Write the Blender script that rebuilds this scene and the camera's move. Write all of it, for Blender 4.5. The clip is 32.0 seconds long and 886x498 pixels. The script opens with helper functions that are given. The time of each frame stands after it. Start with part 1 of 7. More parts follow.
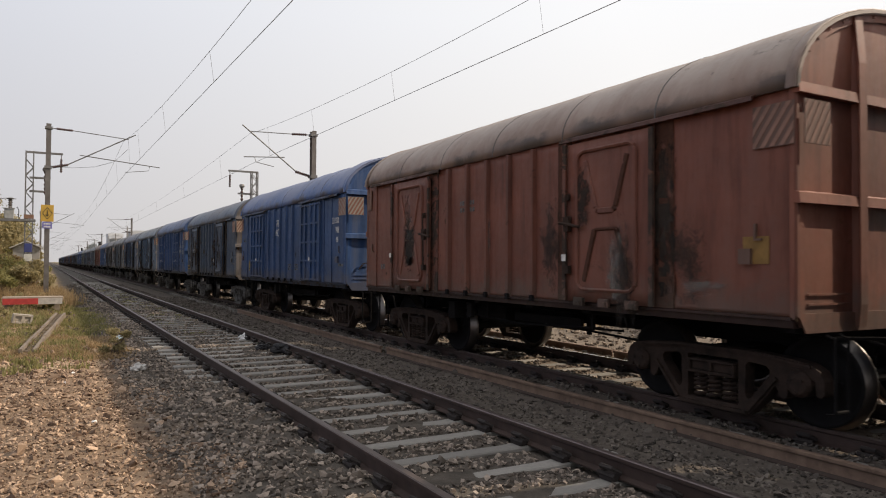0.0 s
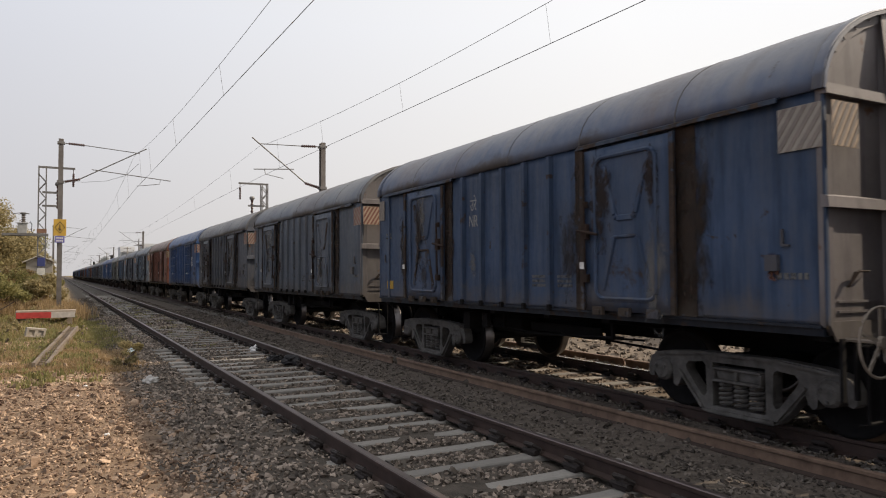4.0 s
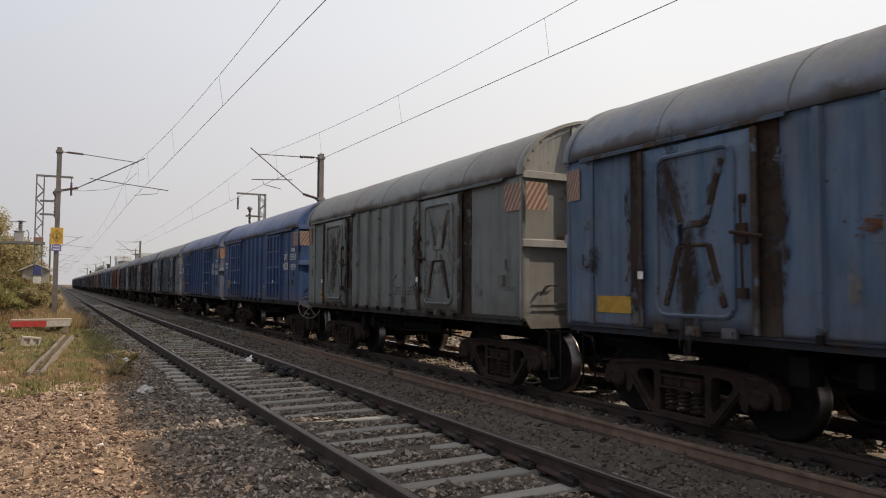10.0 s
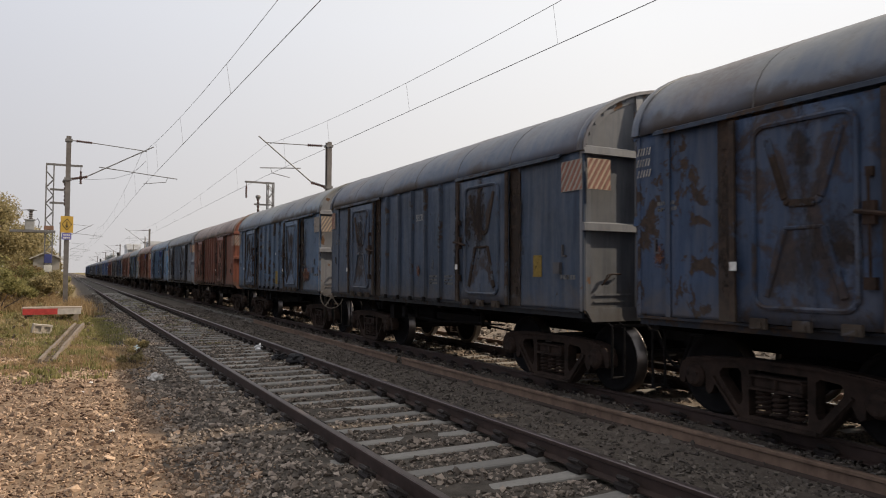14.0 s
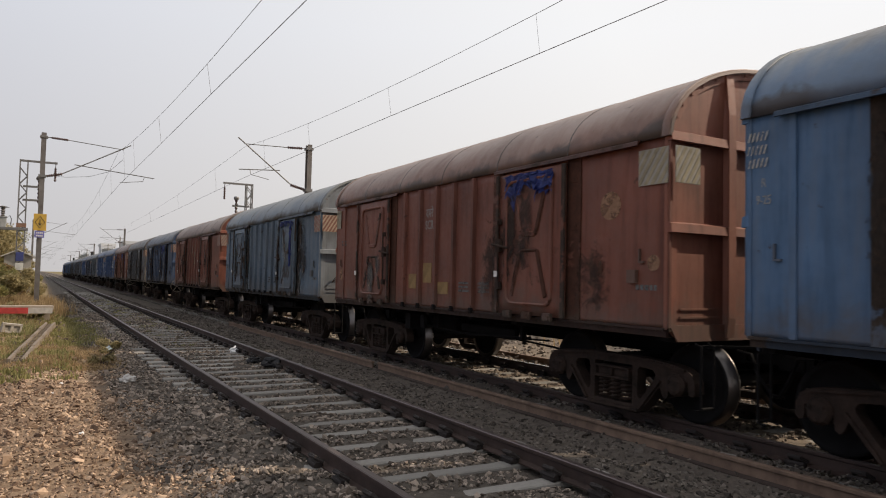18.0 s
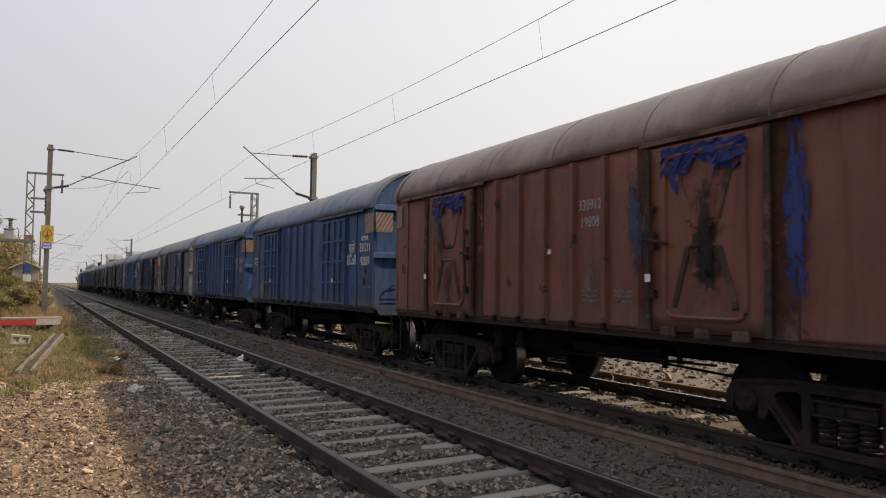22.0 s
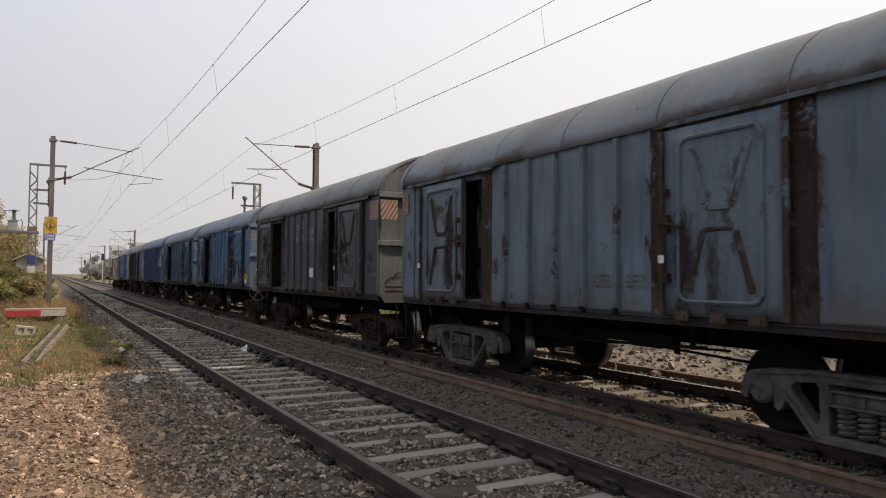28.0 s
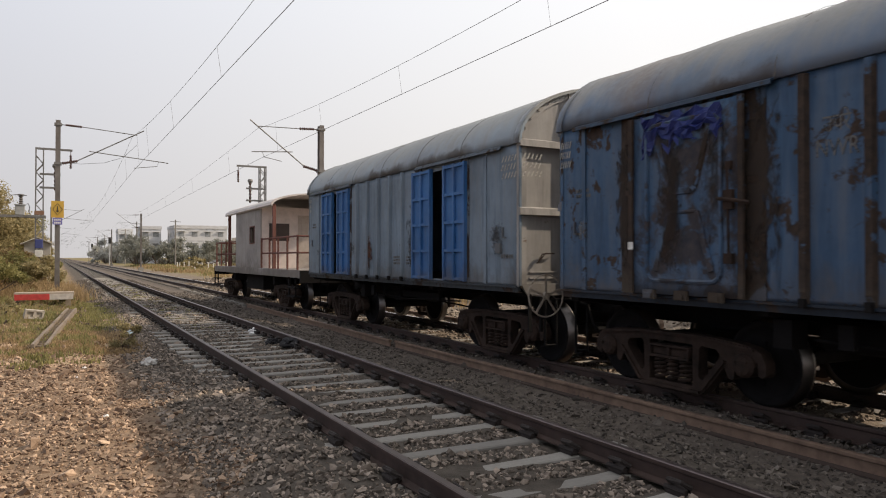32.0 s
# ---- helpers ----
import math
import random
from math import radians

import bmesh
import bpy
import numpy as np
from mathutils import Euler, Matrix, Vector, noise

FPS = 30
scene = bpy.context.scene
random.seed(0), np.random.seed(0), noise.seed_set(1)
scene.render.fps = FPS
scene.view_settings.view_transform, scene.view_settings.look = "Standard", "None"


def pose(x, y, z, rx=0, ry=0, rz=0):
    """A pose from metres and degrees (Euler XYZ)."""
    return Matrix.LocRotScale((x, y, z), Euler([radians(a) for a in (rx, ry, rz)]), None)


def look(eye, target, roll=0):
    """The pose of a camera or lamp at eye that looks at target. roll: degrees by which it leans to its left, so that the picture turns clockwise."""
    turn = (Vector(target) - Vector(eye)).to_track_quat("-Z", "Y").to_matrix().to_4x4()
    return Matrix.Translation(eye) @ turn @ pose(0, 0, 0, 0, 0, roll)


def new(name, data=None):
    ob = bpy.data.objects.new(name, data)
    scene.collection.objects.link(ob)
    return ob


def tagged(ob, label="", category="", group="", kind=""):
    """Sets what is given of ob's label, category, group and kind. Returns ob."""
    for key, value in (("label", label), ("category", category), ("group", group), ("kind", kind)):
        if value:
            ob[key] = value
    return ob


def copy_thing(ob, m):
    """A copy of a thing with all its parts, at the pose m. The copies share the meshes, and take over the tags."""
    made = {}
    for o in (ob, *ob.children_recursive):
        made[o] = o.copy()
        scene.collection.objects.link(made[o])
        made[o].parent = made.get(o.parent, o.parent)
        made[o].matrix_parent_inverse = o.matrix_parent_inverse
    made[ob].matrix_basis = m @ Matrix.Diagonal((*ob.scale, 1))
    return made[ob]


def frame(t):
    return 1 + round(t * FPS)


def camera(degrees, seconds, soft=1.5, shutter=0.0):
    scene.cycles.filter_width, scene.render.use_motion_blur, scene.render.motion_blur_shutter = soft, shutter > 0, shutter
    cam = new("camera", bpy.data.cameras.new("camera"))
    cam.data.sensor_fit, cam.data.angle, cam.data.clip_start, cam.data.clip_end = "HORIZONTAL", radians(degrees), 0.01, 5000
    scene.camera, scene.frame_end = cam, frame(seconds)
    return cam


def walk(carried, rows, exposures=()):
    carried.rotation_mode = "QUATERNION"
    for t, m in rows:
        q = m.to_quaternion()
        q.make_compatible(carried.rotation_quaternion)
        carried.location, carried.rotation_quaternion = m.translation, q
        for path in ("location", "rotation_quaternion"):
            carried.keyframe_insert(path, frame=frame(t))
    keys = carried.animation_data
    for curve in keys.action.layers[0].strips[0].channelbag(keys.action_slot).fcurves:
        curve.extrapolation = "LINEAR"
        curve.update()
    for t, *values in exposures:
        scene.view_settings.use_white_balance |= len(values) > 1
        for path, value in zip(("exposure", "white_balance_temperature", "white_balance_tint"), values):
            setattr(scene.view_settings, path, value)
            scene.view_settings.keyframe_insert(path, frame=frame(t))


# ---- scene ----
FOV = 64.18
EYE = Vector((0.0, 0.0, 1.57))
# seconds, yaw, pitch, lean
TURNS = [
    (0.0, -29.25, 1.24, 0.36), (0.5, -29.14, 1.37, -0.08), (1.0, -29.28, 1.70, 0.02),
    (1.5, -29.01, 1.54, -0.23), (2.0, -28.46, 1.75, -0.16), (2.5, -28.48, 1.97, -0.18),
    (3.0, -28.48, 1.90, -0.39), (3.5, -28.48, 1.92, -0.17), (4.0, -28.46, 2.04, -0.22),
    (4.5, -28.29, 1.91, -0.48), (6.5, -28.84, 1.92, -0.30), (7.0, -28.64, 2.19, -0.35),
    (7.5, -27.89, 2.25, -0.07), (8.0, -27.69, 2.67, 0.26), (8.5, -27.91, 3.02, 0.16),
    (9.0, -28.12, 3.07, 0.22), (9.5, -28.41, 3.17, 0.29), (10.0, -28.67, 3.00, 0.26),
    (10.5, -28.98, 2.92, 0.36), (11.0, -29.02, 2.68, 0.10), (11.5, -28.83, 2.59, 0.13),
    (12.0, -28.11, 2.77, 0.18), (12.5, -27.94, 2.25, 0.05), (13.0, -28.00, 2.20, 0.02),
    (13.5, -28.21, 1.88, 0.06), (14.0, -28.03, 2.05, 0.28), (14.5, -28.43, 2.17, 0.44),
    (15.0, -28.81, 2.22, 0.56), (15.5, -28.97, 2.43, 0.53), (17.5, -29.73, 2.26, 1.28),
    (18.0, -29.74, 2.53, 1.31), (18.5, -29.51, 2.51, 1.67), (19.0, -29.62, 2.50, 1.38),
    (19.5, -29.76, 2.83, 1.28), (20.0, -29.59, 2.77, 0.79), (20.5, -29.89, 2.88, 0.58),
    (21.0, -29.90, 2.96, 0.82), (21.5, -29.65, 2.95, 0.69), (22.0, -29.27, 3.02, 0.57),
    (22.5, -29.36, 2.98, 0.34), (23.0, -29.23, 2.78, 0.30), (23.5, -29.31, 2.92, 0.33),
    (24.0, -29.30, 2.91, 0.28), (24.5, -29.45, 2.43, 0.36), (25.0, -29.33, 2.51, 0.48),
    (25.5, -29.11, 2.29, 0.40), (26.0, -28.89, 2.21, 0.32), (26.5, -29.05, 2.30, 0.39),
    (28.5, -29.05, 2.15, 0.37), (29.0, -29.26, 2.23, 0.98), (29.5, -28.44, 2.02, 0.45),
    (30.0, -28.47, 1.73, 0.64), (30.5, -28.76, 1.67, 0.21), (31.0, -28.53, 1.33, 0.21),
    (31.5, -28.29, 0.84, 0.40), (32.0, -28.59, 0.72, 0.04),
]
PITCH, TAIL_START = 10.740, 13.834
# metres run by the train at each whole second
RUN = [-0.00, 13.45, 26.91, 40.36, 53.83, 67.34, 80.88, 94.46, 108.08, 121.73, 135.39, 149.06, 162.75, 176.47, 190.21, 203.99, 217.83, 231.71, 245.64, 259.62, 273.66, 287.83, 302.12, 316.43, 330.76, 345.10, 359.46, 373.86, 388.31, 402.82, 417.39, 432.00, 446.62]
def aim(yaw, pitch, lean):
    y, p = radians(yaw), radians(pitch)
    return look(EYE, EYE + Vector((-math.sin(y) * math.cos(p), math.cos(y) * math.cos(p), math.sin(p))), lean)


cam = camera(FOV, 32.0, soft=1.05, shutter=0.05)
walk(cam, [(t, aim(y, p, r)) for t, y, p, r in TURNS], [(0.0, 0.0), (2.0, 0.0), (4.0, 0.0), (7.0, -0.03), (10.0, -0.1), (14.0, -0.05), (15.5, 0.0), (18.0, -0.08), (22.0, -0.1), (26.0, -0.05), (30.0, -0.02), (32.0, 0.04)])

# ---- light: a hazy sky and a low warm sun behind the train ----
SKY_LEVEL = 11.1
SUN_AZ, SUN_EL = 15.0, 35.4          # degrees behind square to the track, degrees high
sun_from = Vector((math.cos(radians(SUN_AZ)) * math.cos(radians(SUN_EL)), -math.sin(radians(SUN_AZ)) * math.cos(radians(SUN_EL)), math.sin(radians(SUN_EL))))
world = bpy.data.worlds.new("sky")
scene.world = world
world.use_nodes = True
wn = world.node_tree.nodes
sky = wn.new("ShaderNodeTexSky")
sky.sky_type, sky.sun_disc = "NISHITA", False
sky.sun_elevation, sky.sun_rotation = radians(SUN_EL), radians(90 + SUN_AZ)
sky.altitude, sky.air_density, sky.dust_density, sky.ozone_density = 0, 1.0, 6.0, 1.0
# thick haze: paler and brighter towards the sun
way = wn.new("ShaderNodeTexCoord")
toward = wn.new("ShaderNodeVectorMath")
toward.operation, toward.inputs[1].default_value = "DOT_PRODUCT", sun_from
glow = wn.new("ShaderNodeValToRGB")
glow.color_ramp.elements[0].position, glow.color_ramp.elements[0].color = 0.0, (0.385, 0.45, 0.62, 1)
glow.color_ramp.elements[1].position, glow.color_ramp.elements[1].color = 1.0, (0.92, 0.915, 0.92, 1)
veil = glow.color_ramp.elements.new(0.40)
veil.color = (0.607, 0.626, 0.695, 1)
span = wn.new("ShaderNodeMapRange")
span.inputs[1].default_value, span.inputs[2].default_value = -0.75, 0.55
haze = wn.new("ShaderNodeMixRGB")
haze.inputs[0].default_value = 0.94
up = wn.new("ShaderNodeSeparateXYZ")
low = wn.new("ShaderNodeValToRGB")       # dust near the horizon, warmer and duller
low.color_ramp.elements[0].position, low.color_ramp.elements[0].color = 0.0, (0.94, 0.88, 0.80, 1)
low.color_ramp.elements[1].position, low.color_ramp.elements[1].color = 0.33, (1.0, 1.0, 1.0, 1)
dusk = wn.new("ShaderNodeMixRGB")
dusk.blend_type, dusk.inputs[0].default_value = "MULTIPLY", 1.0
boost = wn.new("ShaderNodeMixRGB")
boost.blend_type, boost.inputs[0].default_value, boost.inputs[2].default_value = "MULTIPLY", 1.0, (SKY_LEVEL, SKY_LEVEL, SKY_LEVEL, 1)
for a, b in ((way.outputs["Generated"], toward.inputs[0]), (toward.outputs["Value"], span.inputs[0]), (span.outputs[0], glow.inputs[0]), (glow.outputs[0], boost.inputs[1]),
             (way.outputs["Generated"], up.inputs[0]), (up.outputs[2], low.inputs[0]), (boost.outputs[0], dusk.inputs[1]), (low.outputs[0], dusk.inputs[2]), (sky.outputs[0], haze.inputs[1]), (dusk.outputs[0], haze.inputs[2]), (haze.outputs[0], wn["Background"].inputs[0])):
    world.node_tree.links.new(a, b)
wn["Background"].inputs[1].default_value = 0.1
sun = new("sun", bpy.data.lights.new("sun", "SUN"))
sun.data.energy, sun.data.angle, sun.data.color = 5.0, radians(0.6), (1.0, 0.84, 0.66)
sun.matrix_world = look(sun_from * 50, (0, 0, 0))

# ---- materials ----
MATS = {}


class Nodes:
    """A small builder for one node material."""

    def __init__(self, name):
        self.mat = bpy.data.materials.new(name)
        self.mat.use_nodes = True
        self.t = self.mat.node_tree
        self.bsdf = self.t.nodes["Principled BSDF"]
        self.co = self.t.nodes.new("ShaderNodeTexCoord").outputs["Object"]

    def link(self, a, b):
        self.t.links.new(a, b)

    def put(self, value, socket):
        if isinstance(value, bpy.types.NodeSocket):
            self.link(value, socket)
        elif isinstance(value, (tuple, list)):
            socket.default_value = (*value, 1) if len(value) == 3 and socket.type == "RGBA" else value
        else:
            socket.default_value = value

    def mapped(self, scale=(1, 1, 1), loc=(0, 0, 0)):
        n = self.t.nodes.new("ShaderNodeMapping")
        n.inputs["Scale"].default_value, n.inputs["Location"].default_value = scale, loc
        self.link(self.co, n.inputs[0])
        return n.outputs[0]

    def noise(self, scale, detail=4, rough=0.6, co=None, distort=0.0):
        n = self.t.nodes.new("ShaderNodeTexNoise")
        n.inputs["Scale"].default_value, n.inputs["Detail"].default_value = scale, detail
        n.inputs["Roughness"].default_value, n.inputs["Distortion"].default_value = rough, distort
        self.link(co or self.co, n.inputs["Vector"])
        return n.outputs["Fac"]

    def ramp(self, fac, a, b, va=0.0, vb=1.0):
        n = self.t.nodes.new("ShaderNodeMapRange")
        n.inputs[1].default_value, n.inputs[2].default_value, n.inputs[3].default_value, n.inputs[4].default_value = a, b, va, vb
        self.link(fac, n.inputs[0])
        return n.outputs[0]

    def math(self, op, a, b=0.0):
        n = self.t.nodes.new("ShaderNodeMath")
        n.operation = op
        self.put(a, n.inputs[0])
        self.put(b, n.inputs[1])
        return n.outputs[0]

    def mix(self, fac, a, b):
        n = self.t.nodes.new("ShaderNodeMixRGB")
        self.put(fac, n.inputs[0])
        self.put(a, n.inputs[1])
        self.put(b, n.inputs[2])
        return n.outputs[0]

    def bump(self, height, strength=0.3, distance=0.01):
        n = self.t.nodes.new("ShaderNodeBump")
        n.inputs["Strength"].default_value, n.inputs["Distance"].default_value = strength, distance
        self.link(height, n.inputs["Height"])
        self.link(n.outputs[0], self.bsdf.inputs["Normal"])

    def random(self):
        return self.t.nodes.new("ShaderNodeObjectInfo").outputs["Random"]

    def island(self):
        return self.t.nodes.new("ShaderNodeNewGeometry").outputs["Random Per Island"]

    def axis(self, i):
        n = self.t.nodes.new("ShaderNodeSeparateXYZ")
        self.link(self.co, n.inputs[0])
        return n.outputs[i]

    def done(self, color, rough=0.7, metal=0.0, spec=0.4):
        self.put(color, self.bsdf.inputs["Base Color"])
        self.put(rough, self.bsdf.inputs["Roughness"])
        self.put(metal, self.bsdf.inputs["Metallic"])
        self.bsdf.inputs["Specular IOR Level"].default_value = spec
        return self.mat


def scaled(c, k):
    return tuple(min(1.0, v * k) for v in c)


def paint(key, col, wear=0.3, dust=0.3, worn=(0.030, 0.026, 0.024), under=None, seed=0, dustcol=(0.17, 0.155, 0.135), splash=True, gain=1.0, rubbed=0.0):
    """Old wagon paint: faded, streaked with dust, peeling to dark primer and rust."""
    full = (key, round(wear, 2), round(dust, 2), seed, rubbed)
    if full in MATS:
        return MATS[full]
    n = Nodes("paint_" + key)
    off = (seed * 3.7, seed * 11.3, seed * 1.9)
    shift = n.t.nodes.new("ShaderNodeVectorMath")
    shift.operation = "ADD"
    n.link(n.mapped((1, 1, 1), off), shift.inputs[0])
    n.link(n.math("MULTIPLY", n.random(), 29.0), shift.inputs[1])
    base_co = shift.outputs[0]
    big = n.noise(0.9, 6, 0.6, base_co)
    mid = n.noise(2.6, 7, 0.66, base_co, 0.5)
    fine = n.noise(11.0, 7, 0.68, base_co, 0.3)
    streak = n.noise(3.2, 6, 0.62, n.mapped((2.2, 2.2, 0.24), off))
    c = n.mix(n.ramp(big, 0.3, 0.72), scaled(col, 0.50 * gain), scaled(col, 0.98 * gain))
    c = n.mix(n.ramp(streak, 0.42, 0.74, 0, dust), c, dustcol)
    c = n.mix(n.ramp(streak, 0.50, 0.28, 0, 0.55), c, scaled(col, 0.25))
    lvl = n.math("ADD", n.math("MULTIPLY", mid, 0.6), n.math("ADD", n.math("MULTIPLY", big, 0.25), n.math("MULTIPLY", fine, 0.15)))
    if rubbed:
        # paint rubbed off along the slanting ridges of a door and in the hollows between them
        ay, az = n.math("ABSOLUTE", n.axis(1)), n.math("ABSOLUTE", n.math("SUBTRACT", n.axis(2), 2.18))
        arm = n.math("SUBTRACT", ay, n.math("ADD", n.math("MULTIPLY", az, 0.36), 0.08))
        hollow = n.math("MULTIPLY", n.ramp(arm, 0.0, -0.04), n.ramp(n.math("ABSOLUTE", n.math("SUBTRACT", az, 0.42)), 0.32, 0.12))
        ridge = n.ramp(n.math("ABSOLUTE", arm), 0.09, 0.02)
        inside = n.ramp(az, 0.86, 0.74)
        lvl = n.math("ADD", lvl, n.math("MULTIPLY", n.math("MULTIPLY", n.math("ADD", n.math("MULTIPLY", ridge, 0.11), n.math("MULTIPLY", hollow, 0.09)), inside), rubbed))
    edge = 0.70 - wear * 0.3
    mask = n.ramp(lvl, edge, edge + (0.07 if rubbed else 0.03), 0.0, 0.85 if rubbed else 1.0)
    rust = n.mix(n.ramp(fine, 0.35, 0.65), worn, under or (0.068, 0.048, 0.037))
    c = n.mix(mask, c, rust)
    if splash:
        low = n.math("ADD", n.axis(2), n.ramp(mid, 0.25, 0.75, -0.35, 0.35))
        c = n.mix(n.ramp(low, 1.5, 1.1, 0, 0.6), c, (0.085, 0.07, 0.056))
    n.bump(lvl, 0.3, 0.012)
    MATS[full] = n.done(c, n.mix(mask, n.ramp(fine, 0.2, 0.8, 0.42, 0.75), (0.92, 0.92, 0.92)), 0.0, 0.4)
    n.link(n.ramp(mask, 0, 1, 0.4, 0.12), n.bsdf.inputs["Specular IOR Level"])
    return MATS[full]


def roofing(key, col, crown, dust, seed, rusty):
    """Curved sheet roof: old paint on the flanks, dust settled along the crown, dark peeled spots."""
    n = Nodes("roof_" + key)
    off = (seed * 5.1, seed * 7.7, seed * 2.3)
    co = n.mapped((1, 1, 1), off)
    big, mid, fine = n.noise(0.55, 5, 0.6, co), n.noise(2.1, 6, 0.65, co, 0.4), n.noise(13.0, 6, 0.7, co)
    run = n.noise(2.4, 5, 0.6, n.mapped((0.25, 1.5, 0.3), off))
    c = n.mix(n.ramp(big, 0.3, 0.7), scaled(col, 0.95), scaled(col, 1.45))
    c = n.mix(n.ramp(mid, 0.38, 0.75, 0, dust), c, crown)
    settled = n.math("ADD", n.axis(2), n.ramp(n.math("ADD", n.math("MULTIPLY", big, 0.6), n.math("MULTIPLY", run, 0.4)), 0.3, 0.7, -0.38, 0.38))
    c = n.mix(n.ramp(settled, 3.40, 3.80, 0, 0.9), c, scaled(crown, 1.45))
    c = n.mix(n.ramp(run, 0.56, 0.78, 0, 0.35), c, (0.095, 0.07, 0.055))
    c = n.mix(n.ramp(n.math("ADD", n.math("MULTIPLY", mid, 0.7), n.math("MULTIPLY", fine, 0.3)), 0.62, 0.66, 0, 0.7), c, (0.06, 0.045, 0.038))
    broad = n.noise(0.32, 4, 0.6, n.mapped((1, 1, 1), (off[1], off[2], off[0])), 0.6)
    c = n.mix(n.math("MULTIPLY", n.ramp(broad, 0.48, 0.66), n.ramp(fine, 0.2, 0.7, 0.25 * rusty, 0.8 * rusty)), c, (0.125, 0.086, 0.07))
    # soot and rust along the eave, in stretches
    eave = n.math("ADD", n.axis(2), n.ramp(mid, 0.25, 0.75, -0.13, 0.13))
    c = n.mix(n.math("MULTIPLY", n.ramp(eave, 3.44, 3.34), n.ramp(n.noise(0.8, 3, 0.5, n.mapped((0.2, 1, 0.2), off)), 0.44, 0.56, 0.1, 0.85)), c, (0.05, 0.04, 0.034))
    n.bump(n.math("ADD", n.math("MULTIPLY", big, 1.5), n.math("ADD", mid, n.math("MULTIPLY", fine, 0.2))), 0.25, 0.02)
    return n.done(c, n.ramp(fine, 0.2, 0.8, 0.42, 0.7), 0.0, 0.45)


def plain(key, col, rough=0.7, metal=0.0, var=0.25, scale=6.0, bump=0.2, second=None, spec=0.4):
    if key in MATS:
        return MATS[key]
    n = Nodes(key)
    f = n.noise(scale, 6, 0.65)
    g = n.noise(scale * 0.13, 3, 0.5)
    m = n.math("ADD", n.math("MULTIPLY", f, 0.6), n.math("MULTIPLY", g, 0.4))
    c = n.mix(n.ramp(m, 0.3, 0.7), scaled(col, 1 - var), second or scaled(col, 1 + var))
    if bump:
        n.bump(f, bump, 0.01)
    MATS[key] = n.done(c, rough, metal, spec)
    return MATS[key]


def stain(key, col, other, soft=0.5, most=1.0):
    """A ragged stain or scab on a thin plate: it thins out in holes towards its edge."""
    n = Nodes(key)
    shift = n.t.nodes.new("ShaderNodeVectorMath")
    shift.operation = "ADD"
    n.link(n.co, shift.inputs[0])
    n.link(n.math("MULTIPLY", n.random(), 37.0), shift.inputs[1])
    big, fine = n.noise(9.0, 7, 0.7, shift.outputs[0], 0.8), n.noise(40.0, 5, 0.7, shift.outputs[0])
    y, z = n.math("DIVIDE", n.axis(1), 0.17), n.math("DIVIDE", n.axis(2), 0.31)
    r = n.math("SQRT", n.math("ADD", n.math("MULTIPLY", y, y), n.math("MULTIPLY", z, z)))
    edge = n.math("ADD", r, n.math("ADD", n.ramp(big, 0.3, 0.7, -0.75, 0.75), n.ramp(fine, 0.3, 0.7, -0.22, 0.22)))
    n.link(n.ramp(edge, 0.85, 0.85 - soft, 0, most), n.bsdf.inputs["Alpha"])
    n.bump(fine, 0.3, 0.006)
    return n.done(n.mix(n.ramp(big, 0.35, 0.65), col, other), 0.85, 0, 0.2)


def pieces(key, col_a, col_b, rough=0.85, island=True, bump=0.3, scale=40.0):
    """For scattered pieces, each with a shade of its own."""
    n = Nodes(key)
    r = n.island() if island else n.random()
    c = n.mix(n.math("POWER", r, 1.5), col_a, col_b)
    f = n.noise(scale, 5, 0.65)
    c = n.mix(n.ramp(f, 0.35, 0.75, 0, 0.38), c, scaled(col_a, 0.62))
    n.bump(f, bump, 0.006)
    MATS[key] = n.done(c, rough, 0, 0.25)
    return MATS[key]


def leaves(key, col_a, col_b):
    """Thin leaves, each with a shade of its own, that let some light through."""
    n = Nodes(key)
    c = n.mix(n.island(), col_a, col_b)
    mat = n.done(c, 0.6, 0, 0.25)
    thin, both = n.t.nodes.new("ShaderNodeBsdfTranslucent"), n.t.nodes.new("ShaderNodeMixShader")
    n.link(c, thin.inputs["Color"])
    both.inputs[0].default_value = 0.52
    n.link(n.bsdf.outputs[0], both.inputs[1])
    n.link(thin.outputs[0], both.inputs[2])
    n.link(both.outputs[0], n.t.nodes["Material Output"].inputs["Surface"])
    MATS[key] = mat
    return mat


rail_side = plain("rail_rust", (0.048, 0.029, 0.023), 0.8, 0.0, 0.35, 9)
rail_old = plain("rail_old_rust", (0.05, 0.034, 0.027), 0.9, 0.0, 0.4, 7, 0.3)
rail_top = plain("rail_polished", (0.62, 0.60, 0.57), 0.27, 1.0, 0.1, 14, 0.03)
rail_used = plain("rail_worn_top", (0.13, 0.105, 0.10), 0.4, 0.7, 0.2, 9, 0.08)
rail_dull = plain("rail_dull_top", (0.085, 0.065, 0.057), 0.5, 0.4, 0.25, 9, 0.1)
concrete = pieces("sleeper_concrete", (0.19, 0.178, 0.162), (0.31, 0.29, 0.262), 0.9, False, 0.4, 22.0)
clip_iron = plain("clip_iron", (0.024, 0.018, 0.016), 0.8, 0.1, 0.3, 20)
steel_grey = plain("galvanised_steel", (0.17, 0.162, 0.155), 0.55, 0.45, 0.25, 5, 0.1)
mast_paint = plain("mast_rusty_grey", (0.12, 0.10, 0.09), 0.7, 0.2, 0.3, 3, 0.2, (0.20, 0.185, 0.175))
wire_dark = plain("wire_copper_dark", (0.13, 0.122, 0.128), 0.6, 0.3, 0.2, 9, 0)
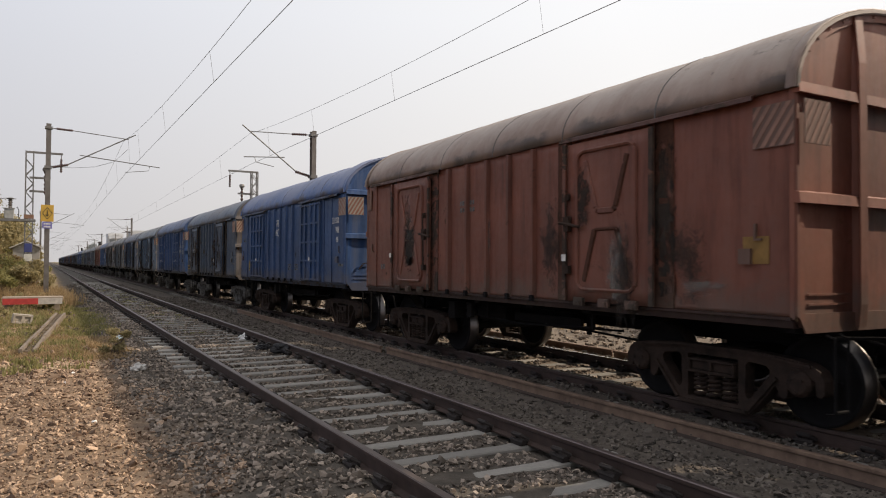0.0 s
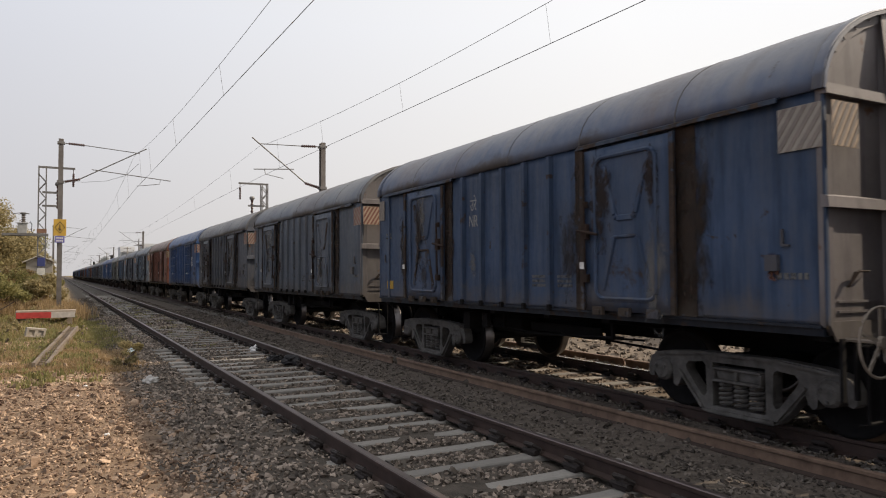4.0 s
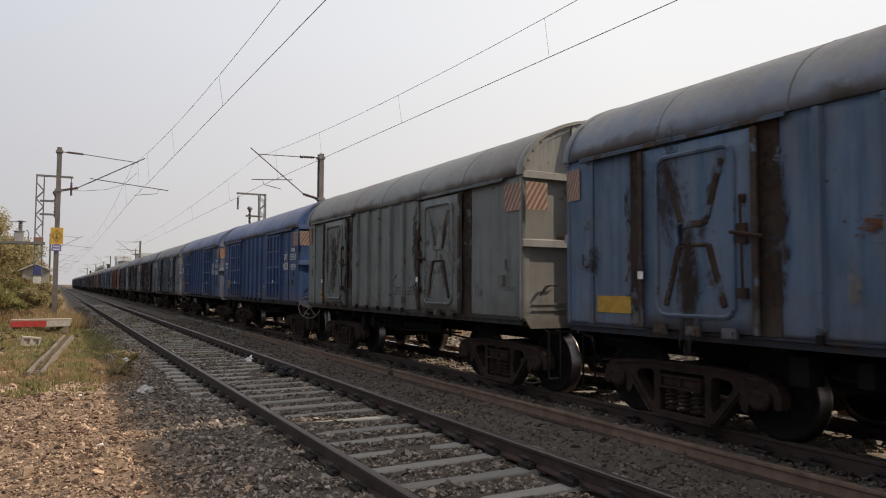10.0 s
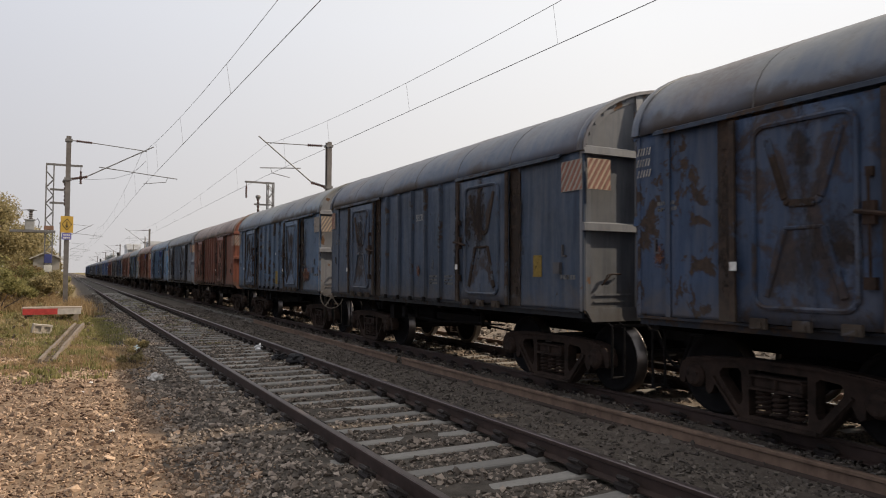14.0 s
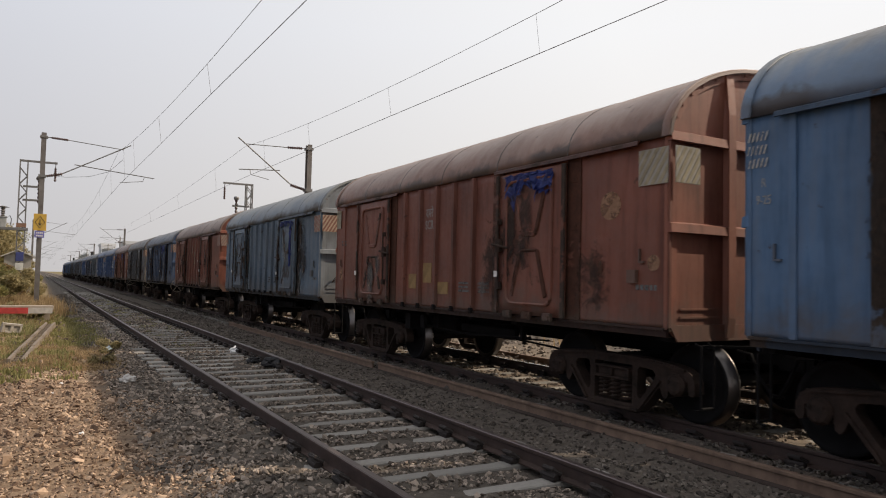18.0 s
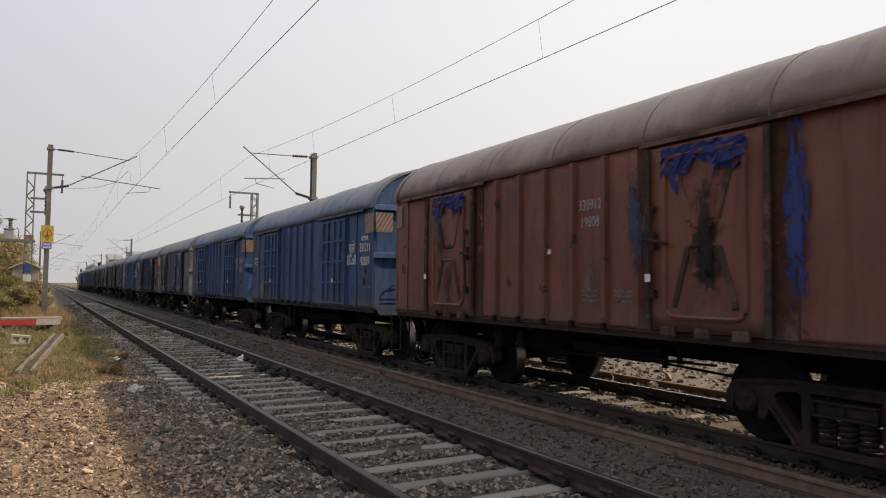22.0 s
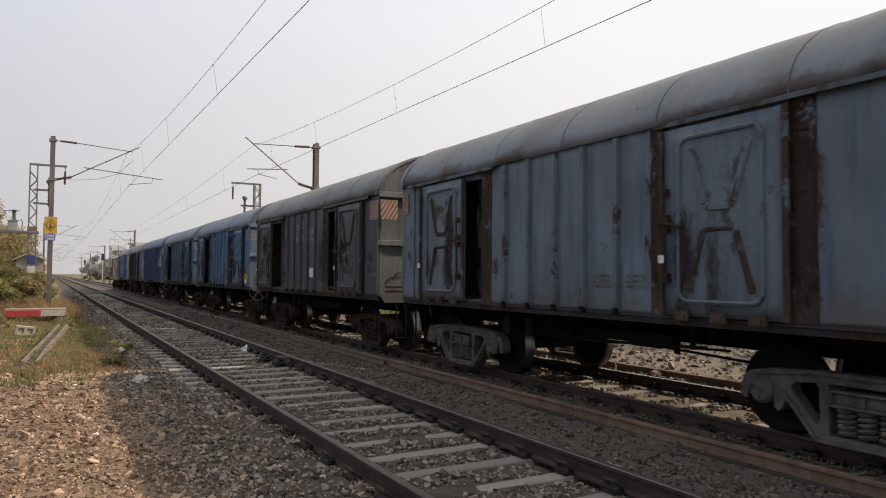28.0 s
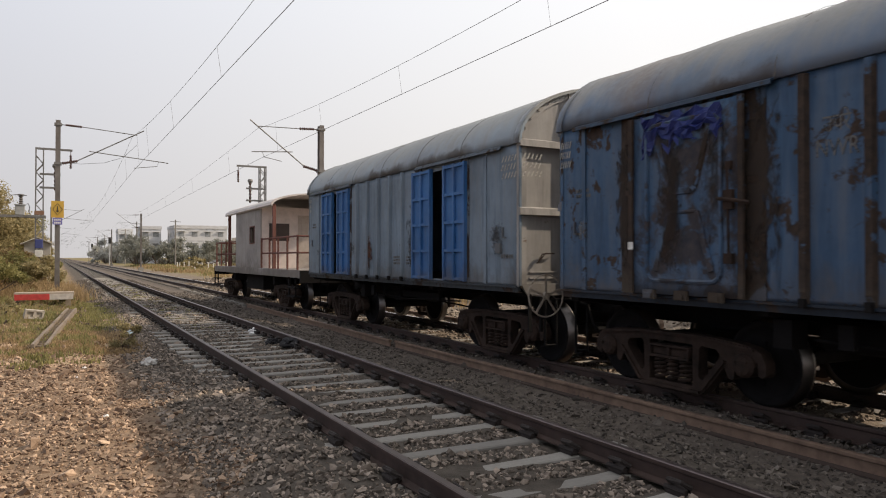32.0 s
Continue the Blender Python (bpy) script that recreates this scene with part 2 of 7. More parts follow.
porcelain = plain("insulator_brown", (0.07, 0.04, 0.035), 0.25, 0.0, 0.2, 9, 0)
# grime taken down to near black: shade below the floor is in the colour
under_dark = plain("underframe_shaded_grime", (0.011, 0.010, 0.010), 0.9, 0.0, 0.4, 5, 0.3, None, 0.12)
# brown grime, set lower to hold the shade the bogies stand in
bogie_dark = plain("bogie_shaded_brown_grime", (0.015, 0.012, 0.010), 0.85, 0.0, 0.3, 7, 0.3, (0.062, 0.040, 0.031), 0.15)
bogie_grey = plain("bogie_grey_dust", (0.045, 0.038, 0.034), 0.85, 0.0, 0.4, 7, 0.3, (0.16, 0.15, 0.138))
tread = plain("wheel_tread", (0.15, 0.135, 0.125), 0.33, 1.0, 0.25, 9, 0.0)
white_paint = plain("white_lettering", (0.62, 0.61, 0.58), 0.7, 0, 0.25, 12, 0.1)
faded_white = plain("faded_lettering", (0.27, 0.27, 0.262), 0.75, 0, 0.4, 12, 0.1)
cream_patch = plain("reflector_cream", (0.29, 0.268, 0.23), 0.75, 0, 0.25, 5, 0.1)
red_patch = plain("reflector_red", (0.23, 0.105, 0.075), 0.7, 0, 0.3, 8, 0.1)
grey_patch = plain("reflector_grey", (0.20, 0.17, 0.15), 0.6, 0, 0.3, 8, 0.1)
yellow_paint = plain("yellow_panel", (0.34, 0.21, 0.03), 0.7, 0, 0.4, 9, 0.1)
tarp_blue = plain("torn_blue_sheet", (0.035, 0.055, 0.24), 0.45, 0, 0.45, 8, 0.4)
# tan floor, painted bright for the sun that enters by the far door
floor_sunlit = plain("sunlit_tan_floor", (0.24, 0.175, 0.11), 0.9, 0, 0.35, 5, 0.2)
white_rag = plain("white_rag", (0.72, 0.71, 0.70), 0.8, 0, 0.15, 14, 0.3)
black_rag = plain("black_rag", (0.013, 0.012, 0.014), 0.75, 0, 0.3, 14, 0.3)
wheel_ring = plain("brake_wheel_paint", (0.215, 0.18, 0.145), 0.55, 0, 0.3, 9, 0.1)


# ---- mesh helpers ----
def box(bm, x0, x1, y0, y1, z0, z1):
    v = [bm.verts.new((x, y, z)) for x in (x0, x1) for y in (y0, y1) for z in (z0, z1)]
    for q in ((0, 1, 3, 2), (4, 6, 7, 5), (0, 4, 5, 1), (2, 3, 7, 6), (0, 2, 6, 4), (1, 5, 7, 3)):
        bm.faces.new([v[i] for i in q])
    return v


def bar(bm, p, q, w, h, up=(0, 0, 1)):
    """A rectangular bar from p to q, w wide and h high along up."""
    p, q, up = Vector(p), Vector(q), Vector(up)
    d = (q - p).normalized()
    s = d.cross(up)
    s = s.normalized() if s.length > 1e-4 else Vector((1, 0, 0))
    u = s.cross(d).normalized()
    ends = []
    for c in (p, q):
        ends.append([bm.verts.new(c + s * (a * w / 2) + u * (b * h / 2)) for a, b in ((-1, -1), (1, -1), (1, 1), (-1, 1))])
    a, b = ends
    for i in range(4):
        bm.faces.new((a[i], a[(i + 1) % 4], b[(i + 1) % 4], b[i]))
    bm.faces.new(a[::-1])
    bm.faces.new(b)


def tube(bm, pts, r, seg=6, caps=True):
    """A round bar along points; r may be one radius or one per point."""
    pts = [Vector(p) for p in pts]
    rr = r if isinstance(r, (list, tuple)) else [r] * len(pts)
    rings = []
    for i, c in enumerate(pts):
        d = (pts[min(i + 1, len(pts) - 1)] - pts[max(i - 1, 0)]).normalized()
        s = d.cross(Vector((0.13, 0.29, 0.95)) if abs(d.z) < 0.9 else Vector((1, 0.1, 0))).normalized()
        u = s.cross(d)
        rings.append([bm.verts.new(c + (s * math.cos(2 * math.pi * k / seg) + u * math.sin(2 * math.pi * k / seg)) * rr[i]) for k in range(seg)])
    for a, b in zip(rings, rings[1:]):
        for k in range(seg):
            bm.faces.new((a[k], a[(k + 1) % seg], b[(k + 1) % seg], b[k]))
    if caps:
        bm.faces.new(rings[0][::-1])
        bm.faces.new(rings[-1])


def lathe(bm, profile, axis="x", at=(0, 0, 0), seg=24):
    """Rings of (radius, place along the axis) turned about it."""
    at = Vector(at)
    rings = []
    for r, h in profile:
        ring = []
        for k in range(seg):
            a, b = r * math.cos(2 * math.pi * k / seg), r * math.sin(2 * math.pi * k / seg)
            ring.append(bm.verts.new(at + Vector({"x": (h, a, b), "y": (a, h, b), "z": (a, b, h)}[axis])))
        rings.append(ring)
    faces = []
    for a, b in zip(rings, rings[1:]):
        for k in range(seg):
            faces.append(bm.faces.new((a[k], a[(k + 1) % seg], b[(k + 1) % seg], b[k])))
    bm.faces.new(rings[0][::-1])
    bm.faces.new(rings[-1])
    return faces


def extrude_profile(bm, prof, y0, y1):
    """A closed profile in x, z drawn out along y."""
    a = [bm.verts.new((x, y0, z)) for x, z in prof]
    b = [bm.verts.new((x, y1, z)) for x, z in prof]
    n = len(prof)
    for i in range(n):
        bm.faces.new((a[i], a[(i + 1) % n], b[(i + 1) % n], b[i]))
    bm.faces.new(a[::-1])
    bm.faces.new(b)


def finish(bm, name, bevel=0.0):
    bmesh.ops.recalc_face_normals(bm, faces=bm.faces)
    if bevel:
        bmesh.ops.bevel(bm, geom=list(bm.edges), offset=bevel, segments=1, affect="EDGES", clamp_overlap=True)
    me = bpy.data.meshes.new(name)
    bm.to_mesh(me)
    bm.free()
    return me


def mesh_of(build, name, bevel=0.0):
    bm = bmesh.new()
    build(bm)
    return finish(bm, name, bevel)


def part(name, data, material, parent, label=""):
    """Links a mesh (or a bmesh) as one part of a thing, with a material of its own."""
    if isinstance(data, bmesh.types.BMesh):
        data = finish(data, name)
    if not data.materials:
        data.materials.append(None)
    ob = new(name, data)
    ob.material_slots[0].link = "OBJECT"
    ob.material_slots[0].material = material
    ob.parent = parent
    if label:
        ob["label"] = label
    return ob


def raw(name, verts, faces, material, smooth=False):
    """A mesh straight from arrays of vertices and equal-sided faces."""
    me = bpy.data.meshes.new(name)
    verts, faces = np.asarray(verts, np.float32), np.asarray(faces, np.int32)
    me.vertices.add(len(verts))
    me.vertices.foreach_set("co", verts.ravel())
    k = faces.shape[1]
    me.loops.add(faces.size)
    me.loops.foreach_set("vertex_index", faces.ravel())
    me.polygons.add(len(faces))
    me.polygons.foreach_set("loop_start", np.arange(0, faces.size, k, dtype=np.int32))
    me.polygons.foreach_set("use_smooth", np.full(len(faces), smooth))
    me.update(calc_edges=True)
    me.validate()
    me.materials.append(material)
    return new(name, me)


def stone_shapes(count, rng):
    shapes = []
    for _ in range(count):
        bm = bmesh.new()
        for _k in range(9):
            p = rng.normal(size=3)
            p /= np.linalg.norm(p)
            bm.verts.new(p * rng.uniform(0.75, 1.05) * np.array((1, 0.8, 0.62)))
        bmesh.ops.convex_hull(bm, input=bm.verts)
        loose = [v for v in bm.verts if not v.link_faces]
        bmesh.ops.delete(bm, geom=loose, context="VERTS")
        bmesh.ops.triangulate(bm, faces=bm.faces)
        bm.verts.index_update()
        shapes.append((np.array([v.co[:] for v in bm.verts]), np.array([[v.index for v in f.verts] for f in bm.faces])))
        bm.free()
    return shapes


def scatter(name, shapes, places, sizes, rng, material, flat=1.0):
    """Many small solids, turned at random, joined into one mesh."""
    vs, fs, base = [], [], 0
    kind = rng.integers(len(shapes), size=len(places))
    for k, (sv, sf) in enumerate(shapes):
        idx = np.nonzero(kind == k)[0]
        if not len(idx):
            continue
        q = rng.normal(size=(len(idx), 4))
        q /= np.linalg.norm(q, axis=1)[:, None]
        w, x, y, z = q.T
        rot = np.stack([1 - 2 * (y * y + z * z), 2 * (x * y - z * w), 2 * (x * z + y * w), 2 * (x * y + z * w), 1 - 2 * (x * x + z * z), 2 * (y * z - x * w),
                        2 * (x * z - y * w), 2 * (y * z + x * w), 1 - 2 * (x * x + y * y)], -1).reshape(-1, 3, 3)
        v = np.einsum("nij,vj->nvi", rot, sv) * sizes[idx][:, None, None]
        v[..., 2] *= flat
        v += places[idx][:, None, :]
        vs.append(v.reshape(-1, 3))
        f = sf[None] + (np.arange(len(idx)) * len(sv))[:, None, None] + base
        fs.append(f.reshape(-1, 3))
        base += len(idx) * len(sv)
    return raw(name, np.concatenate(vs), np.concatenate(fs), material)

# ---- the plan ----
RAIL_A, RAIL_B, SPARE = 2.396, 4.142, 6.05
TRAIN_X = 7.50
RAIL_C, RAIL_D, SPARE_FAR = TRAIN_X - 0.873, TRAIN_X + 0.873, 9.75
BED = -0.225


def height(x, y):
    """The lie of the land: ballast bed, dirt on the near side, rubble beyond the train."""
    z = np.full(np.broadcast(x, y).shape, BED)
    z = np.where(x < 1.4, BED + 0.03 * np.clip(1.4 - x, 0, 1), z)
    z = z + 0.045 * np.clip((x - 1.15) / 0.4, 0, 1) * np.clip((5.4 - x) / 0.4, 0, 1) * (((x < RAIL_A - 0.1) & ((y < 11.5) | (y > 18.0))) | (x > RAIL_B + 0.1)) + 0.018 * ((x > 1.5) & (x < RAIL_A - 0.1) & (y >= 11.5) & (y <= 18.0)) + 0.025 * ((x > RAIL_A + 0.12) & (x < RAIL_B - 0.12))
    far = np.clip((y - 16) / 14, 0, 1)
    z = z + np.where(x < 0.6, 0.22 * far * np.clip((0.6 - x) / 1.5, 0, 1), 0)
    z = z - 0.08 * np.clip((x - 4.9) / 0.5, 0, 1) * np.clip((6.3 - x) / 0.5, 0, 1)
    z = z + 0.09 * np.clip((x - 6.2) / 0.12, 0, 1) * (x < 6.54) + 0.03 * ((x > 6.72) & (x < 8.28))
    z = z + 0.035 * np.clip((10.5 - y) / 3, 0, 1) * np.clip((x - 1.2) / 0.3, 0, 1) * (x < RAIL_A - 0.09)
    z = z + 0.13 * np.exp(-((x - 0.45) / 0.75) ** 2 - ((y - 15.9) / 1.2) ** 2)
    z = z + np.clip((x - 10.2) / 3.0, 0, 1) * 0.16
    bumps = 0.022 * np.sin(x * 2.9 + 1.3 * np.sin(y * 1.1)) * np.sin(y * 1.7 + 0.8 * np.sin(x * 1.3)) + 0.012 * np.sin(x * 7.1 + y * 3.3) * np.sin(y * 6.1 - x * 2.2)
    return z + bumps * (np.abs(x) < 60)


# ---- ground, one sheet to the horizon ----
def ground_material():
    n = Nodes("ground_soil")
    x = n.axis(0)
    big, mid, fine = n.noise(0.8, 5, 0.6), n.noise(5.0, 6, 0.65), n.noise(38.0, 6, 0.7)
    dirt = n.mix(n.ramp(mid, 0.3, 0.72), (0.135, 0.089, 0.058), (0.30, 0.213, 0.142))
    dirt = n.mix(n.ramp(fine, 0.42, 0.7, 0, 0.6), dirt, (0.085, 0.055, 0.036))
    grey = n.mix(n.ramp(mid, 0.3, 0.7), (0.085, 0.070, 0.058), (0.165, 0.136, 0.112))
    grey = n.mix(n.ramp(fine, 0.4, 0.7, 0, 0.6), grey, (0.06, 0.05, 0.043))
    grey = n.mix(n.ramp(x, 5.2, 4.4), grey, n.mix(n.ramp(mid, 0.3, 0.7), (0.05, 0.042, 0.035), (0.105, 0.089, 0.073)))
    # tan dusty soil; under the train its paleness paints the sunlit strip
    dusty = n.mix(n.ramp(n.math("ADD", n.math("MULTIPLY", fine, 0.5), n.math("MULTIPLY", mid, 0.5)), 0.35, 0.65), (0.08, 0.064, 0.05), (0.23, 0.185, 0.142))
    edge = n.math("ADD", x, n.ramp(big, 0.2, 0.8, -0.7, 0.7))
    c = n.mix(n.ramp(edge, 0.75, 1.35), dirt, grey)
    c = n.mix(n.ramp(edge, 6.75, 7.2), c, dusty)
    y = n.axis(1)
    green = n.mix(n.ramp(mid, 0.3, 0.7), (0.11, 0.098, 0.04), (0.22, 0.17, 0.085))
    c = n.mix(n.math("MULTIPLY", n.ramp(n.math("ADD", y, n.ramp(big, 0.2, 0.8, -4, 4)), 15, 22), n.ramp(edge, 1.0, 0.2)), c, green)
    c = n.mix(n.math("MULTIPLY", n.ramp(n.math("ADD", y, n.ramp(big, 0.2, 0.8, -9, 9)), 22, 45), n.ramp(edge, 10.8, 12.5)), c, green)
    # a low bank of pale dry earth at the near end of the grass
    bank = n.math("ADD", y, n.ramp(big, 0.2, 0.8, -1.6, 1.6))
    bank = n.math("MULTIPLY", n.math("MULTIPLY", n.ramp(bank, 12.6, 14.0), n.ramp(bank, 19.5, 17.6)), n.ramp(edge, 1.7, 1.0))
    c = n.mix(n.math("MULTIPLY", bank, 0.85), c, n.mix(n.ramp(fine, 0.3, 0.7), (0.25, 0.185, 0.115), (0.44, 0.335, 0.22)))
    n.bump(n.math("ADD", n.math("MULTIPLY", fine, 0.5), mid), 0.6, 0.035)
    return n.done(c, 0.95, 0, 0.2)


def lines(parts):
    out = []
    for a, b, step in parts:
        out += list(np.arange(a, b, step))
    return np.array(out)


gx = lines([(-3000, -300, 450), (-300, -40, 40), (-40, -8, 4), (-8, 14, 0.2), (14, 40, 2.6), (40, 300, 40), (300, 3001, 450)])
gy = lines([(-400, -40, 60), (-40, 0, 4), (0, 36, 0.25), (36, 80, 2), (80, 300, 22), (300, 4001, 370)])
mx, my = np.meshgrid(gx, gy)
mz = height(mx, my)
nx, ny = len(gx), len(gy)
ii = (np.arange(ny - 1)[:, None] * nx + np.arange(nx - 1)[None]).ravel()
ground = raw("ground", np.stack([mx, my, mz], -1).reshape(-1, 3), np.stack([ii, ii + 1, ii + nx + 1, ii + nx], -1), ground_material(), True)
tagged(ground, "tan dirt and grey ballast ground beside the tracks", "ground", kind="structure")

# ---- tracks ----
RAIL_PROFILE = [(-0.068, -0.172), (0.068, -0.172), (0.068, -0.158), (0.012, -0.140), (0.010, -0.048), (0.034, -0.036), (0.035, -0.008), (0.027, 0.0), (-0.027, 0.0), (-0.035, -0.008), (-0.034, -0.036), (-0.010, -0.048), (-0.012, -0.140), (-0.068, -0.158)]


def rail_mesh(name, y0, y1, top):
    bm = bmesh.new()
    cuts = list(np.linspace(y0, 60, 12)) + list(np.linspace(110, y1, 10))
    rows = [[bm.verts.new((x, y, z)) for x, z in RAIL_PROFILE] for y in cuts]
    n = len(RAIL_PROFILE)
    for a, b in zip(rows, rows[1:]):
        for i in range(n):
            f = bm.faces.new((a[i], a[(i + 1) % n], b[(i + 1) % n], b[i]))
            f.material_index = 1 if i in (6, 7, 8) else 0
    bm.faces.new(rows[0])
    bm.faces.new(rows[-1][::-1])
    me = finish(bm, name)
    me.materials.append(None)
    me.materials.append(top)
    return me


def rail(parent, x, z, top, side, label, y0=-40, y1=1500):
    ob = part("rail", rail_mesh("rail", y0, y1, top), side, parent, label)
    ob.location = (x, 0, z)
    return ob


def sleeper_shape(bm):
    ys = ((-1.36, 0.105, -0.17), (-0.95, 0.1, -0.172), (-0.6, 0.09, -0.185), (0.6, 0.09, -0.185), (0.95, 0.1, -0.172), (1.36, 0.105, -0.17))
    rows = []
    for x, w, top in ys:
        rows.append([bm.verts.new(p) for p in ((x, -w - 0.025, -0.36), (x, -w, top - 0.012), (x, -w + 0.018, top), (x, w - 0.018, top), (x, w, top - 0.012), (x, w + 0.025, -0.36))])
    for a, b in zip(rows, rows[1:]):
        for i in range(5):
            bm.faces.new((a[i], b[i], b[i + 1], a[i + 1]))
    bm.faces.new(rows[0])
    bm.faces.new(rows[-1][::-1])


def clips_shape(bm):
    for r in (-0.873, 0.873):
        for s in (-1, 1):
            box(bm, r + s * 0.10 - 0.045, r + s * 0.10 + 0.045, -0.075, 0.075, -0.18, -0.125)
            tube(bm, [(r + s * 0.06, -0.09, -0.12), (r + s * 0.13, -0.06, -0.075), (r + s * 0.135, 0.06, -0.075), (r + s * 0.055, 0.085, -0.118)], 0.022, 6)
            tube(bm, [(r + s * 0.125, -0.10, -0.14), (r + s * 0.125, 0.10, -0.14)], 0.026, 6)


sleeper_data = mesh_of(sleeper_shape, "sleeper")
clips_data = mesh_of(clips_shape, "rail_clips")
sleeper_data.materials.append(concrete)


def track(x, label, near_count, total, step, start, tops):
    t = tagged(new("railway_track"), label, "railway track", kind="structure")
    t.location = (x, 0, 0)
    for s in (-1, 1):
        rail(t, s * 0.873, 0, tops[0 if s < 0 else 1], rail_side, "")
    rng = np.random.default_rng(int(x * 10))
    for k in range(near_count):
        s = part("sleeper", sleeper_data, concrete, t)
        s.location = (rng.normal() * 0.02, start + k * step, rng.normal() * 0.004)
        s.rotation_euler = (0, 0, rng.normal() * 0.014)
        c = part("rail_clips", clips_data, clip_iron, t)
        c.location = (0, start + k * step, 0)
    far = bmesh.new()
    for k in range(near_count, total):
        y = start + k * step
        box(far, -1.36, 1.36, y - 0.1, y + 0.1, -0.34, -0.172)
    # far sleepers in a darker grey than the near ones
    ob = part("far_sleepers", far, plain("sleeper_far_dark", (0.13, 0.118, 0.105), 0.9, 0, 0.3, 3, 0.2), t, "concrete sleepers running into the distance")
    ob["kind"] = "stuff"
    return t


track((RAIL_A + RAIL_B) / 2, "broad-gauge track of steel rails on concrete sleepers", 130, 400, 0.629, 8.811 - 34 * 0.629, (rail_dull, rail_used))
track(TRAIN_X, "track under the goods train, one rail polished bright", 74, 380, 0.629, 1.2 - 7 * 0.629, (rail_dull, rail_top))
spare = tagged(new("spare_rail"), "rusty brown spare rail lying along the ballast", "rail", "spare rails")
part("rail_foot", mesh_of(lambda bm: extrude_profile(bm, RAIL_PROFILE[:4] + RAIL_PROFILE[12:], -6.5, 6.5), "rail_foot"), rail_old, spare)
part("rail_head", mesh_of(lambda bm: extrude_profile(bm, RAIL_PROFILE[3:13], -6.5, 6.5), "rail_head"), plain("rail_tan_rust", (0.14, 0.086, 0.06), 0.75, 0, 0.4, 6, 0.3, (0.25, 0.165, 0.115)), spare, "tan rust on head and web")
spare.location = (SPARE, 6.6, -0.108)
for x, y, z, turn in ((SPARE + 0.02, 19.8, -0.115, -0.5), (SPARE + 0.05, -7.0, -0.108, 0.2), (SPARE_FAR, 4, -0.1, 0), (SPARE_FAR + 0.03, 17.1, -0.1, 0.2), (SPARE_FAR, 30.2, -0.1, 0), (SPARE_FAR, 43.3, -0.1, 0.1)):
    copy_thing(spare, pose(x, y, z, 0, 0, turn))

# ---- ballast and stones ----
rng = np.random.default_rng(7)
shapes = stone_shapes(12, rng)
ballast_mat = pieces("ballast_stone", (0.078, 0.064, 0.053), (0.388, 0.316, 0.258), 0.9)
shoulder_mat = pieces("dusty_shoulder_stone", (0.05, 0.042, 0.036), (0.205, 0.174, 0.147), 0.9)
dirt_stone_mat = pieces("dirt_stone", (0.095, 0.059, 0.040), (0.54, 0.388, 0.272), 0.95)
rubble_mat = pieces("pale_rubble", (0.09, 0.072, 0.056), (0.36, 0.295, 0.235), 0.95)


def strewn(count, x0, x1, y0, y1, power=1.7):
    """Random places, denser near the low end of y."""
    y = y0 + (y1 - y0) * rng.random(count) ** power
    x = rng.uniform(x0, x1, count)
    return x, y


def stones(name, label, count, x0, x1, y0, y1, size, material, keep=None, sink=0.3, power=1.7, grow=0.02):
    x, y = strewn(count, x0, x1, y0, y1, power)
    if keep is not None:
        k = keep(x, y)
        x, y = x[k], y[k]
    s = size * rng.lognormal(0, 0.35, len(x)) * (1 + grow * (y - y0))
    ob = scatter(name, shapes, np.stack([x, y, height(x, y) + s * (0.55 - sink)], -1), s, rng, material, 0.8)
    return tagged(ob, label, "stones", kind="stuff")


def in_crib(x, y):
    k = np.abs(((y - 8.811 + 0.3145) % 0.629) - 0.3145) < 0.13
    inside = (np.abs(x - 3.269) < 1.36)
    rail_near = (np.abs(x - RAIL_A) < 0.2) & k | (np.abs(x - RAIL_B) < 0.2) & k | (np.abs(x - RAIL_A) < 0.09) | (np.abs(x - RAIL_B) < 0.09)
    bare = (np.sin(y * 37.0 + x * 11.0) > -0.45) & (y < 18.0)
    return ~((inside & k & ((np.abs(x - 3.269) < 1.0) | bare)) | rail_near)


def off_sleepers(x, y):
    """Clear of the sleepers under the train."""
    return (np.abs(((y - 1.2 + 0.3145) % 0.629) - 0.3145) > 0.12) | (np.abs(x - TRAIN_X) > 1.3)


stones("track_ballast", "grey crushed stone ballast between the sleepers", 42000, 1.0, 4.5, 2.2, 34, 0.027, ballast_mat, in_crib, 0.33, 1.7, 0.008)
stones("ballast_behind", "grey crushed stone ballast of the track behind", 9000, 1.0, 5.2, -12, 2.4, 0.036, ballast_mat, in_crib, 0.3, 1.0, 0)
stones("verge_stones_behind", "tan stones on the dirt verge behind", 10000, -5.5, 1.3, -9, 3.4, 0.026, dirt_stone_mat, None, 0.4, 1.0, 0)
stones("distant_ballast", "grey crushed stone ballast running on along the track", 9000, 1.2, 5.2, 27, 62, 0.034, shoulder_mat, in_crib, 0.4, 1.3, 0.005)
stones("shoulder_ballast", "dark dusty ballast between the two tracks", 15000, 4.35, 6.9, 2.6, 40, 0.024, shoulder_mat, lambda x, y: x > RAIL_B + 0.09, 0.45)
# bed under the train: lit half painted in pale stone, shaded half in dark
stones("far_side_ballast", "tan dusty stones on the far half of the train's track", 14000, 7.15, 9.6, 3.0, 50, 0.033, rubble_mat, lambda x, y: (np.abs(x - RAIL_D) > 0.09) & off_sleepers(x, y))
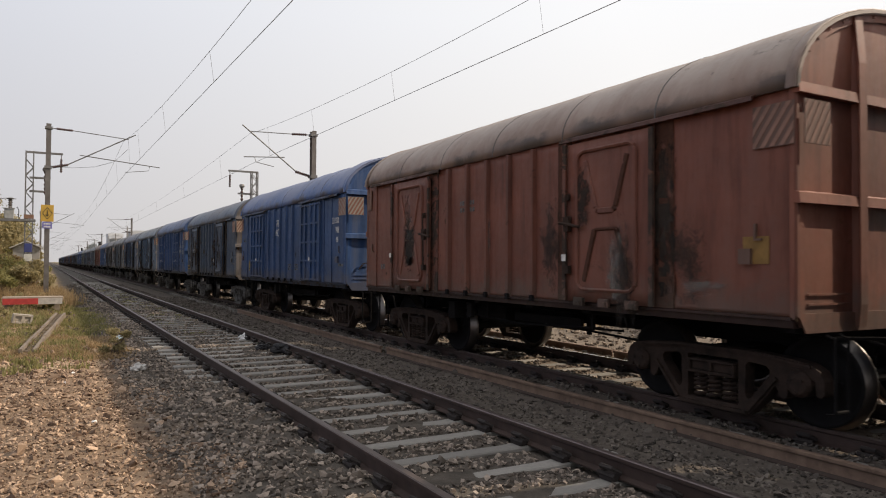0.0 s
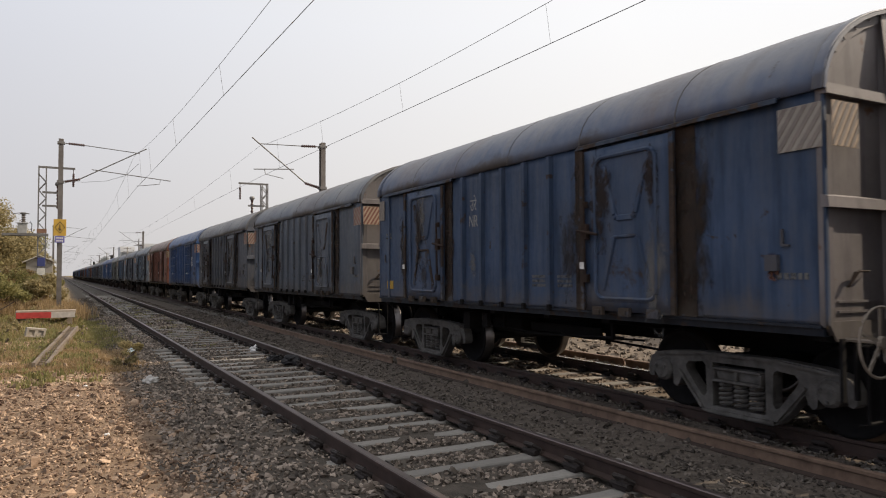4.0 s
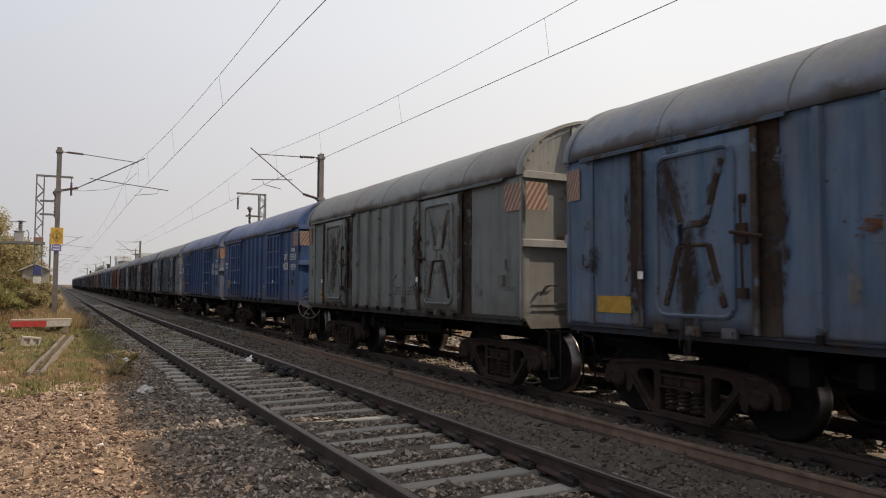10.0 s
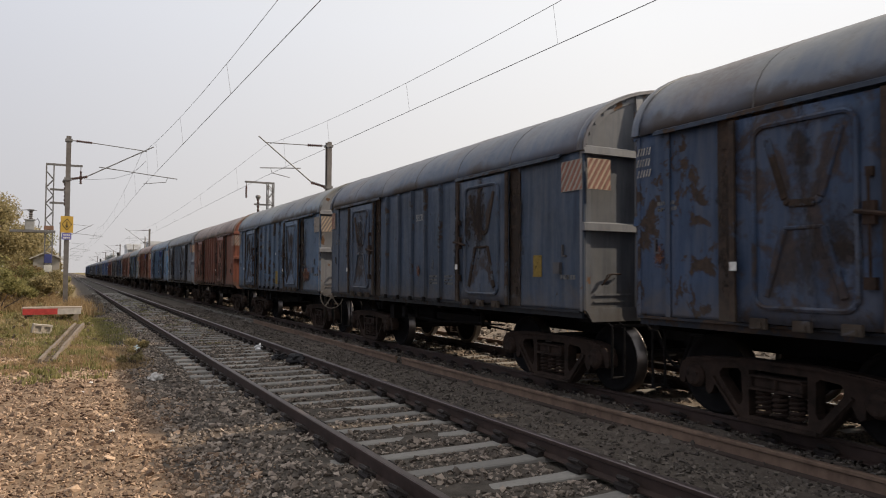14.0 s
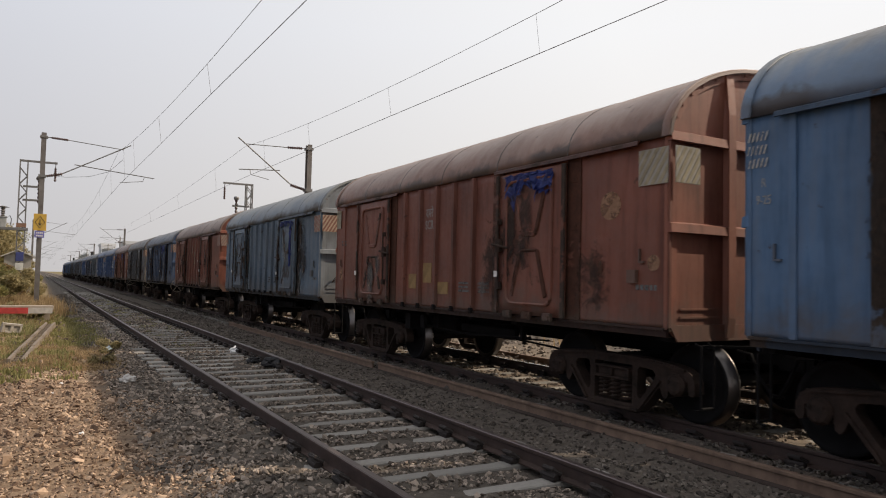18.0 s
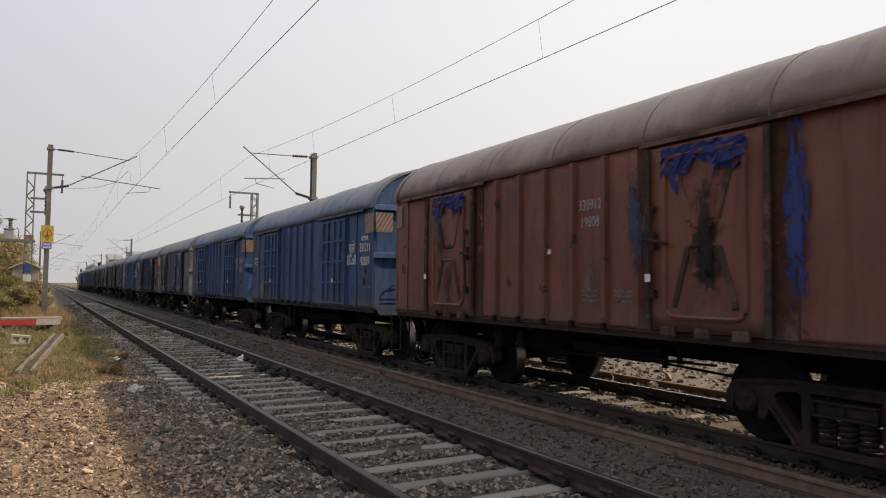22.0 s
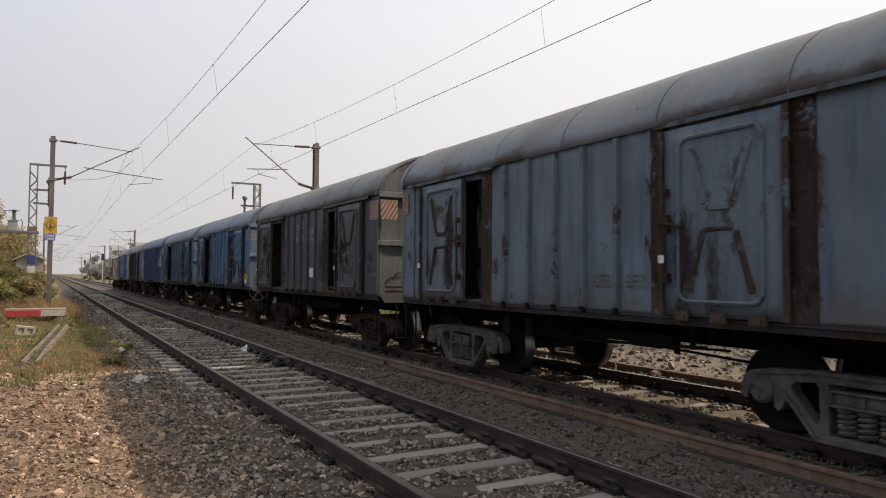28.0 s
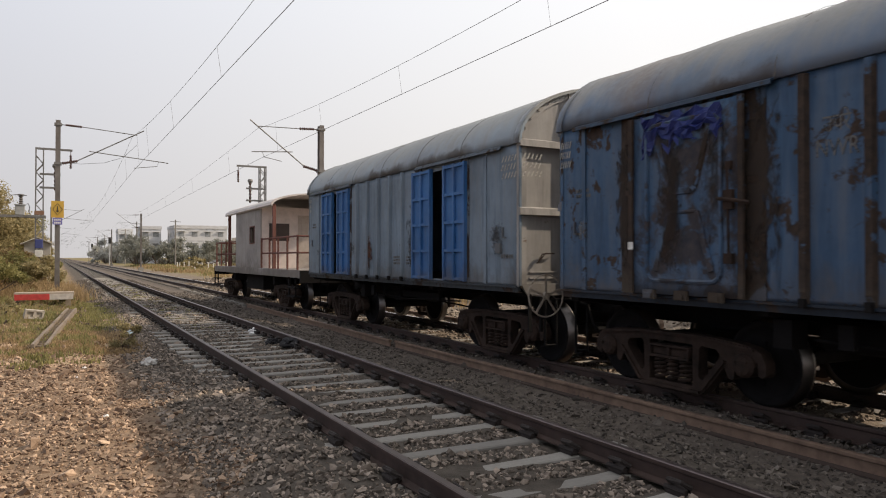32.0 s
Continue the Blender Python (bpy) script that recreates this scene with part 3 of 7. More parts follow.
stones("train_track_ballast", "ballast under the goods train", 3000, 6.85, 7.2, 3.0, 45, 0.033, shoulder_mat, lambda x, y: (np.abs(x - RAIL_C) > 0.09) & (np.abs(x - RAIL_D) > 0.09) & off_sleepers(x, y))
stones("dirt_stones", "sunlit tan stones and clods on the dirt verge", 46000, -4.6, 1.5, 3.2, 22, 0.022, dirt_stone_mat, lambda x, y: x + 0.4 * np.sin(y * 1.7) < 1.2, 0.4)
stones("dirt_gravel", "fine gravel on the dirt verge", 14000, -4.0, 1.8, 3.0, 11, 0.012, dirt_stone_mat, lambda x, y: x + 0.4 * np.sin(y * 1.7) < 1.3, 0.3)
stones("large_clods", "larger broken clods on the dirt verge", 1500, -3.9, 1.25, 3.3, 16, 0.04, dirt_stone_mat, None, 0.35)
stones("rubble_bank", "pale sunlit rubble beyond the far track", 11000, 9.4, 17.0, 3, 60, 0.05, rubble_mat, None, 0.35, 1.4)

# ---- overhead line ----
def ibeam(bm, h, z0, w=0.2, d=0.28):
    box(bm, -w / 2, w / 2, -d / 2, -d / 2 + 0.014, z0, h)
    box(bm, -w / 2, w / 2, d / 2 - 0.014, d / 2, z0, h)
    box(bm, -0.006, 0.006, -d / 2 + 0.014, d / 2 - 0.014, z0, h)


def insulator(bm, p, q, r=0.075, sheds=7):
    p, q = Vector(p), Vector(q)
    pts, rad = [], []
    for k in range(sheds * 2 + 1):
        pts.append(p.lerp(q, k / (sheds * 2)))
        rad.append(r if k % 2 else r * 0.45)
    tube(bm, pts, rad, 10)


def line_mast(x, y, side, top, cw, ms, reach, label, out=1.5, foot=0.05):
    """A mast with its bracket; side +1 reaches towards +x."""
    m = tagged(new("overhead_line_mast"), label, "mast", "overhead line masts")
    m.location = (x, y, 0)
    part("post", mesh_of(lambda bm: ibeam(bm, top, -0.4), "post"), mast_paint, m)
    base = bmesh.new()
    box(base, -0.32, 0.32, -0.32, 0.32, -0.5, 0.0)
    part("footing", base, concrete, m)
    s = side
    low, high = cw + foot, top - 0.18
    tip = (s * (reach + 0.42), 0, ms + 0.36)
    b = bmesh.new()
    tube(b, [(s * 0.75, 0, low + 0.42 * (0.75 / reach) * (ms - cw)), tip], 0.026, 8)
    part("bracket_tube", b, steel_grey, m)
    b = bmesh.new()
    tube(b, [(s * 0.95, 0, high - 0.03), (s * (reach + 0.12), 0, ms + 0.12)], 0.018, 6)
    part("stay_tube", b, steel_grey, m)
    b = bmesh.new()
    tube(b, [(s * 1.25, 0, cw + 0.67 if out > 1 else cw + 0.45), (s * (reach + out), 0, cw + 0.34)], 0.02, 6)
    part("register_arm", b, steel_grey, m)
    b = bmesh.new()
    tube(b, [(s * (reach + out - 0.45), 0, cw + 0.36), (s * (reach + out - 0.5), 0, cw + 0.16), (s * (reach + (0.0 if out > 1 else -0.9)), 0, cw + 0.02)], 0.014, 6)
    part("steady_arm", b, steel_grey, m)
    b = bmesh.new()
    insulator(b, (s * 0.16, 0, low), (s * 0.78, 0, low + 0.42 * (0.75 / reach) * (ms - cw)))
    part("insulator", b, porcelain, m, "ribbed brown porcelain insulator")
    b = bmesh.new()
    insulator(b, (s * 0.3, 0, high), (s * 0.95, 0, high - 0.03), 0.065)
    part("insulator", b, porcelain, m, "ribbed brown porcelain insulator")
    b = bmesh.new()
    tube(b, [(s * 0.1, 0, high), (s * 0.32, 0, high)], 0.02, 6)
    box(b, -0.15, 0.15, -0.17, 0.17, high - 0.05, high + 0.05)
    part("clamp", b, steel_grey, m)
    part("clamp", mesh_of(lambda bm: box(bm, -0.15, 0.15, -0.17, 0.17, low - 0.08, low + 0.04), "clamp"), steel_grey, m)
    return m


CW_Z, MS_LOW = 5.68, 6.36
mast_left = line_mast(-0.03, 36.0, 1, 7.72, 5.75, 7.20, 3.15, "tall grey overhead-line mast with a yellow warning plate")
mast_right = line_mast(9.98, 29.4, -1, 7.30, 5.62, 6.92, 2.62, "overhead-line mast standing beyond the goods train", 0.35, -0.28)
for k, (x, y) in enumerate(((-0.75, 98), (-0.5, 160), (-0.5, 222), (-0.5, 284))):
    copy_thing(mast_left, pose(x, y, 0))
for y in (104, 164, 226, 288):
    copy_thing(mast_right, pose(9.9, y, 0.25))


def sagged(x, swing, supports, high, droppers):
    """Messenger wire, contact wire and droppers from support to support, pulled from side to side."""
    wire = tagged(new("overhead_wire"), "thin dark overhead wires with droppers above the track", "overhead wire", "overhead wires")
    over, under = [], []
    for k, (a, b) in enumerate(zip(supports, supports[1:])):
        side = swing if k % 2 == 0 else -swing
        place = lambda q: (x + side * (1 - 2 * q), a + (b - a) * q)
        rise = lambda q: MS_LOW + (high - MS_LOW) * (2 * q - 1) ** 2
        steps = 22 if a < 100 else 9
        over += [(place(q / steps)[0] - 0.1, place(q / steps)[1], rise(q / steps)) for q in range(steps)]
        under += [(*place(q / 4), CW_Z) for q in range(4)]
        for q in droppers if a < 300 else ():
            d = bmesh.new()
            px_, py_ = place(q)
            tube(d, [(px_, py_, CW_Z), (px_ - 0.1, py_, rise(q))], 0.0035, 4)
            part("dropper", d, wire_dark, wire)
    b = bmesh.new()
    tube(b, over, 0.0055, 5)
    part("messenger_wire", b, wire_dark, wire)
    b = bmesh.new()
    tube(b, under, 0.007, 5)
    part("contact_wire", b, wire_dark, wire)
    return wire


sagged(3.26, -0.15, (-52, -8, 36, 98, 160, 222, 284, 346, 408, 470, 532), 7.20, (0.07, 0.2, 0.38, 0.557, 0.72, 0.87, 0.95))
sagged(7.60, -0.27, (-36.2, -3.4, 29.4, 104, 164, 226, 288, 350, 412, 474, 536), 6.92, (0.08, 0.23, 0.41, 0.592, 0.77, 0.92))
b = bmesh.new()
tube(b, [(-0.9 + 1.0, 41.5, 6.5), (1.0, 40.5, 6.35), (2.0, 39, 6.3), (2.8, 38, 6.5), (3.3, 37, 7.0)], 0.009, 5)
jl = tagged(new("jumper_wire"), "slack jumper wire between the lattice mast and the overhead line", "wire")
part("wire", b, wire_dark, jl)

# warning plates on the near mast
sign_yellow = plain("sign_yellow", (0.50, 0.31, 0.05), 0.55, 0, 0.12, 5, 0.05)
sign_black = plain("sign_black", (0.02, 0.02, 0.02), 0.6, 0, 0.2, 9, 0)
sign_blue = plain("sign_blue", (0.15, 0.14, 0.36), 0.5, 0, 0.2, 9, 0)
sg = tagged(new("warning_sign"), "yellow square plate with a black diamond and arrow", "sign")
sg.location = (-0.03, 35.80, 3.72)
part("plate", mesh_of(lambda bm: box(bm, -0.25, 0.25, -0.006, 0.006, -0.37, 0.37), "plate", 0.003), sign_yellow, sg)


def diamond(bm):
    p = [(0, 0.26), (0.19, 0), (0, -0.26), (-0.19, 0)]
    for (a, c), (d, e) in zip(p, p[1:] + p[:1]):
        bar(bm, (a, -0.010, c), (d, -0.010, e), 0.022, 0.006, (0, 1, 0))


def arrow(bm):
    bar(bm, (0, -0.010, 0.13), (0, -0.010, -0.13), 0.035, 0.006, (0, 1, 0))
    bar(bm, (-0.06, -0.010, -0.05), (0, -0.010, -0.14), 0.03, 0.006, (0, 1, 0))
    bar(bm, (0.06, -0.010, -0.05), (0, -0.010, -0.14), 0.03, 0.006, (0, 1, 0))


part("diamond", mesh_of(diamond, "diamond"), sign_black, sg)
part("arrow", mesh_of(arrow, "arrow"), sign_black, sg)
kp = tagged(new("distance_plate"), "small blue plate with white writing under the warning plate", "sign")
kp.location = (-0.03, 35.80, 3.19)
part("plate", mesh_of(lambda bm: box(bm, -0.19, 0.19, -0.006, 0.006, -0.15, 0.15), "plate", 0.003), sign_blue, kp)
for z in (0.06, -0.07):
    part("writing", mesh_of(lambda bm: [box(bm, x, x + 0.05, -0.012, -0.006, z - 0.035, z + 0.035) for x in (-0.13, -0.06, 0.01, 0.08)], "writing"), white_paint, kp)


# ---- lattice masts with their fittings ----
def lattice(bm, w, h, z0=0.0, step=0.42):
    for x in (-w / 2, w / 2):
        for y in (-w / 2, w / 2):
            box(bm, x - 0.028, x + 0.028, y - 0.028, y + 0.028, z0, h)
    k, z = 0, z0
    while z + step <= h:
        for y in (-w / 2, w / 2):
            a, c = (-w / 2, w / 2) if k % 2 else (w / 2, -w / 2)
            bar(bm, (a, y, z), (c, y, z + step), 0.04, 0.012, (0, 1, 0))
        for x in (-w / 2, w / 2):
            a, c = (-w / 2, w / 2) if k % 2 else (w / 2, -w / 2)
            bar(bm, (x, a, z), (x, c, z + step), 0.04, 0.012, (1, 0, 0))
        z += step
        k += 1


def switch_mast(x, y, top, side, label, full=True):
    m = tagged(new("lattice_mast"), label, "lattice mast", "lattice masts")
    m.location = (x, y, 0)
    part("lattice", mesh_of(lambda bm: lattice(bm, 0.34, top, -0.3), "lattice"), steel_grey, m)
    s = side
    part("top_arm", mesh_of(lambda bm: box(bm, min(-0.2, s * 1.5), max(0.2, s * 1.5), -0.05, 0.05, top - 0.09, top + 0.01), "top_arm"), steel_grey, m)
    b = bmesh.new()
    insulator(b, (s * 1.42, 0, top - 0.3), (s * 1.42, 0, top - 1.0), 0.07)
    tube(b, [(s * 1.42, 0, top - 0.05), (s * 1.42, 0, top - 0.3)], 0.02)
    part("insulator", b, porcelain, m)
    for z in (top - 1.35, top - 2.05):
        part("side_arm", mesh_of(lambda bm: box(bm, min(0, s * 0.95), max(0, s * 0.95), -0.05, 0.05, z - 0.05, z + 0.05), "side_arm"), steel_grey, m)
    b = bmesh.new()
    insulator(b, (s * 0.72, 0, top - 2.2), (s * 0.72, 0, top - 0.95), 0.09, 6)
    part("switch_insulator", b, porcelain, m)
    b = bmesh.new()
    lathe(b, [(0.12, -0.1), (0.16, 0), (0.12, 0.1)], "z", (s * 0.72, 0, top - 0.9), 12)
    part("cap", b, steel_grey, m)
    if full:
        part("platform", mesh_of(lambda bm: [box(bm, -1.75, 0.3, -0.3, -0.22, 3.62, 3.74), box(bm, -1.75, 0.3, 0.22, 0.3, 3.62, 3.74), box(bm, -1.75, -0.2, -0.22, 0.22, 3.68, 3.72)], "platform"), steel_grey, m)
        part("clamp", mesh_of(lambda bm: box(bm, -0.22, 0.22, -0.22, 0.22, 3.78, 3.98), "clamp"), plain("clamp_ochre", (0.2, 0.11, 0.07)), m)
        part("cabinet", mesh_of(lambda bm: box(bm, -0.18, 0.18, -0.36, -0.2, 1.6, 1.95), "cabinet", 0.01), plain("white_box", (0.55, 0.54, 0.50)), m)
        part("blue_box", mesh_of(lambda bm: box(bm, -0.17, 0.17, -0.34, -0.2, 2.05, 2.5), "blue_box", 0.01), plain("navy_box", (0.04, 0.05, 0.16)), m)
    return m


switch_mast(-0.86, 42.0, 7.25, 1, "grey lattice mast carrying switches and a transformer shelf")
switch_mast(10.65, 42.0, 7.0, -1, "grey lattice mast behind the goods train", False)
tr = tagged(new("transformer"), "small grey transformer box with a ribbed bushing on the mast's shelf", "transformer")
tr.location = (-1.72, 42.0, 3.74)
part("tank", mesh_of(lambda bm: box(bm, -0.21, 0.21, -0.2, 0.2, 0.0, 0.5), "tank", 0.02), plain("tank_grey", (0.27, 0.27, 0.26)), tr)
part("tank_lid", mesh_of(lambda bm: box(bm, -0.25, 0.25, -0.23, 0.23, 0.5, 0.55), "tank_lid", 0.01), plain("tank_grey", (0.27, 0.27, 0.26)), tr)
b = bmesh.new()
insulator(b, (0.04, 0, 0.55), (0.04, 0, 1.0), 0.12, 4)
part("bushing", b, plain("bushing_grey", (0.13, 0.115, 0.105), 0.4), tr)
b = bmesh.new()
lathe(b, [(0.16, 0), (0.18, 0.04), (0.1, 0.08)], "z", (0.04, 0, 1.0), 12)
tube(b, [(-0.42, 0, 1.0), (-0.1, 0, 1.05), (0.3, 0, 1.02)], 0.018)
part("terminal", b, steel_grey, tr)
b = bmesh.new()
tube(b, [(0.3, 0, 0.55), (0.34, 0, 0.62), (0.42, 0, 0.45), (0.4, 0, 0.1)], 0.02, 5)
part("lead_wire", b, wire_dark, tr)
gable = tagged(new("gabled_hut"), "small white lineside hut with a pale gabled roof behind the bushes", "hut")
gable.location = (-1.34, 60, 0)
part("wall", mesh_of(lambda bm: (box(bm, -0.85, 0.85, 0, 2.2, -0.3, 2.62), extrude_profile(bm, [(-0.85, 2.62), (0.85, 2.62), (0, 3.0)], 0.0, 2.2)), "wall"), plain("house_white", (0.27, 0.25, 0.225), 0.9, 0, 0.15, 1.5, 0.1), gable)
for q in (-1, 1):
    part("roof", mesh_of(lambda bm: bar(bm, (q * 1.08, 1.1, 2.56), (0, 1.1, 3.08), 2.7, 0.06), "roof"), plain("house_roof", (0.45, 0.42, 0.38), 0.8, 0, 0.2, 2, 0.1), gable)
part("door", mesh_of(lambda bm: box(bm, -0.35, 0.35, -0.04, 0.02, 0.0, 1.95), "door"), plain("hut_door", (0.22, 0.2, 0.18), 0.6), gable)

# ---- beside the line: culvert slab, cable channel, litter ----
slab = tagged(new("culvert_slab"), "concrete culvert slab, one end painted red, over a dark gap", "slab")
slab.location = (0, 27.5, 0)
part("slab", mesh_of(lambda bm: box(bm, -1.28, 0.5, -0.2, 0.35, 0.27, 0.40), "slab", 0.012), plain("slab_top", (0.29, 0.24, 0.19), 0.9, 0, 0.3, 8, 0.3), slab)
part("face_red", mesh_of(lambda bm: box(bm, -1.26, -0.24, -0.22, -0.2, 0.15, 0.345), "face"), plain("slab_red", (0.42, 0.045, 0.04), 0.7, 0, 0.35, 6, 0.2), slab)
part("face_white", mesh_of(lambda bm: box(bm, -0.24, 0.47, -0.22, -0.2, 0.15, 0.345), "face"), plain("slab_white", (0.42, 0.38, 0.34), 0.8, 0, 0.35, 6, 0.2), slab)
part("pier", mesh_of(lambda bm: (box(bm, -1.28, -1.0, 0.0, 0.35, -0.4, 0.27), box(bm, 0.12, 0.4, 0.1, 0.35, -0.4, 0.27)), "pier"), plain("slab_top", (0.29, 0.24, 0.19)), slab)
channel = tagged(new("cable_channel"), "sunken concrete cable channel with two raised kerbs", "channel")
for dx, name in ((-0.11, "kerb"), (0.11, "kerb")):
    b = bmesh.new()
    pts = [(-0.3, 15.3), (-0.14, 17.6), (0.03, 19.8), (0.2, 22.0), (0.38, 24.4)]
    for (x0, y0), (x1, y1) in zip(pts, pts[1:]):
        bar(b, (x0 + dx, y0, -0.17 + 0.012 * (y0 - 14) + random.uniform(-0.02, 0.02)), (x1 + dx, y1, -0.17 + 0.012 * (y1 - 14) + random.uniform(-0.02, 0.02)), 0.06, 0.17)
    part(name, b, plain("channel_concrete", (0.175, 0.14, 0.108), 0.95, 0, 0.5, 9, 0.8), channel)
for k in range(26):
    q = k / 25
    y = 15.5 + 8.7 * q
    part("cross_rib", mesh_of(lambda bm: box(bm, -0.08, 0.08, -0.04, 0.04, -0.06, 0.03), "cross_rib"), plain("channel_concrete", (0.175, 0.14, 0.108)), channel).location = (-0.28 + 0.65 * q, y, -0.15 + 0.012 * (y - 14))
stone_plate = tagged(new("hollow_block"), "weathered hollow concrete block leaning in the grass", "block")
stone_plate.matrix_world = pose(-0.55, 21.6, 0.07, 12, 8, 24)
def hollow_block(bm):
    for a, b in ((-0.24, -0.19), (-0.035, 0.035), (0.19, 0.24)):
        box(bm, a, b, -0.05, 0.05, -0.12, 0.12)
    for a, b in ((-0.19, -0.035), (0.035, 0.19)):
        box(bm, a, b, -0.05, 0.05, 0.075, 0.12)
        box(bm, a, b, -0.05, 0.05, -0.12, -0.075)
        box(bm, a, b, -0.015, 0.05, -0.075, 0.075)


part("block", mesh_of(hollow_block, "block"), plain("marker_white", (0.33, 0.295, 0.25), 0.9, 0, 0.4, 12, 0.5), stone_plate)


def rag(name, label, x, y, z, size, mat, seed):
    r = random.Random(seed)
    bm = bmesh.new()
    bmesh.ops.create_icosphere(bm, subdivisions=3, radius=1)
    for v in bm.verts:
        k = 0.72 + 0.5 * noise.noise(v.co * 1.7 + Vector((seed, 0, 0))) + 0.22 * noise.noise(v.co * 4.1)
        v.co = Vector((v.co.x * size * k * 1.2, v.co.y * size * k, max(-0.5, v.co.z) * size * k * 0.75))
    me = finish(bm, name)
    me.materials.append(mat)
    ob = tagged(new(name, me), label, "litter")
    ob.location = (x, y, z + size * 0.3)
    return ob


rag("plastic_bag", "crumpled white plastic bag between the rails", 4.02, 16.6, -0.2, 0.14, white_rag, 1)
rag("cloth", "dropped black cloth lying beside the rail", 3.82, 14.2, -0.165, 0.14, black_rag, 2)
rag("cloth", "larger dropped black cloth beside the rail", 3.99, 13.55, -0.16, 0.2, black_rag, 5)
rag("plastic_bag", "pale blue-white plastic scrap on the verge", 1.42, 17.4, -0.17, 0.11, plain("pale_scrap", (0.55, 0.62, 0.62)), 3)
rag("paper_scrap", "torn grey-white scrap on the ballast", 1.33, 12.6, -0.2, 0.12, plain("grey_scrap", (0.45, 0.43, 0.41)), 4)
rag("paper_scrap", "small bright scrap on a rail foot", 2.53, 5.75, -0.16, 0.025, white_rag, 6)
for k in range(14):
    rag("paper_scrap", "small pale scrap on the ground", random.uniform(-2.6, 0.7), random.uniform(6.5, 26), -0.18, random.uniform(0.014, 0.035), white_rag, 20 + k)


# ---- plants ----
leaf_green = leaves("leaf_green", (0.115, 0.115, 0.042), (0.35, 0.312, 0.13))
leaf_dull = leaves("leaf_dusty", (0.175, 0.148, 0.072), (0.43, 0.355, 0.19))
leaf_brown = leaves("leaf_browning", (0.12, 0.085, 0.038), (0.26, 0.175, 0.08))
# far foliage: the haze of distance is painted into these leaf colours
leaf_far = leaves("leaf_far_hazed", (0.20, 0.205, 0.175), (0.27, 0.27, 0.235))
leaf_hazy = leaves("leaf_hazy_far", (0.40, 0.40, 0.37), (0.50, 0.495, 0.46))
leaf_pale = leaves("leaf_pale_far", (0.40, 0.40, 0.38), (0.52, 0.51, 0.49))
grass_green = leaves("grass_green", (0.12, 0.12, 0.045), (0.32, 0.285, 0.12))
grass_dry = leaves("grass_dry", (0.22, 0.15, 0.075), (0.40, 0.29, 0.16))
bark = plain("bark", (0.12, 0.09, 0.07), 0.95, 0, 0.4, 12, 0.6)


def blades(name, label, x, y, tall, material, lean=0.45, width=0.012):
    n = len(x)
    a = rng.uniform(0, 2 * np.pi, n)
    h = tall * rng.uniform(0.5, 1.2, n)
    d = np.stack([np.cos(a), np.sin(a), 0 * a], -1)
    side = np.stack([-np.sin(a), np.cos(a), 0 * a], -1) * (width * (1 + 0.03 * y))[:, None]
    root = np.stack([x, y, height(x, y) - 0.02], -1)
    bend = rng.uniform(0.1, lean, n)[:, None] * h[:, None]
    mid = root + d * bend * 0.35 + np.array([0, 0, 1]) * h[:, None] * 0.6
    tip = root + d * bend + np.array([0, 0, 1]) * h[:, None]
    v = np.stack([root - side, root + side, mid - side * 0.7, mid + side * 0.7, tip], 1).reshape(-1, 3)
    o = (np.arange(n) * 5)[:, None]
    f = np.concatenate([np.array([0, 1, 3]) + o, np.array([0, 3, 2]) + o, np.array([2, 3, 4]) + o])
    return tagged(raw(name, v, f, material), label, "grass", kind="stuff")


def tufted(count, tufts, x0, x1, y0, y1, spread):
    cx, cy = rng.uniform(x0, x1, tufts), rng.uniform(y0, y1, tufts)
    k = rng.integers(tufts, size=count)
    return cx[k] + rng.normal(0, spread, count), cy[k] + rng.normal(0, spread, count)


def cloud(centres, radii, count, size):
    """Leaf quads strewn through overlapping rough balls, thicker near their skins."""
    centres, radii = np.array(centres), np.array(radii)
    w = (radii ** 2).sum(1) if radii.ndim > 1 else radii ** 2
    k = rng.choice(len(centres), count, p=w / w.sum())
    d = rng.normal(size=(count, 3))
    d /= np.linalg.norm(d, axis=1)[:, None]
    r = rng.random(count) ** 0.45
    p = centres[k] + d * (radii[k] if radii.ndim > 1 else radii[k][:, None]) * r[:, None] * rng.uniform(0.75, 1.2, count)[:, None]
    n = rng.normal(size=(count, 3)) + np.array([0, 0, 0.6])
    n /= np.linalg.norm(n, axis=1)[:, None]
    t = np.cross(n, rng.normal(size=(count, 3)))
    t /= np.linalg.norm(t, axis=1)[:, None]
    b2 = np.cross(n, t)
    s = (size * rng.uniform(0.6, 1.4, count))[:, None]
    v = np.stack([p - t * s, p + b2 * s * 0.45, p + t * s, p - b2 * s * 0.45], 1).reshape(-1, 3)
    f = (np.arange(count) * 4)[:, None] + np.arange(4)
    return v, f


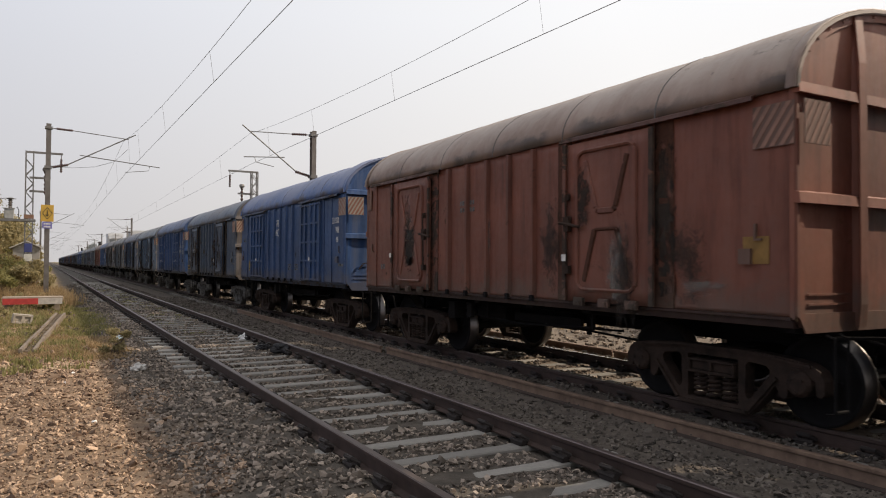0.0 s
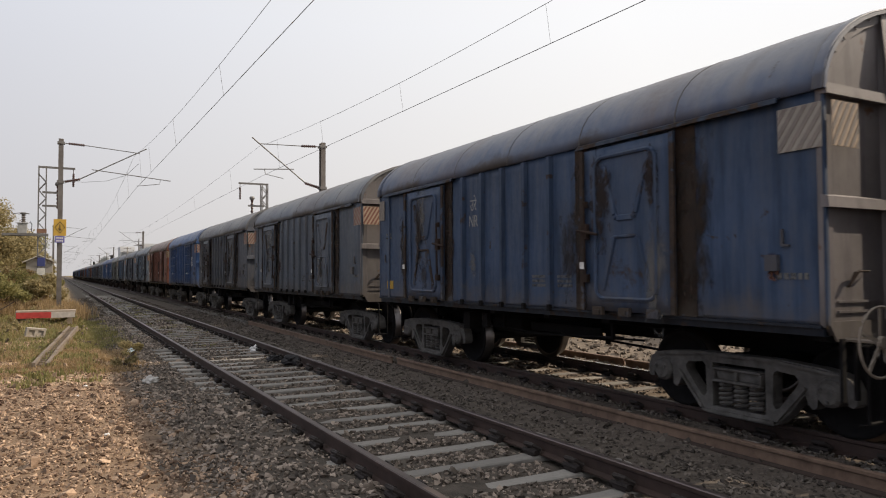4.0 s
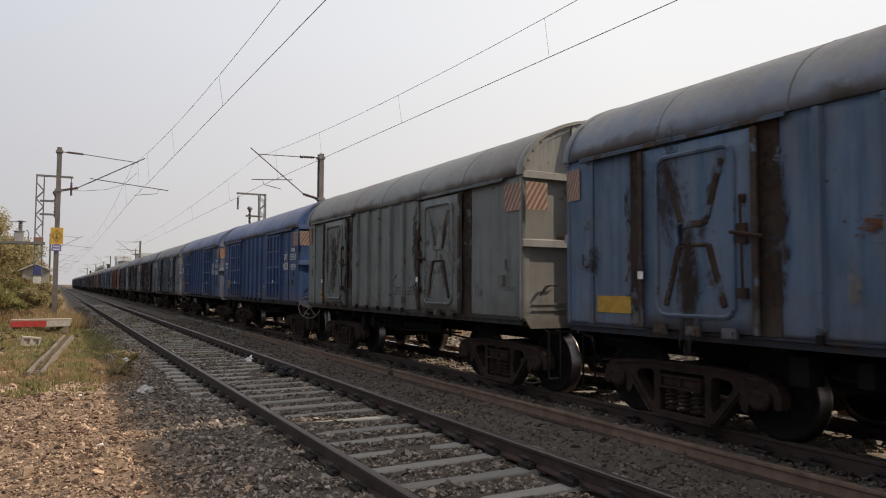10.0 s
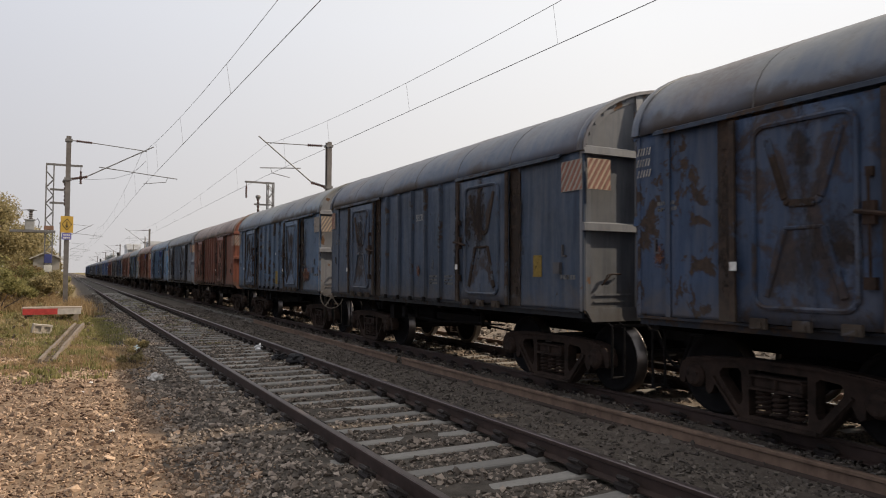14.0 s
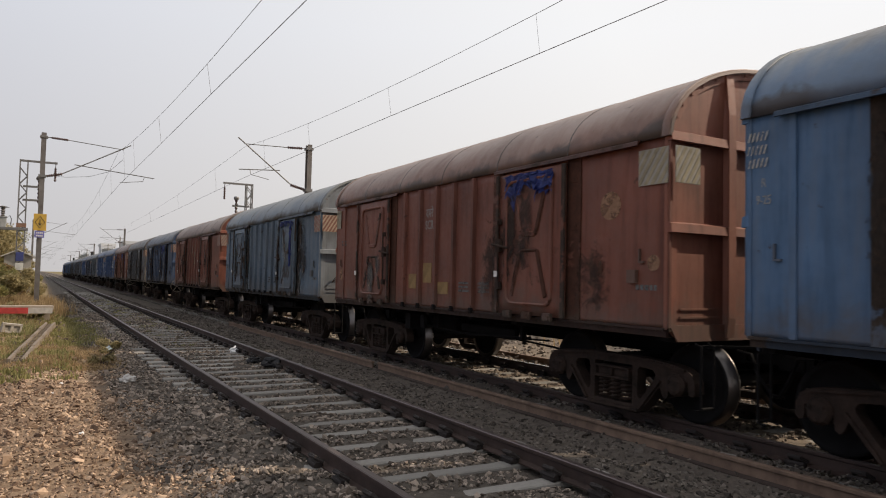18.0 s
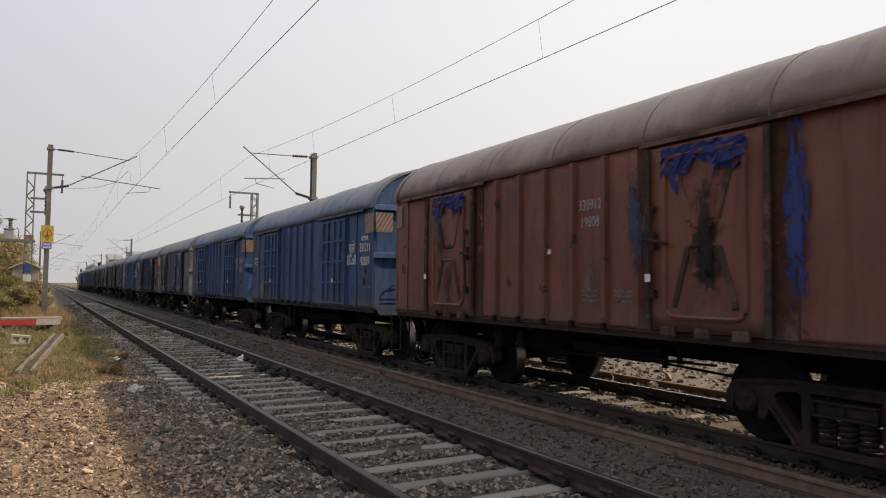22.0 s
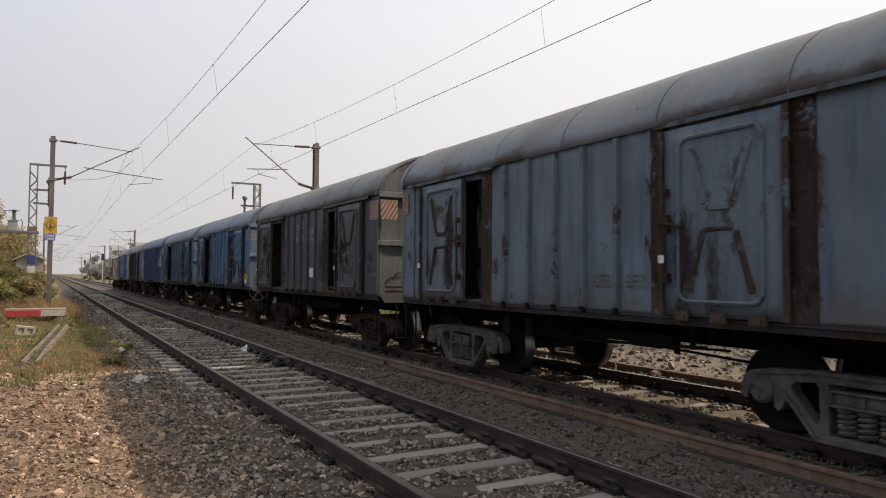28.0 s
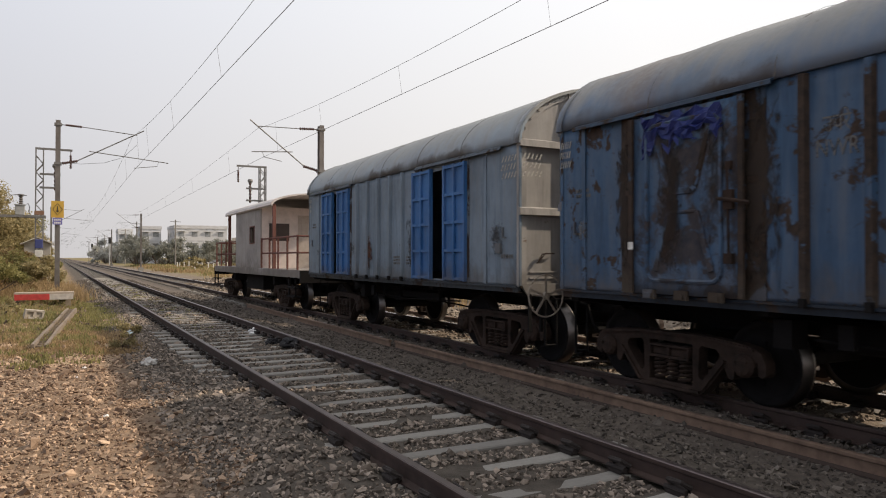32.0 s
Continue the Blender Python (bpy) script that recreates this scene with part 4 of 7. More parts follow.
def plant(name, label, category, x, y, tall, wide, count, size, material, balls=9, trunk=0.0, group=""):
    """A bush or tree: stems that fork, and a crown of many leaves with gaps."""
    t = tagged(new(name), label, category, group)
    z0 = float(height(np.array(x), np.array(y)))
    t.location = (x, y, z0)
    c, rad = [], []
    low = trunk if trunk else tall * 0.12
    for _ in range(balls):
        h = low + (tall - low) * rng.random() ** 0.8
        k = wide * (1 - 0.55 * abs((h - low) / (tall - low) - 0.35)) * 0.62
        a = rng.uniform(0, 2 * np.pi)
        c.append((math.cos(a) * k * rng.random() ** 0.5 * 1.1, math.sin(a) * k * rng.random() ** 0.5 * 1.1, h))
        rad.append(np.array((1, 1, 0.75)) * rng.uniform(0.22, 0.46) * min(wide, tall) * 0.62)
    v, f = cloud(c, rad, count, size)
    v[:, 2] = np.maximum(v[:, 2], 0.02)
    crown = raw("crown", v, f, material)
    crown.parent = t
    b = bmesh.new()
    r0 = max(0.03, tall * 0.022)
    for k, p in enumerate(c[:7 if tall > 0.6 else 1]):
        q = Vector(p)
        tube(b, [(0.04 * k - 0.1, 0, -0.1), (q.x * 0.2, q.y * 0.2, low * 0.7 + 0.1), (q.x * 0.6, q.y * 0.6, (low + q.z) / 2), q], [r0, r0 * 0.8, r0 * 0.45, r0 * 0.12], 6)
    part("trunk", b, bark, t)
    return t


gx_, gy_ = tufted(20000, 260, -5.5, 0.3, 17.0, 33, 0.2)
blades("verge_grass", "green and yellow grass on the verge", gx_, gy_, 0.14, grass_green, 1.5, 0.006)
gx_, gy_ = tufted(2200, 110, -5.0, 0.3, 17, 32, 0.16)
blades("verge_straw", "dry stalks standing in the verge grass", gx_, gy_, 0.24, grass_dry, 0.8, 0.004)
gx_, gy_ = tufted(2600, 90, 2.5, 4.0, 17, 50, 0.07)
blades("track_weeds", "small weeds growing between the rails", gx_, gy_, 0.07, grass_green, 1.2, 0.006)
gx_, gy_ = tufted(9000, 90, -0.4, 1.3, 18.5, 34, 0.2)
blades("track_edge_grass", "green grass at the foot of the ballast", gx_, gy_, 0.13, grass_green, 0.9, 0.006)
gx_, gy_ = tufted(11000, 130, -1.0, 1.3, 14.2, 18.6, 0.17)
blades("dry_grass", "dry straw-coloured grass on a low mound", gx_, gy_, 0.09, grass_dry, 1.4, 0.006)
gx_, gy_ = tufted(8000, 110, -4.5, 0.7, 28.5, 44, 0.3)
blades("tall_dry_grass", "tall dry grass round the mast foot", gx_, gy_, 0.55, grass_dry, 0.6, 0.006)
gx_, gy_ = tufted(3000, 60, -3.5, 0.6, 13, 17, 0.1)
blades("verge_weeds", "scattered weeds at the edge of the dirt", gx_, gy_, 0.12, grass_green)
gx_, gy_ = tufted(26000, 420, 11.8, 40, 14, 140, 0.6)
blades("far_verge_grass", "yellowing grass beyond the far track", gx_, gy_, 0.45, grass_dry, 0.6, 0.012)
gx_, gy_ = tufted(16000, 220, 12.5, 40, 16, 150, 0.6)
blades("far_green_grass", "green weeds among the dry grass beyond the far track", gx_, gy_, 0.5, grass_green, 0.6, 0.012)

for k, (x, y, h, w) in enumerate(((-2.6, 22.5, 0.7, 1.3), (-3.3, 25.0, 1.2, 1.9), (-2.2, 30.5, 1.5, 2.0), (-1.4, 33.5, 1.3, 1.7), (-3.6, 31.0, 2.1, 2.4), (-0.9, 39.0, 1.5, 1.9), (-2.4, 37.5, 2.3, 2.6), (-4.6, 36.0, 3.0, 3.2), (-0.9, 47.0, 1.4, 1.8), (-2.9, 41.0, 1.9, 2.2))):
    plant("bush", ("leafy green bush on the verge", "dusty olive bush among dry grass", "tall dusty bush beside the line")[k % 3], "bush", x, y, h, w, 4200, 0.036 + 0.0005 * y, (leaf_green, leaf_dull)[k % 2], 9, 0, "bushes on the verge")
plant("bush", "small grey-green bush on the shaded dry mound", "bush", 1.15, 15.0, 0.42, 0.5, 1300, 0.03, leaf_dull, 8, 0, "bushes on the verge")
for k, (x, y, h, w) in enumerate(((-4.6, 46.0, 5.6, 4.2), (-6.6, 52.0, 6.8, 5.0), (-5.2, 62.0, 6.6, 5.0), (-8.5, 44.0, 6.2, 5.0), (-3.6, 74.0, 5.2, 4.4), (-4.2, 92.0, 5.5, 5.0))):
    plant("tree", "dusty green roadside tree with a dense low crown", "tree", x, y, h, w, 19000, 0.095, (leaf_dull, leaf_green)[k % 2], 20, 0.7, "trees beside the line")
for k in range(22):
    x, y = -6.6 + 5.6 * rng.random(), 30.0 + 14 * rng.random()
    plant("bush", ("browning scrub bush behind the slab", "olive scrub bush among dry stalks")[k % 2], "bush", x, y, 0.8 + 1.0 * rng.random(), 1.5 + 0.9 * rng.random(), 2600, 0.048, (leaf_brown, leaf_dull, leaf_green)[k % 3], 9, 0, "scrub on the verge")
for x, y, h in ((-2.4, 46.0, 1.5), (-1.7, 50.0, 1.8), (-0.9, 52.0, 1.5), (-1.2, 46.0, 1.2), (-3.2, 48.0, 1.9)):
    plant("bush", "tall yellowing scrub before the lineside hut", "bush", x, y, h, 1.9, 2600, 0.05, leaf_dull, 10, 0, "scrub on the verge")
for k in range(54):
    x, y = -3.4 + 4.3 * rng.random(), 18.0 + 11 * rng.random()
    plant("herb", "small green herb low on the verge", "herb", x, y, 0.07 + 0.09 * rng.random(), 0.28 + 0.3 * rng.random(), 260, 0.022, (leaf_green, leaf_green, leaf_dull)[k % 3], 6, 0, "herbs on the verge")
for k in range(56):
    x, y = -4.2 + 4.6 * rng.random(), 17.5 + 13.5 * rng.random()
    if x > -1.2 and 18.5 < y < 27.6:
        x -= 2.4
    plant("weed_clump", ("low green weeds on the verge", "yellowing weeds among dry grass")[k % 2], "weeds", x, y, 0.22 + 0.25 * rng.random(), 0.5 + 0.4 * rng.random(), 700, 0.03, (leaf_green, leaf_dull)[k % 2], 7, 0, "weeds on the verge")

# ---- the goods train ----
BODY = 9.74                       # length of a wagon body
HALF, SIDE, EAVE, SILL, RISE = BODY / 2, 1.66, 3.235, 1.172, 0.95
DOOR_1, DOOR_2 = (1.72, 3.08), (6.90, 8.26)     # along the side from the leading end
DOOR_Z = (1.21, 3.10)
BAYS = (3.62, 4.195, 4.78, 5.36, 5.945, 6.5)   # middles between the ribs
RIBS = (3.90, 4.49, 5.07, 5.65, 6.24)
KIT = {}


def kit(key, build, bevel=0.0):
    if key not in KIT:
        KIT[key] = mesh_of(build, key.split(":")[0], bevel)
    return KIT[key]


def at(u):
    return u - HALF


def side_wall(s):
    """One sheet with two door openings through it, gently buckled."""
    def build(bm):
        us = sorted({0.0, BODY, *DOOR_1, *DOOR_2, *np.linspace(0.28, 1.45, 5).tolist(), *np.linspace(3.4, 6.6, 12).tolist(), *np.linspace(8.5, 9.6, 5).tolist()})
        zs = sorted({SILL, EAVE + 0.03, *DOOR_Z, *np.linspace(1.5, 2.9, 6).tolist()})
        g, h = {}, {}
        for i, u in enumerate(us):
            for j, z in enumerate(zs):
                w = 0.009 * noise.noise((u * 1.6, z * 1.9, 2.0 + s)) * (0 < i < len(us) - 1) * (0 < j < len(zs) - 1)
                g[i, j] = bm.verts.new((s * (SIDE + w), at(u), z))
                h[i, j] = bm.verts.new((s * (SIDE - 0.035), at(u), z))
        hole = lambda i, j: any(d[0] - 1e-6 <= us[i] and us[i + 1] <= d[1] + 1e-6 for d in (DOOR_1, DOOR_2)) and DOOR_Z[0] - 1e-6 <= zs[j] and zs[j + 1] <= DOOR_Z[1] + 1e-6
        solid = {(i, j) for i in range(len(us) - 1) for j in range(len(zs) - 1) if not hole(i, j)}
        for i, j in solid:
            bm.faces.new((g[i, j], g[i + 1, j], g[i + 1, j + 1], g[i, j + 1])).smooth = True
            bm.faces.new((h[i, j], h[i, j + 1], h[i + 1, j + 1], h[i + 1, j]))
            for (di, dj), (a, b) in (((-1, 0), ((i, j), (i, j + 1))), ((1, 0), ((i + 1, j), (i + 1, j + 1))), ((0, -1), ((i, j), (i + 1, j))), ((0, 1), ((i, j + 1), (i + 1, j + 1)))):
                if (i + di, j + dj) not in solid:
                    bm.faces.new((g[a], g[b], h[b], h[a]))
    return build


def rib(bm):
    """A pressed upright with a boxed foot."""
    prof = [(-0.045, 0.0), (-0.03, -0.06), (0.03, -0.06), (0.045, 0.0)]
    a = [bm.verts.new((x, y, SILL + 0.1)) for y, x in prof]
    b = [bm.verts.new((x, y, EAVE - 0.02)) for y, x in prof]
    for i in range(4):
        bm.faces.new((a[i], a[(i + 1) % 4], b[(i + 1) % 4], b[i]))
    bm.faces.new(b)
    c = [bm.verts.new((x * 0.4, y * 0.8, SILL - 0.01)) for y, x in prof]
    for i in range(4):
        bm.faces.new((c[i], c[(i + 1) % 4], a[(i + 1) % 4], a[i]))
    bm.faces.new(c[::-1])


def rib_foot(bm):
    box(bm, -0.075, 0.0, -0.03, 0.03, SILL - 0.04, SILL + 0.045)


def roof_shell(bm, dent=1.0):
    n = 22
    ys = np.linspace(-HALF - 0.03, HALF + 0.03, 34)
    prof = []
    for i in range(n + 1):
        a = math.pi * i / n
        prof.append((-(SIDE + 0.035) * math.cos(a), EAVE + RISE * math.sin(a)))
    outer = []
    for y in ys:
        row = []
        for i, (x, z) in enumerate(prof):
            w = dent * 0.006 * noise.noise((x * 1.3, y * 1.1, 3.1)) + 0.002 * noise.noise((x * 3.3, y * 2.7, 9.1))
            k = 1 + w * math.sin(math.pi * i / n)
            row.append(bm.verts.new((x * k, y, EAVE + (z - EAVE) * k * (1 + w))))
        outer.append(row)
    inner = [[bm.verts.new((x * 0.975, y, EAVE + (z - EAVE) * 0.965)) for x, z in prof] for y in (ys[0], ys[-1])]
    for a, b in zip(outer, outer[1:]):
        for i in range(n):
            bm.faces.new((a[i], a[i + 1], b[i + 1], b[i])).smooth = True
    a, b = inner
    for i in range(n):
        bm.faces.new((a[i + 1], a[i], b[i], b[i + 1])).smooth = True
        bm.faces.new((outer[0][i + 1], outer[0][i], a[i], a[i + 1]))
        bm.faces.new((outer[-1][i], outer[-1][i + 1], b[i + 1], b[i]))
    for k in (0, n):
        bm.faces.new([r[k] for r in outer] + [b[k], a[k]])


def roof_band(width, lift):
    def build(bm):
        n = 22
        rows = []
        for y, k in ((-width / 2, 1.0), (-width / 2 + 0.008, 1 + lift), (width / 2 - 0.008, 1 + lift), (width / 2, 1.0)):
            rows.append([bm.verts.new((-(SIDE + 0.035) * k * math.cos(math.pi * i / n), y, EAVE + RISE * k * math.sin(math.pi * i / n))) for i in range(n + 1)])
        for a, b in zip(rows, rows[1:]):
            for i in range(n):
                bm.faces.new((a[i], a[i + 1], b[i + 1], b[i])).smooth = True
        for i in range(n):
            bm.faces.new((rows[0][i + 1], rows[0][i], rows[3][i], rows[3][i + 1]))
    return build


def end_plate(bm):
    """Flat end with a rounded top and cut lower corners; it faces -y."""
    pts = [(-SIDE + 0.14, SILL - 0.10), (-SIDE + 0.02, SILL + 0.04), (-SIDE + 0.02, EAVE)]
    n = 16
    pts += [(-(SIDE - 0.04) * math.cos(math.pi * i / n), EAVE + (RISE - 0.04) * math.sin(math.pi * i / n)) for i in range(n + 1)]
    pts += [(SIDE - 0.02, EAVE), (SIDE - 0.02, SILL + 0.04), (SIDE - 0.14, SILL - 0.10)]
    extrude_profile(bm, pts, 0.0, 0.04)


def end_post(bm):
    """A tapered vertical stiffener of the end, flange outward."""
    w = 0.06
    rows = []
    for z, d in ((SILL - 0.12, 0.06), (SILL + 0.1, 0.085), (EAVE - 0.2, 0.085), (EAVE + 0.35, 0.08), (EAVE + 0.82, 0.04)):
        rows.append([bm.verts.new(p) for p in ((-w, 0, z), (-w * 0.3, -d + 0.02, z), (-w, -d + 0.02, z), (-w, -d, z), (w, -d, z), (w, -d + 0.02, z), (w * 0.3, -d + 0.02, z), (w, 0, z))])
    for a, b in zip(rows, rows[1:]):
        for i in range(8):
            bm.faces.new((a[i], a[(i + 1) % 8], b[(i + 1) % 8], b[i]))
    bm.faces.new(rows[0][::-1])
    bm.faces.new(rows[-1])


def end_beam(bm):
    """A pressed horizontal stiffener with sloping top, across the whole end."""
    prof = [(0.0, 0.07), (-0.07, 0.045), (-0.08, -0.05), (-0.07, -0.055), (0.0, -0.045)]
    a = [bm.verts.new((-SIDE - 0.01, y, z)) for y, z in prof]
    b = [bm.verts.new((SIDE + 0.01, y, z)) for y, z in prof]
    for i in range(5):
        bm.faces.new((a[i], b[i], b[(i + 1) % 5], a[(i + 1) % 5]))
    bm.faces.new(a)
    bm.faces.new(b[::-1])


def corner_post(bm):
    """Angle at the upright corner of end and side."""
    box(bm, 0, 0.13, -0.018, 0.0, SILL, EAVE)
    box(bm, -0.012, 0.0, -0.018, 0.03, SILL - 0.02, EAVE + 0.02)


def end_arch(bm):
    """Angle that stiffens the end's curved top edge, with its rivets."""
    n = 18
    for k in range(n):
        a, b = math.pi * k / n, math.pi * (k + 1) / n
        q = [(-w * math.cos(t), EAVE + h * math.sin(t)) for t in (a, b) for w, h in ((SIDE - 0.01, RISE - 0.01), (SIDE - 0.12, RISE - 0.11))]
        v = [bm.verts.new((x, y, z)) for y in (-0.022, -0.002) for x, z in (q[0], q[1], q[3], q[2])]
        for f in ((0, 1, 2, 3), (4, 7, 6, 5), (0, 4, 5, 1), (2, 6, 7, 3)):
            bm.faces.new([v[i] for i in f])
        t = (a + b) / 2
        x, z = -(SIDE - 0.065) * math.cos(t), EAVE + (RISE - 0.06) * math.sin(t)
        box(bm, x - 0.014, x + 0.014, -0.032, -0.022, z - 0.014, z + 0.014)


def end_swage(bm):
    """Pressed grooves low on the end sheet."""
    for z in (1.27, 1.36):
        box(bm, -SIDE + 0.2, -0.82, -0.014, 0.0, z, z + 0.022)
        box(bm, 0.82, SIDE - 0.2, -0.014, 0.0, z, z + 0.022)


def end_flap(bm):
    """Bottom sheet of the end, its corners cut away."""
    pts = [(-SIDE + 0.16, 1.02), (-SIDE + 0.04, 1.2), (SIDE - 0.04, 1.2), (SIDE - 0.16, 1.02)]
    extrude_profile(bm, pts, -0.02, -0.002)


DW, DZ0, DZ1 = 0.74, DOOR_Z[0] - 0.03, DOOR_Z[1] + 0.05


def pressed_door(bm):
    """Sliding door sheet, a little dented, with a stiff edge on each side."""
    n, m = 8, 12
    g = [[bm.verts.new((-0.045 - 0.012 * noise.noise((i * 0.7, j * 0.6, 4.2)), -DW + 2 * DW * i / n, DZ0 + (DZ1 - DZ0) * j / m)) for j in range(m + 1)] for i in range(n + 1)]
    h = [[bm.verts.new((-0.008, -DW + 2 * DW * i / n, DZ0 + (DZ1 - DZ0) * j / m)) for j in (0, m)] for i in (0, n)]
    for i in range(n):
        for j in range(m):
            bm.faces.new((g[i][j], g[i + 1][j], g[i + 1][j + 1], g[i][j + 1])).smooth = True
    bm.faces.new((h[0][0], h[0][1], h[1][1], h[1][0]))
    bm.faces.new(g[0] + [h[0][1], h[0][0]])
    bm.faces.new(g[n][::-1] + [h[1][0], h[1][1]])
    bm.faces.new([r[0] for r in g][::-1] + [h[0][0], h[1][0]])
    bm.faces.new([r[m] for r in g] + [h[1][1], h[0][1]])


def door_edge(bm):
    box(bm, -0.075, -0.045, -0.03, 0.03, DZ0, DZ1)


def door_shoe(bm):
    box(bm, -0.09, -0.045, -0.085, 0.085, DZ0 - 0.05, DZ0 + 0.05)
    box(bm, -0.105, -0.09, -0.05, 0.05, DZ0 - 0.04, DZ0 + 0.015)


def door_frame(bm):
    """The raised rounded frame of the door sheet."""
    fw, zl, zh, c = 0.5, DZ0 + 0.15, DZ1 - 0.12, 0.13
    ring = []
    for cy, cz, a0 in ((fw - c, zl + c, -90), (fw - c, zh - c, 0), (-fw + c, zh - c, 90), (-fw + c, zl + c, 180)):
        for k in range(5):
            t = radians(a0 + 22.5 * k)
            ring.append((-0.055, cy + c * math.cos(t), cz + c * math.sin(t)))
    tube(bm, ring + [ring[0]], 0.026, 6, False)


def door_pressing(which):
    """Low ridges pressed out of the sheet: two slanting arms above, a trapezoid below."""
    def build(bm):
        zl, zh = DZ0 + 0.15, DZ1 - 0.12
        mid = (zl + zh) / 2
        lines = ([(-0.36, zh - 0.12), (-0.17, mid + 0.14), (-0.13, mid + 0.10)], [(0.36, zh - 0.12), (0.17, mid + 0.14), (0.13, mid + 0.10), (-0.13, mid + 0.10)],
                 [(-0.38, zl + 0.10), (-0.19, mid - 0.12), (0.19, mid - 0.12), (0.38, zl + 0.10)])[which]
        for (a, b), (p, q) in zip(lines, lines[1:]):
            bar(bm, (-0.05, a, b), (-0.05, p, q), 0.075 if abs(a - p) < 0.3 else 0.04, 0.03, (1, 0, 0))
    return build


def stain_plate(bm):
    box(bm, 0.0, 0.003, -0.18, 0.18, -0.32, 0.32)


def grid_leaf(bm):
    """One leaf of a double door, with a lattice of flat bars."""
    w, z0, z1 = 0.372, DOOR_Z[0] - 0.02, DOOR_Z[1] + 0.05
    box(bm, -0.03, -0.006, -w, w, z0, z1)
    for y in (-w + 0.03, 0.0, w - 0.03):
        box(bm, -0.075, -0.03, y - 0.026, y + 0.026, z0, z1)
    for k in range(5):
        z = z0 + 0.04 + (z1 - z0 - 0.08) * k / 4
        box(bm, -0.07, -0.03, -w, w, z - 0.024, z + 0.024)


def door_handle(bm):
    box(bm, -0.11, -0.06, -0.05, 0.05, 2.05, 2.24)
    tube(bm, [(-0.10, -0.24, 2.10), (-0.13, -0.05, 2.14), (-0.13, 0.1, 2.16)], 0.02, 6)
    tube(bm, [(-0.09, 0.0, 1.55), (-0.11, 0.0, 2.5)], 0.014, 6)
    box(bm, -0.11, -0.06, -0.05, 0.05, 1.52, 1.62)
    box(bm, -0.10, -0.06, -0.03, 0.03, 2.44, 2.52)


def door_rail(length):
    def build(bm):
        prof = [(-0.02, 0.03), (-0.085, 0.005), (-0.095, -0.04), (-0.08, -0.045), (-0.07, -0.01), (-0.02, 0.015)]
        a = [bm.verts.new((x, 0, z)) for x, z in prof]
        b = [bm.verts.new((x, length, z)) for x, z in prof]
        for i in range(6):
            bm.faces.new((a[i], b[i], b[(i + 1) % 6], a[(i + 1) % 6]))
        bm.faces.new(a)
        bm.faces.new(b[::-1])
    return build


def upright(bm):
    box(bm, -0.022, 0.0, -0.035, 0.035, SILL, EAVE - 0.01)


def jamb(bm):
    box(bm, -0.016, 0.0, -0.13, 0.13, SILL, EAVE - 0.02)
    for z in (1.45, 2.3, 2.9):
        box(bm, -0.024, -0.016, -0.06, 0.06, z, z + 0.06)


def solebar(s):
    def build(bm):
        x = s * (SIDE - 0.02)
        pts = [(x, SILL), (x + s * 0.05, SILL - 0.005), (x + s * 0.05, SILL - 0.03), (x + s * 0.012, SILL - 0.034), (x + s * 0.006, 1.07), (x - s * 0.08, 1.065), (x - s * 0.08, 1.075), (x - s * 0.03, 1.08), (x - s * 0.03, SILL)]
        extrude_profile(bm, pts, -HALF + 0.05, HALF - 0.05)
    return build


def floor_plate(bm):
    box(bm, -SIDE + 0.05, SIDE - 0.05, -HALF + 0.05, HALF - 0.05, SILL - 0.04, SILL + 0.03)


def centre_sill(bm):
    """Two deep webs under one top plate."""
    extrude_profile(bm, [(-0.31, 1.10), (-0.31, 0.74), (-0.20, 0.74), (-0.20, 0.76), (-0.27, 0.76), (-0.27, 1.07), (0.27, 1.07), (0.27, 0.76), (0.20, 0.76), (0.20, 0.74), (0.31, 0.74), (0.31, 1.10)], -HALF + 0.1, HALF - 0.1)


def cross_bearer(bm):
    """A channel from side to side, tapering to its ends."""
    rows = [[bm.verts.new((x, y, z)) for y, z in ((-0.07, 1.12), (-0.07, low), (0.07, low), (0.07, 1.12))] for x, low in ((-1.55, 1.02), (-0.7, 0.92), (0.7, 0.92), (1.55, 1.02))]
    for p, q in zip(rows, rows[1:]):
        for i in range(4):
            bm.faces.new((p[i], p[(i + 1) % 4], q[(i + 1) % 4], q[i]))
    bm.faces.new(rows[0][::-1])
    bm.faces.new(rows[-1])


def brake_gear(bm):
    lathe(bm, [(0.11, -0.3), (0.12, -0.28), (0.12, 0.22), (0.07, 0.3)], "y", (-0.75, -0.5, 0.80), 14)
    lathe(bm, [(0.15, -0.45), (0.16, -0.42), (0.16, 0.4), (0.15, 0.43)], "y", (-0.7, 1.35, 0.80), 14)
    tube(bm, [(-0.62, -2.2, 0.62), (-0.62, -0.4, 0.70), (-0.62, 2.2, 0.64)], 0.018, 6)
    tube(bm, [(-1.25, -1.9, 0.82), (-1.25, -0.2, 0.74), (-1.2, 1.6, 0.80)], 0.014, 6)
    tube(bm, [(-1.0, -2.0, 0.78), (-1.0, 0.2, 0.72), (-0.95, 0.9, 0.66)], 0.016, 6)
    bar(bm, (-1.0, -1.2, 0.82), (-1.0, 0.4, 0.82), 0.05, 0.12)
    bar(bm, (-0.62, -0.9, 0.62), (-0.62, -0.9, 0.9), 0.03, 0.08)
    box(bm, -1.36, -1.12, 1.72, 1.92, 0.70, 0.98)
    box(bm, -1.40, -1.34, 1.1, 1.24, 0.76, 0.98)
    for y in (-1.75, 0.75):
        box(bm, -1.3, -1.25, y, y + 0.04, 0.78, 1.0)


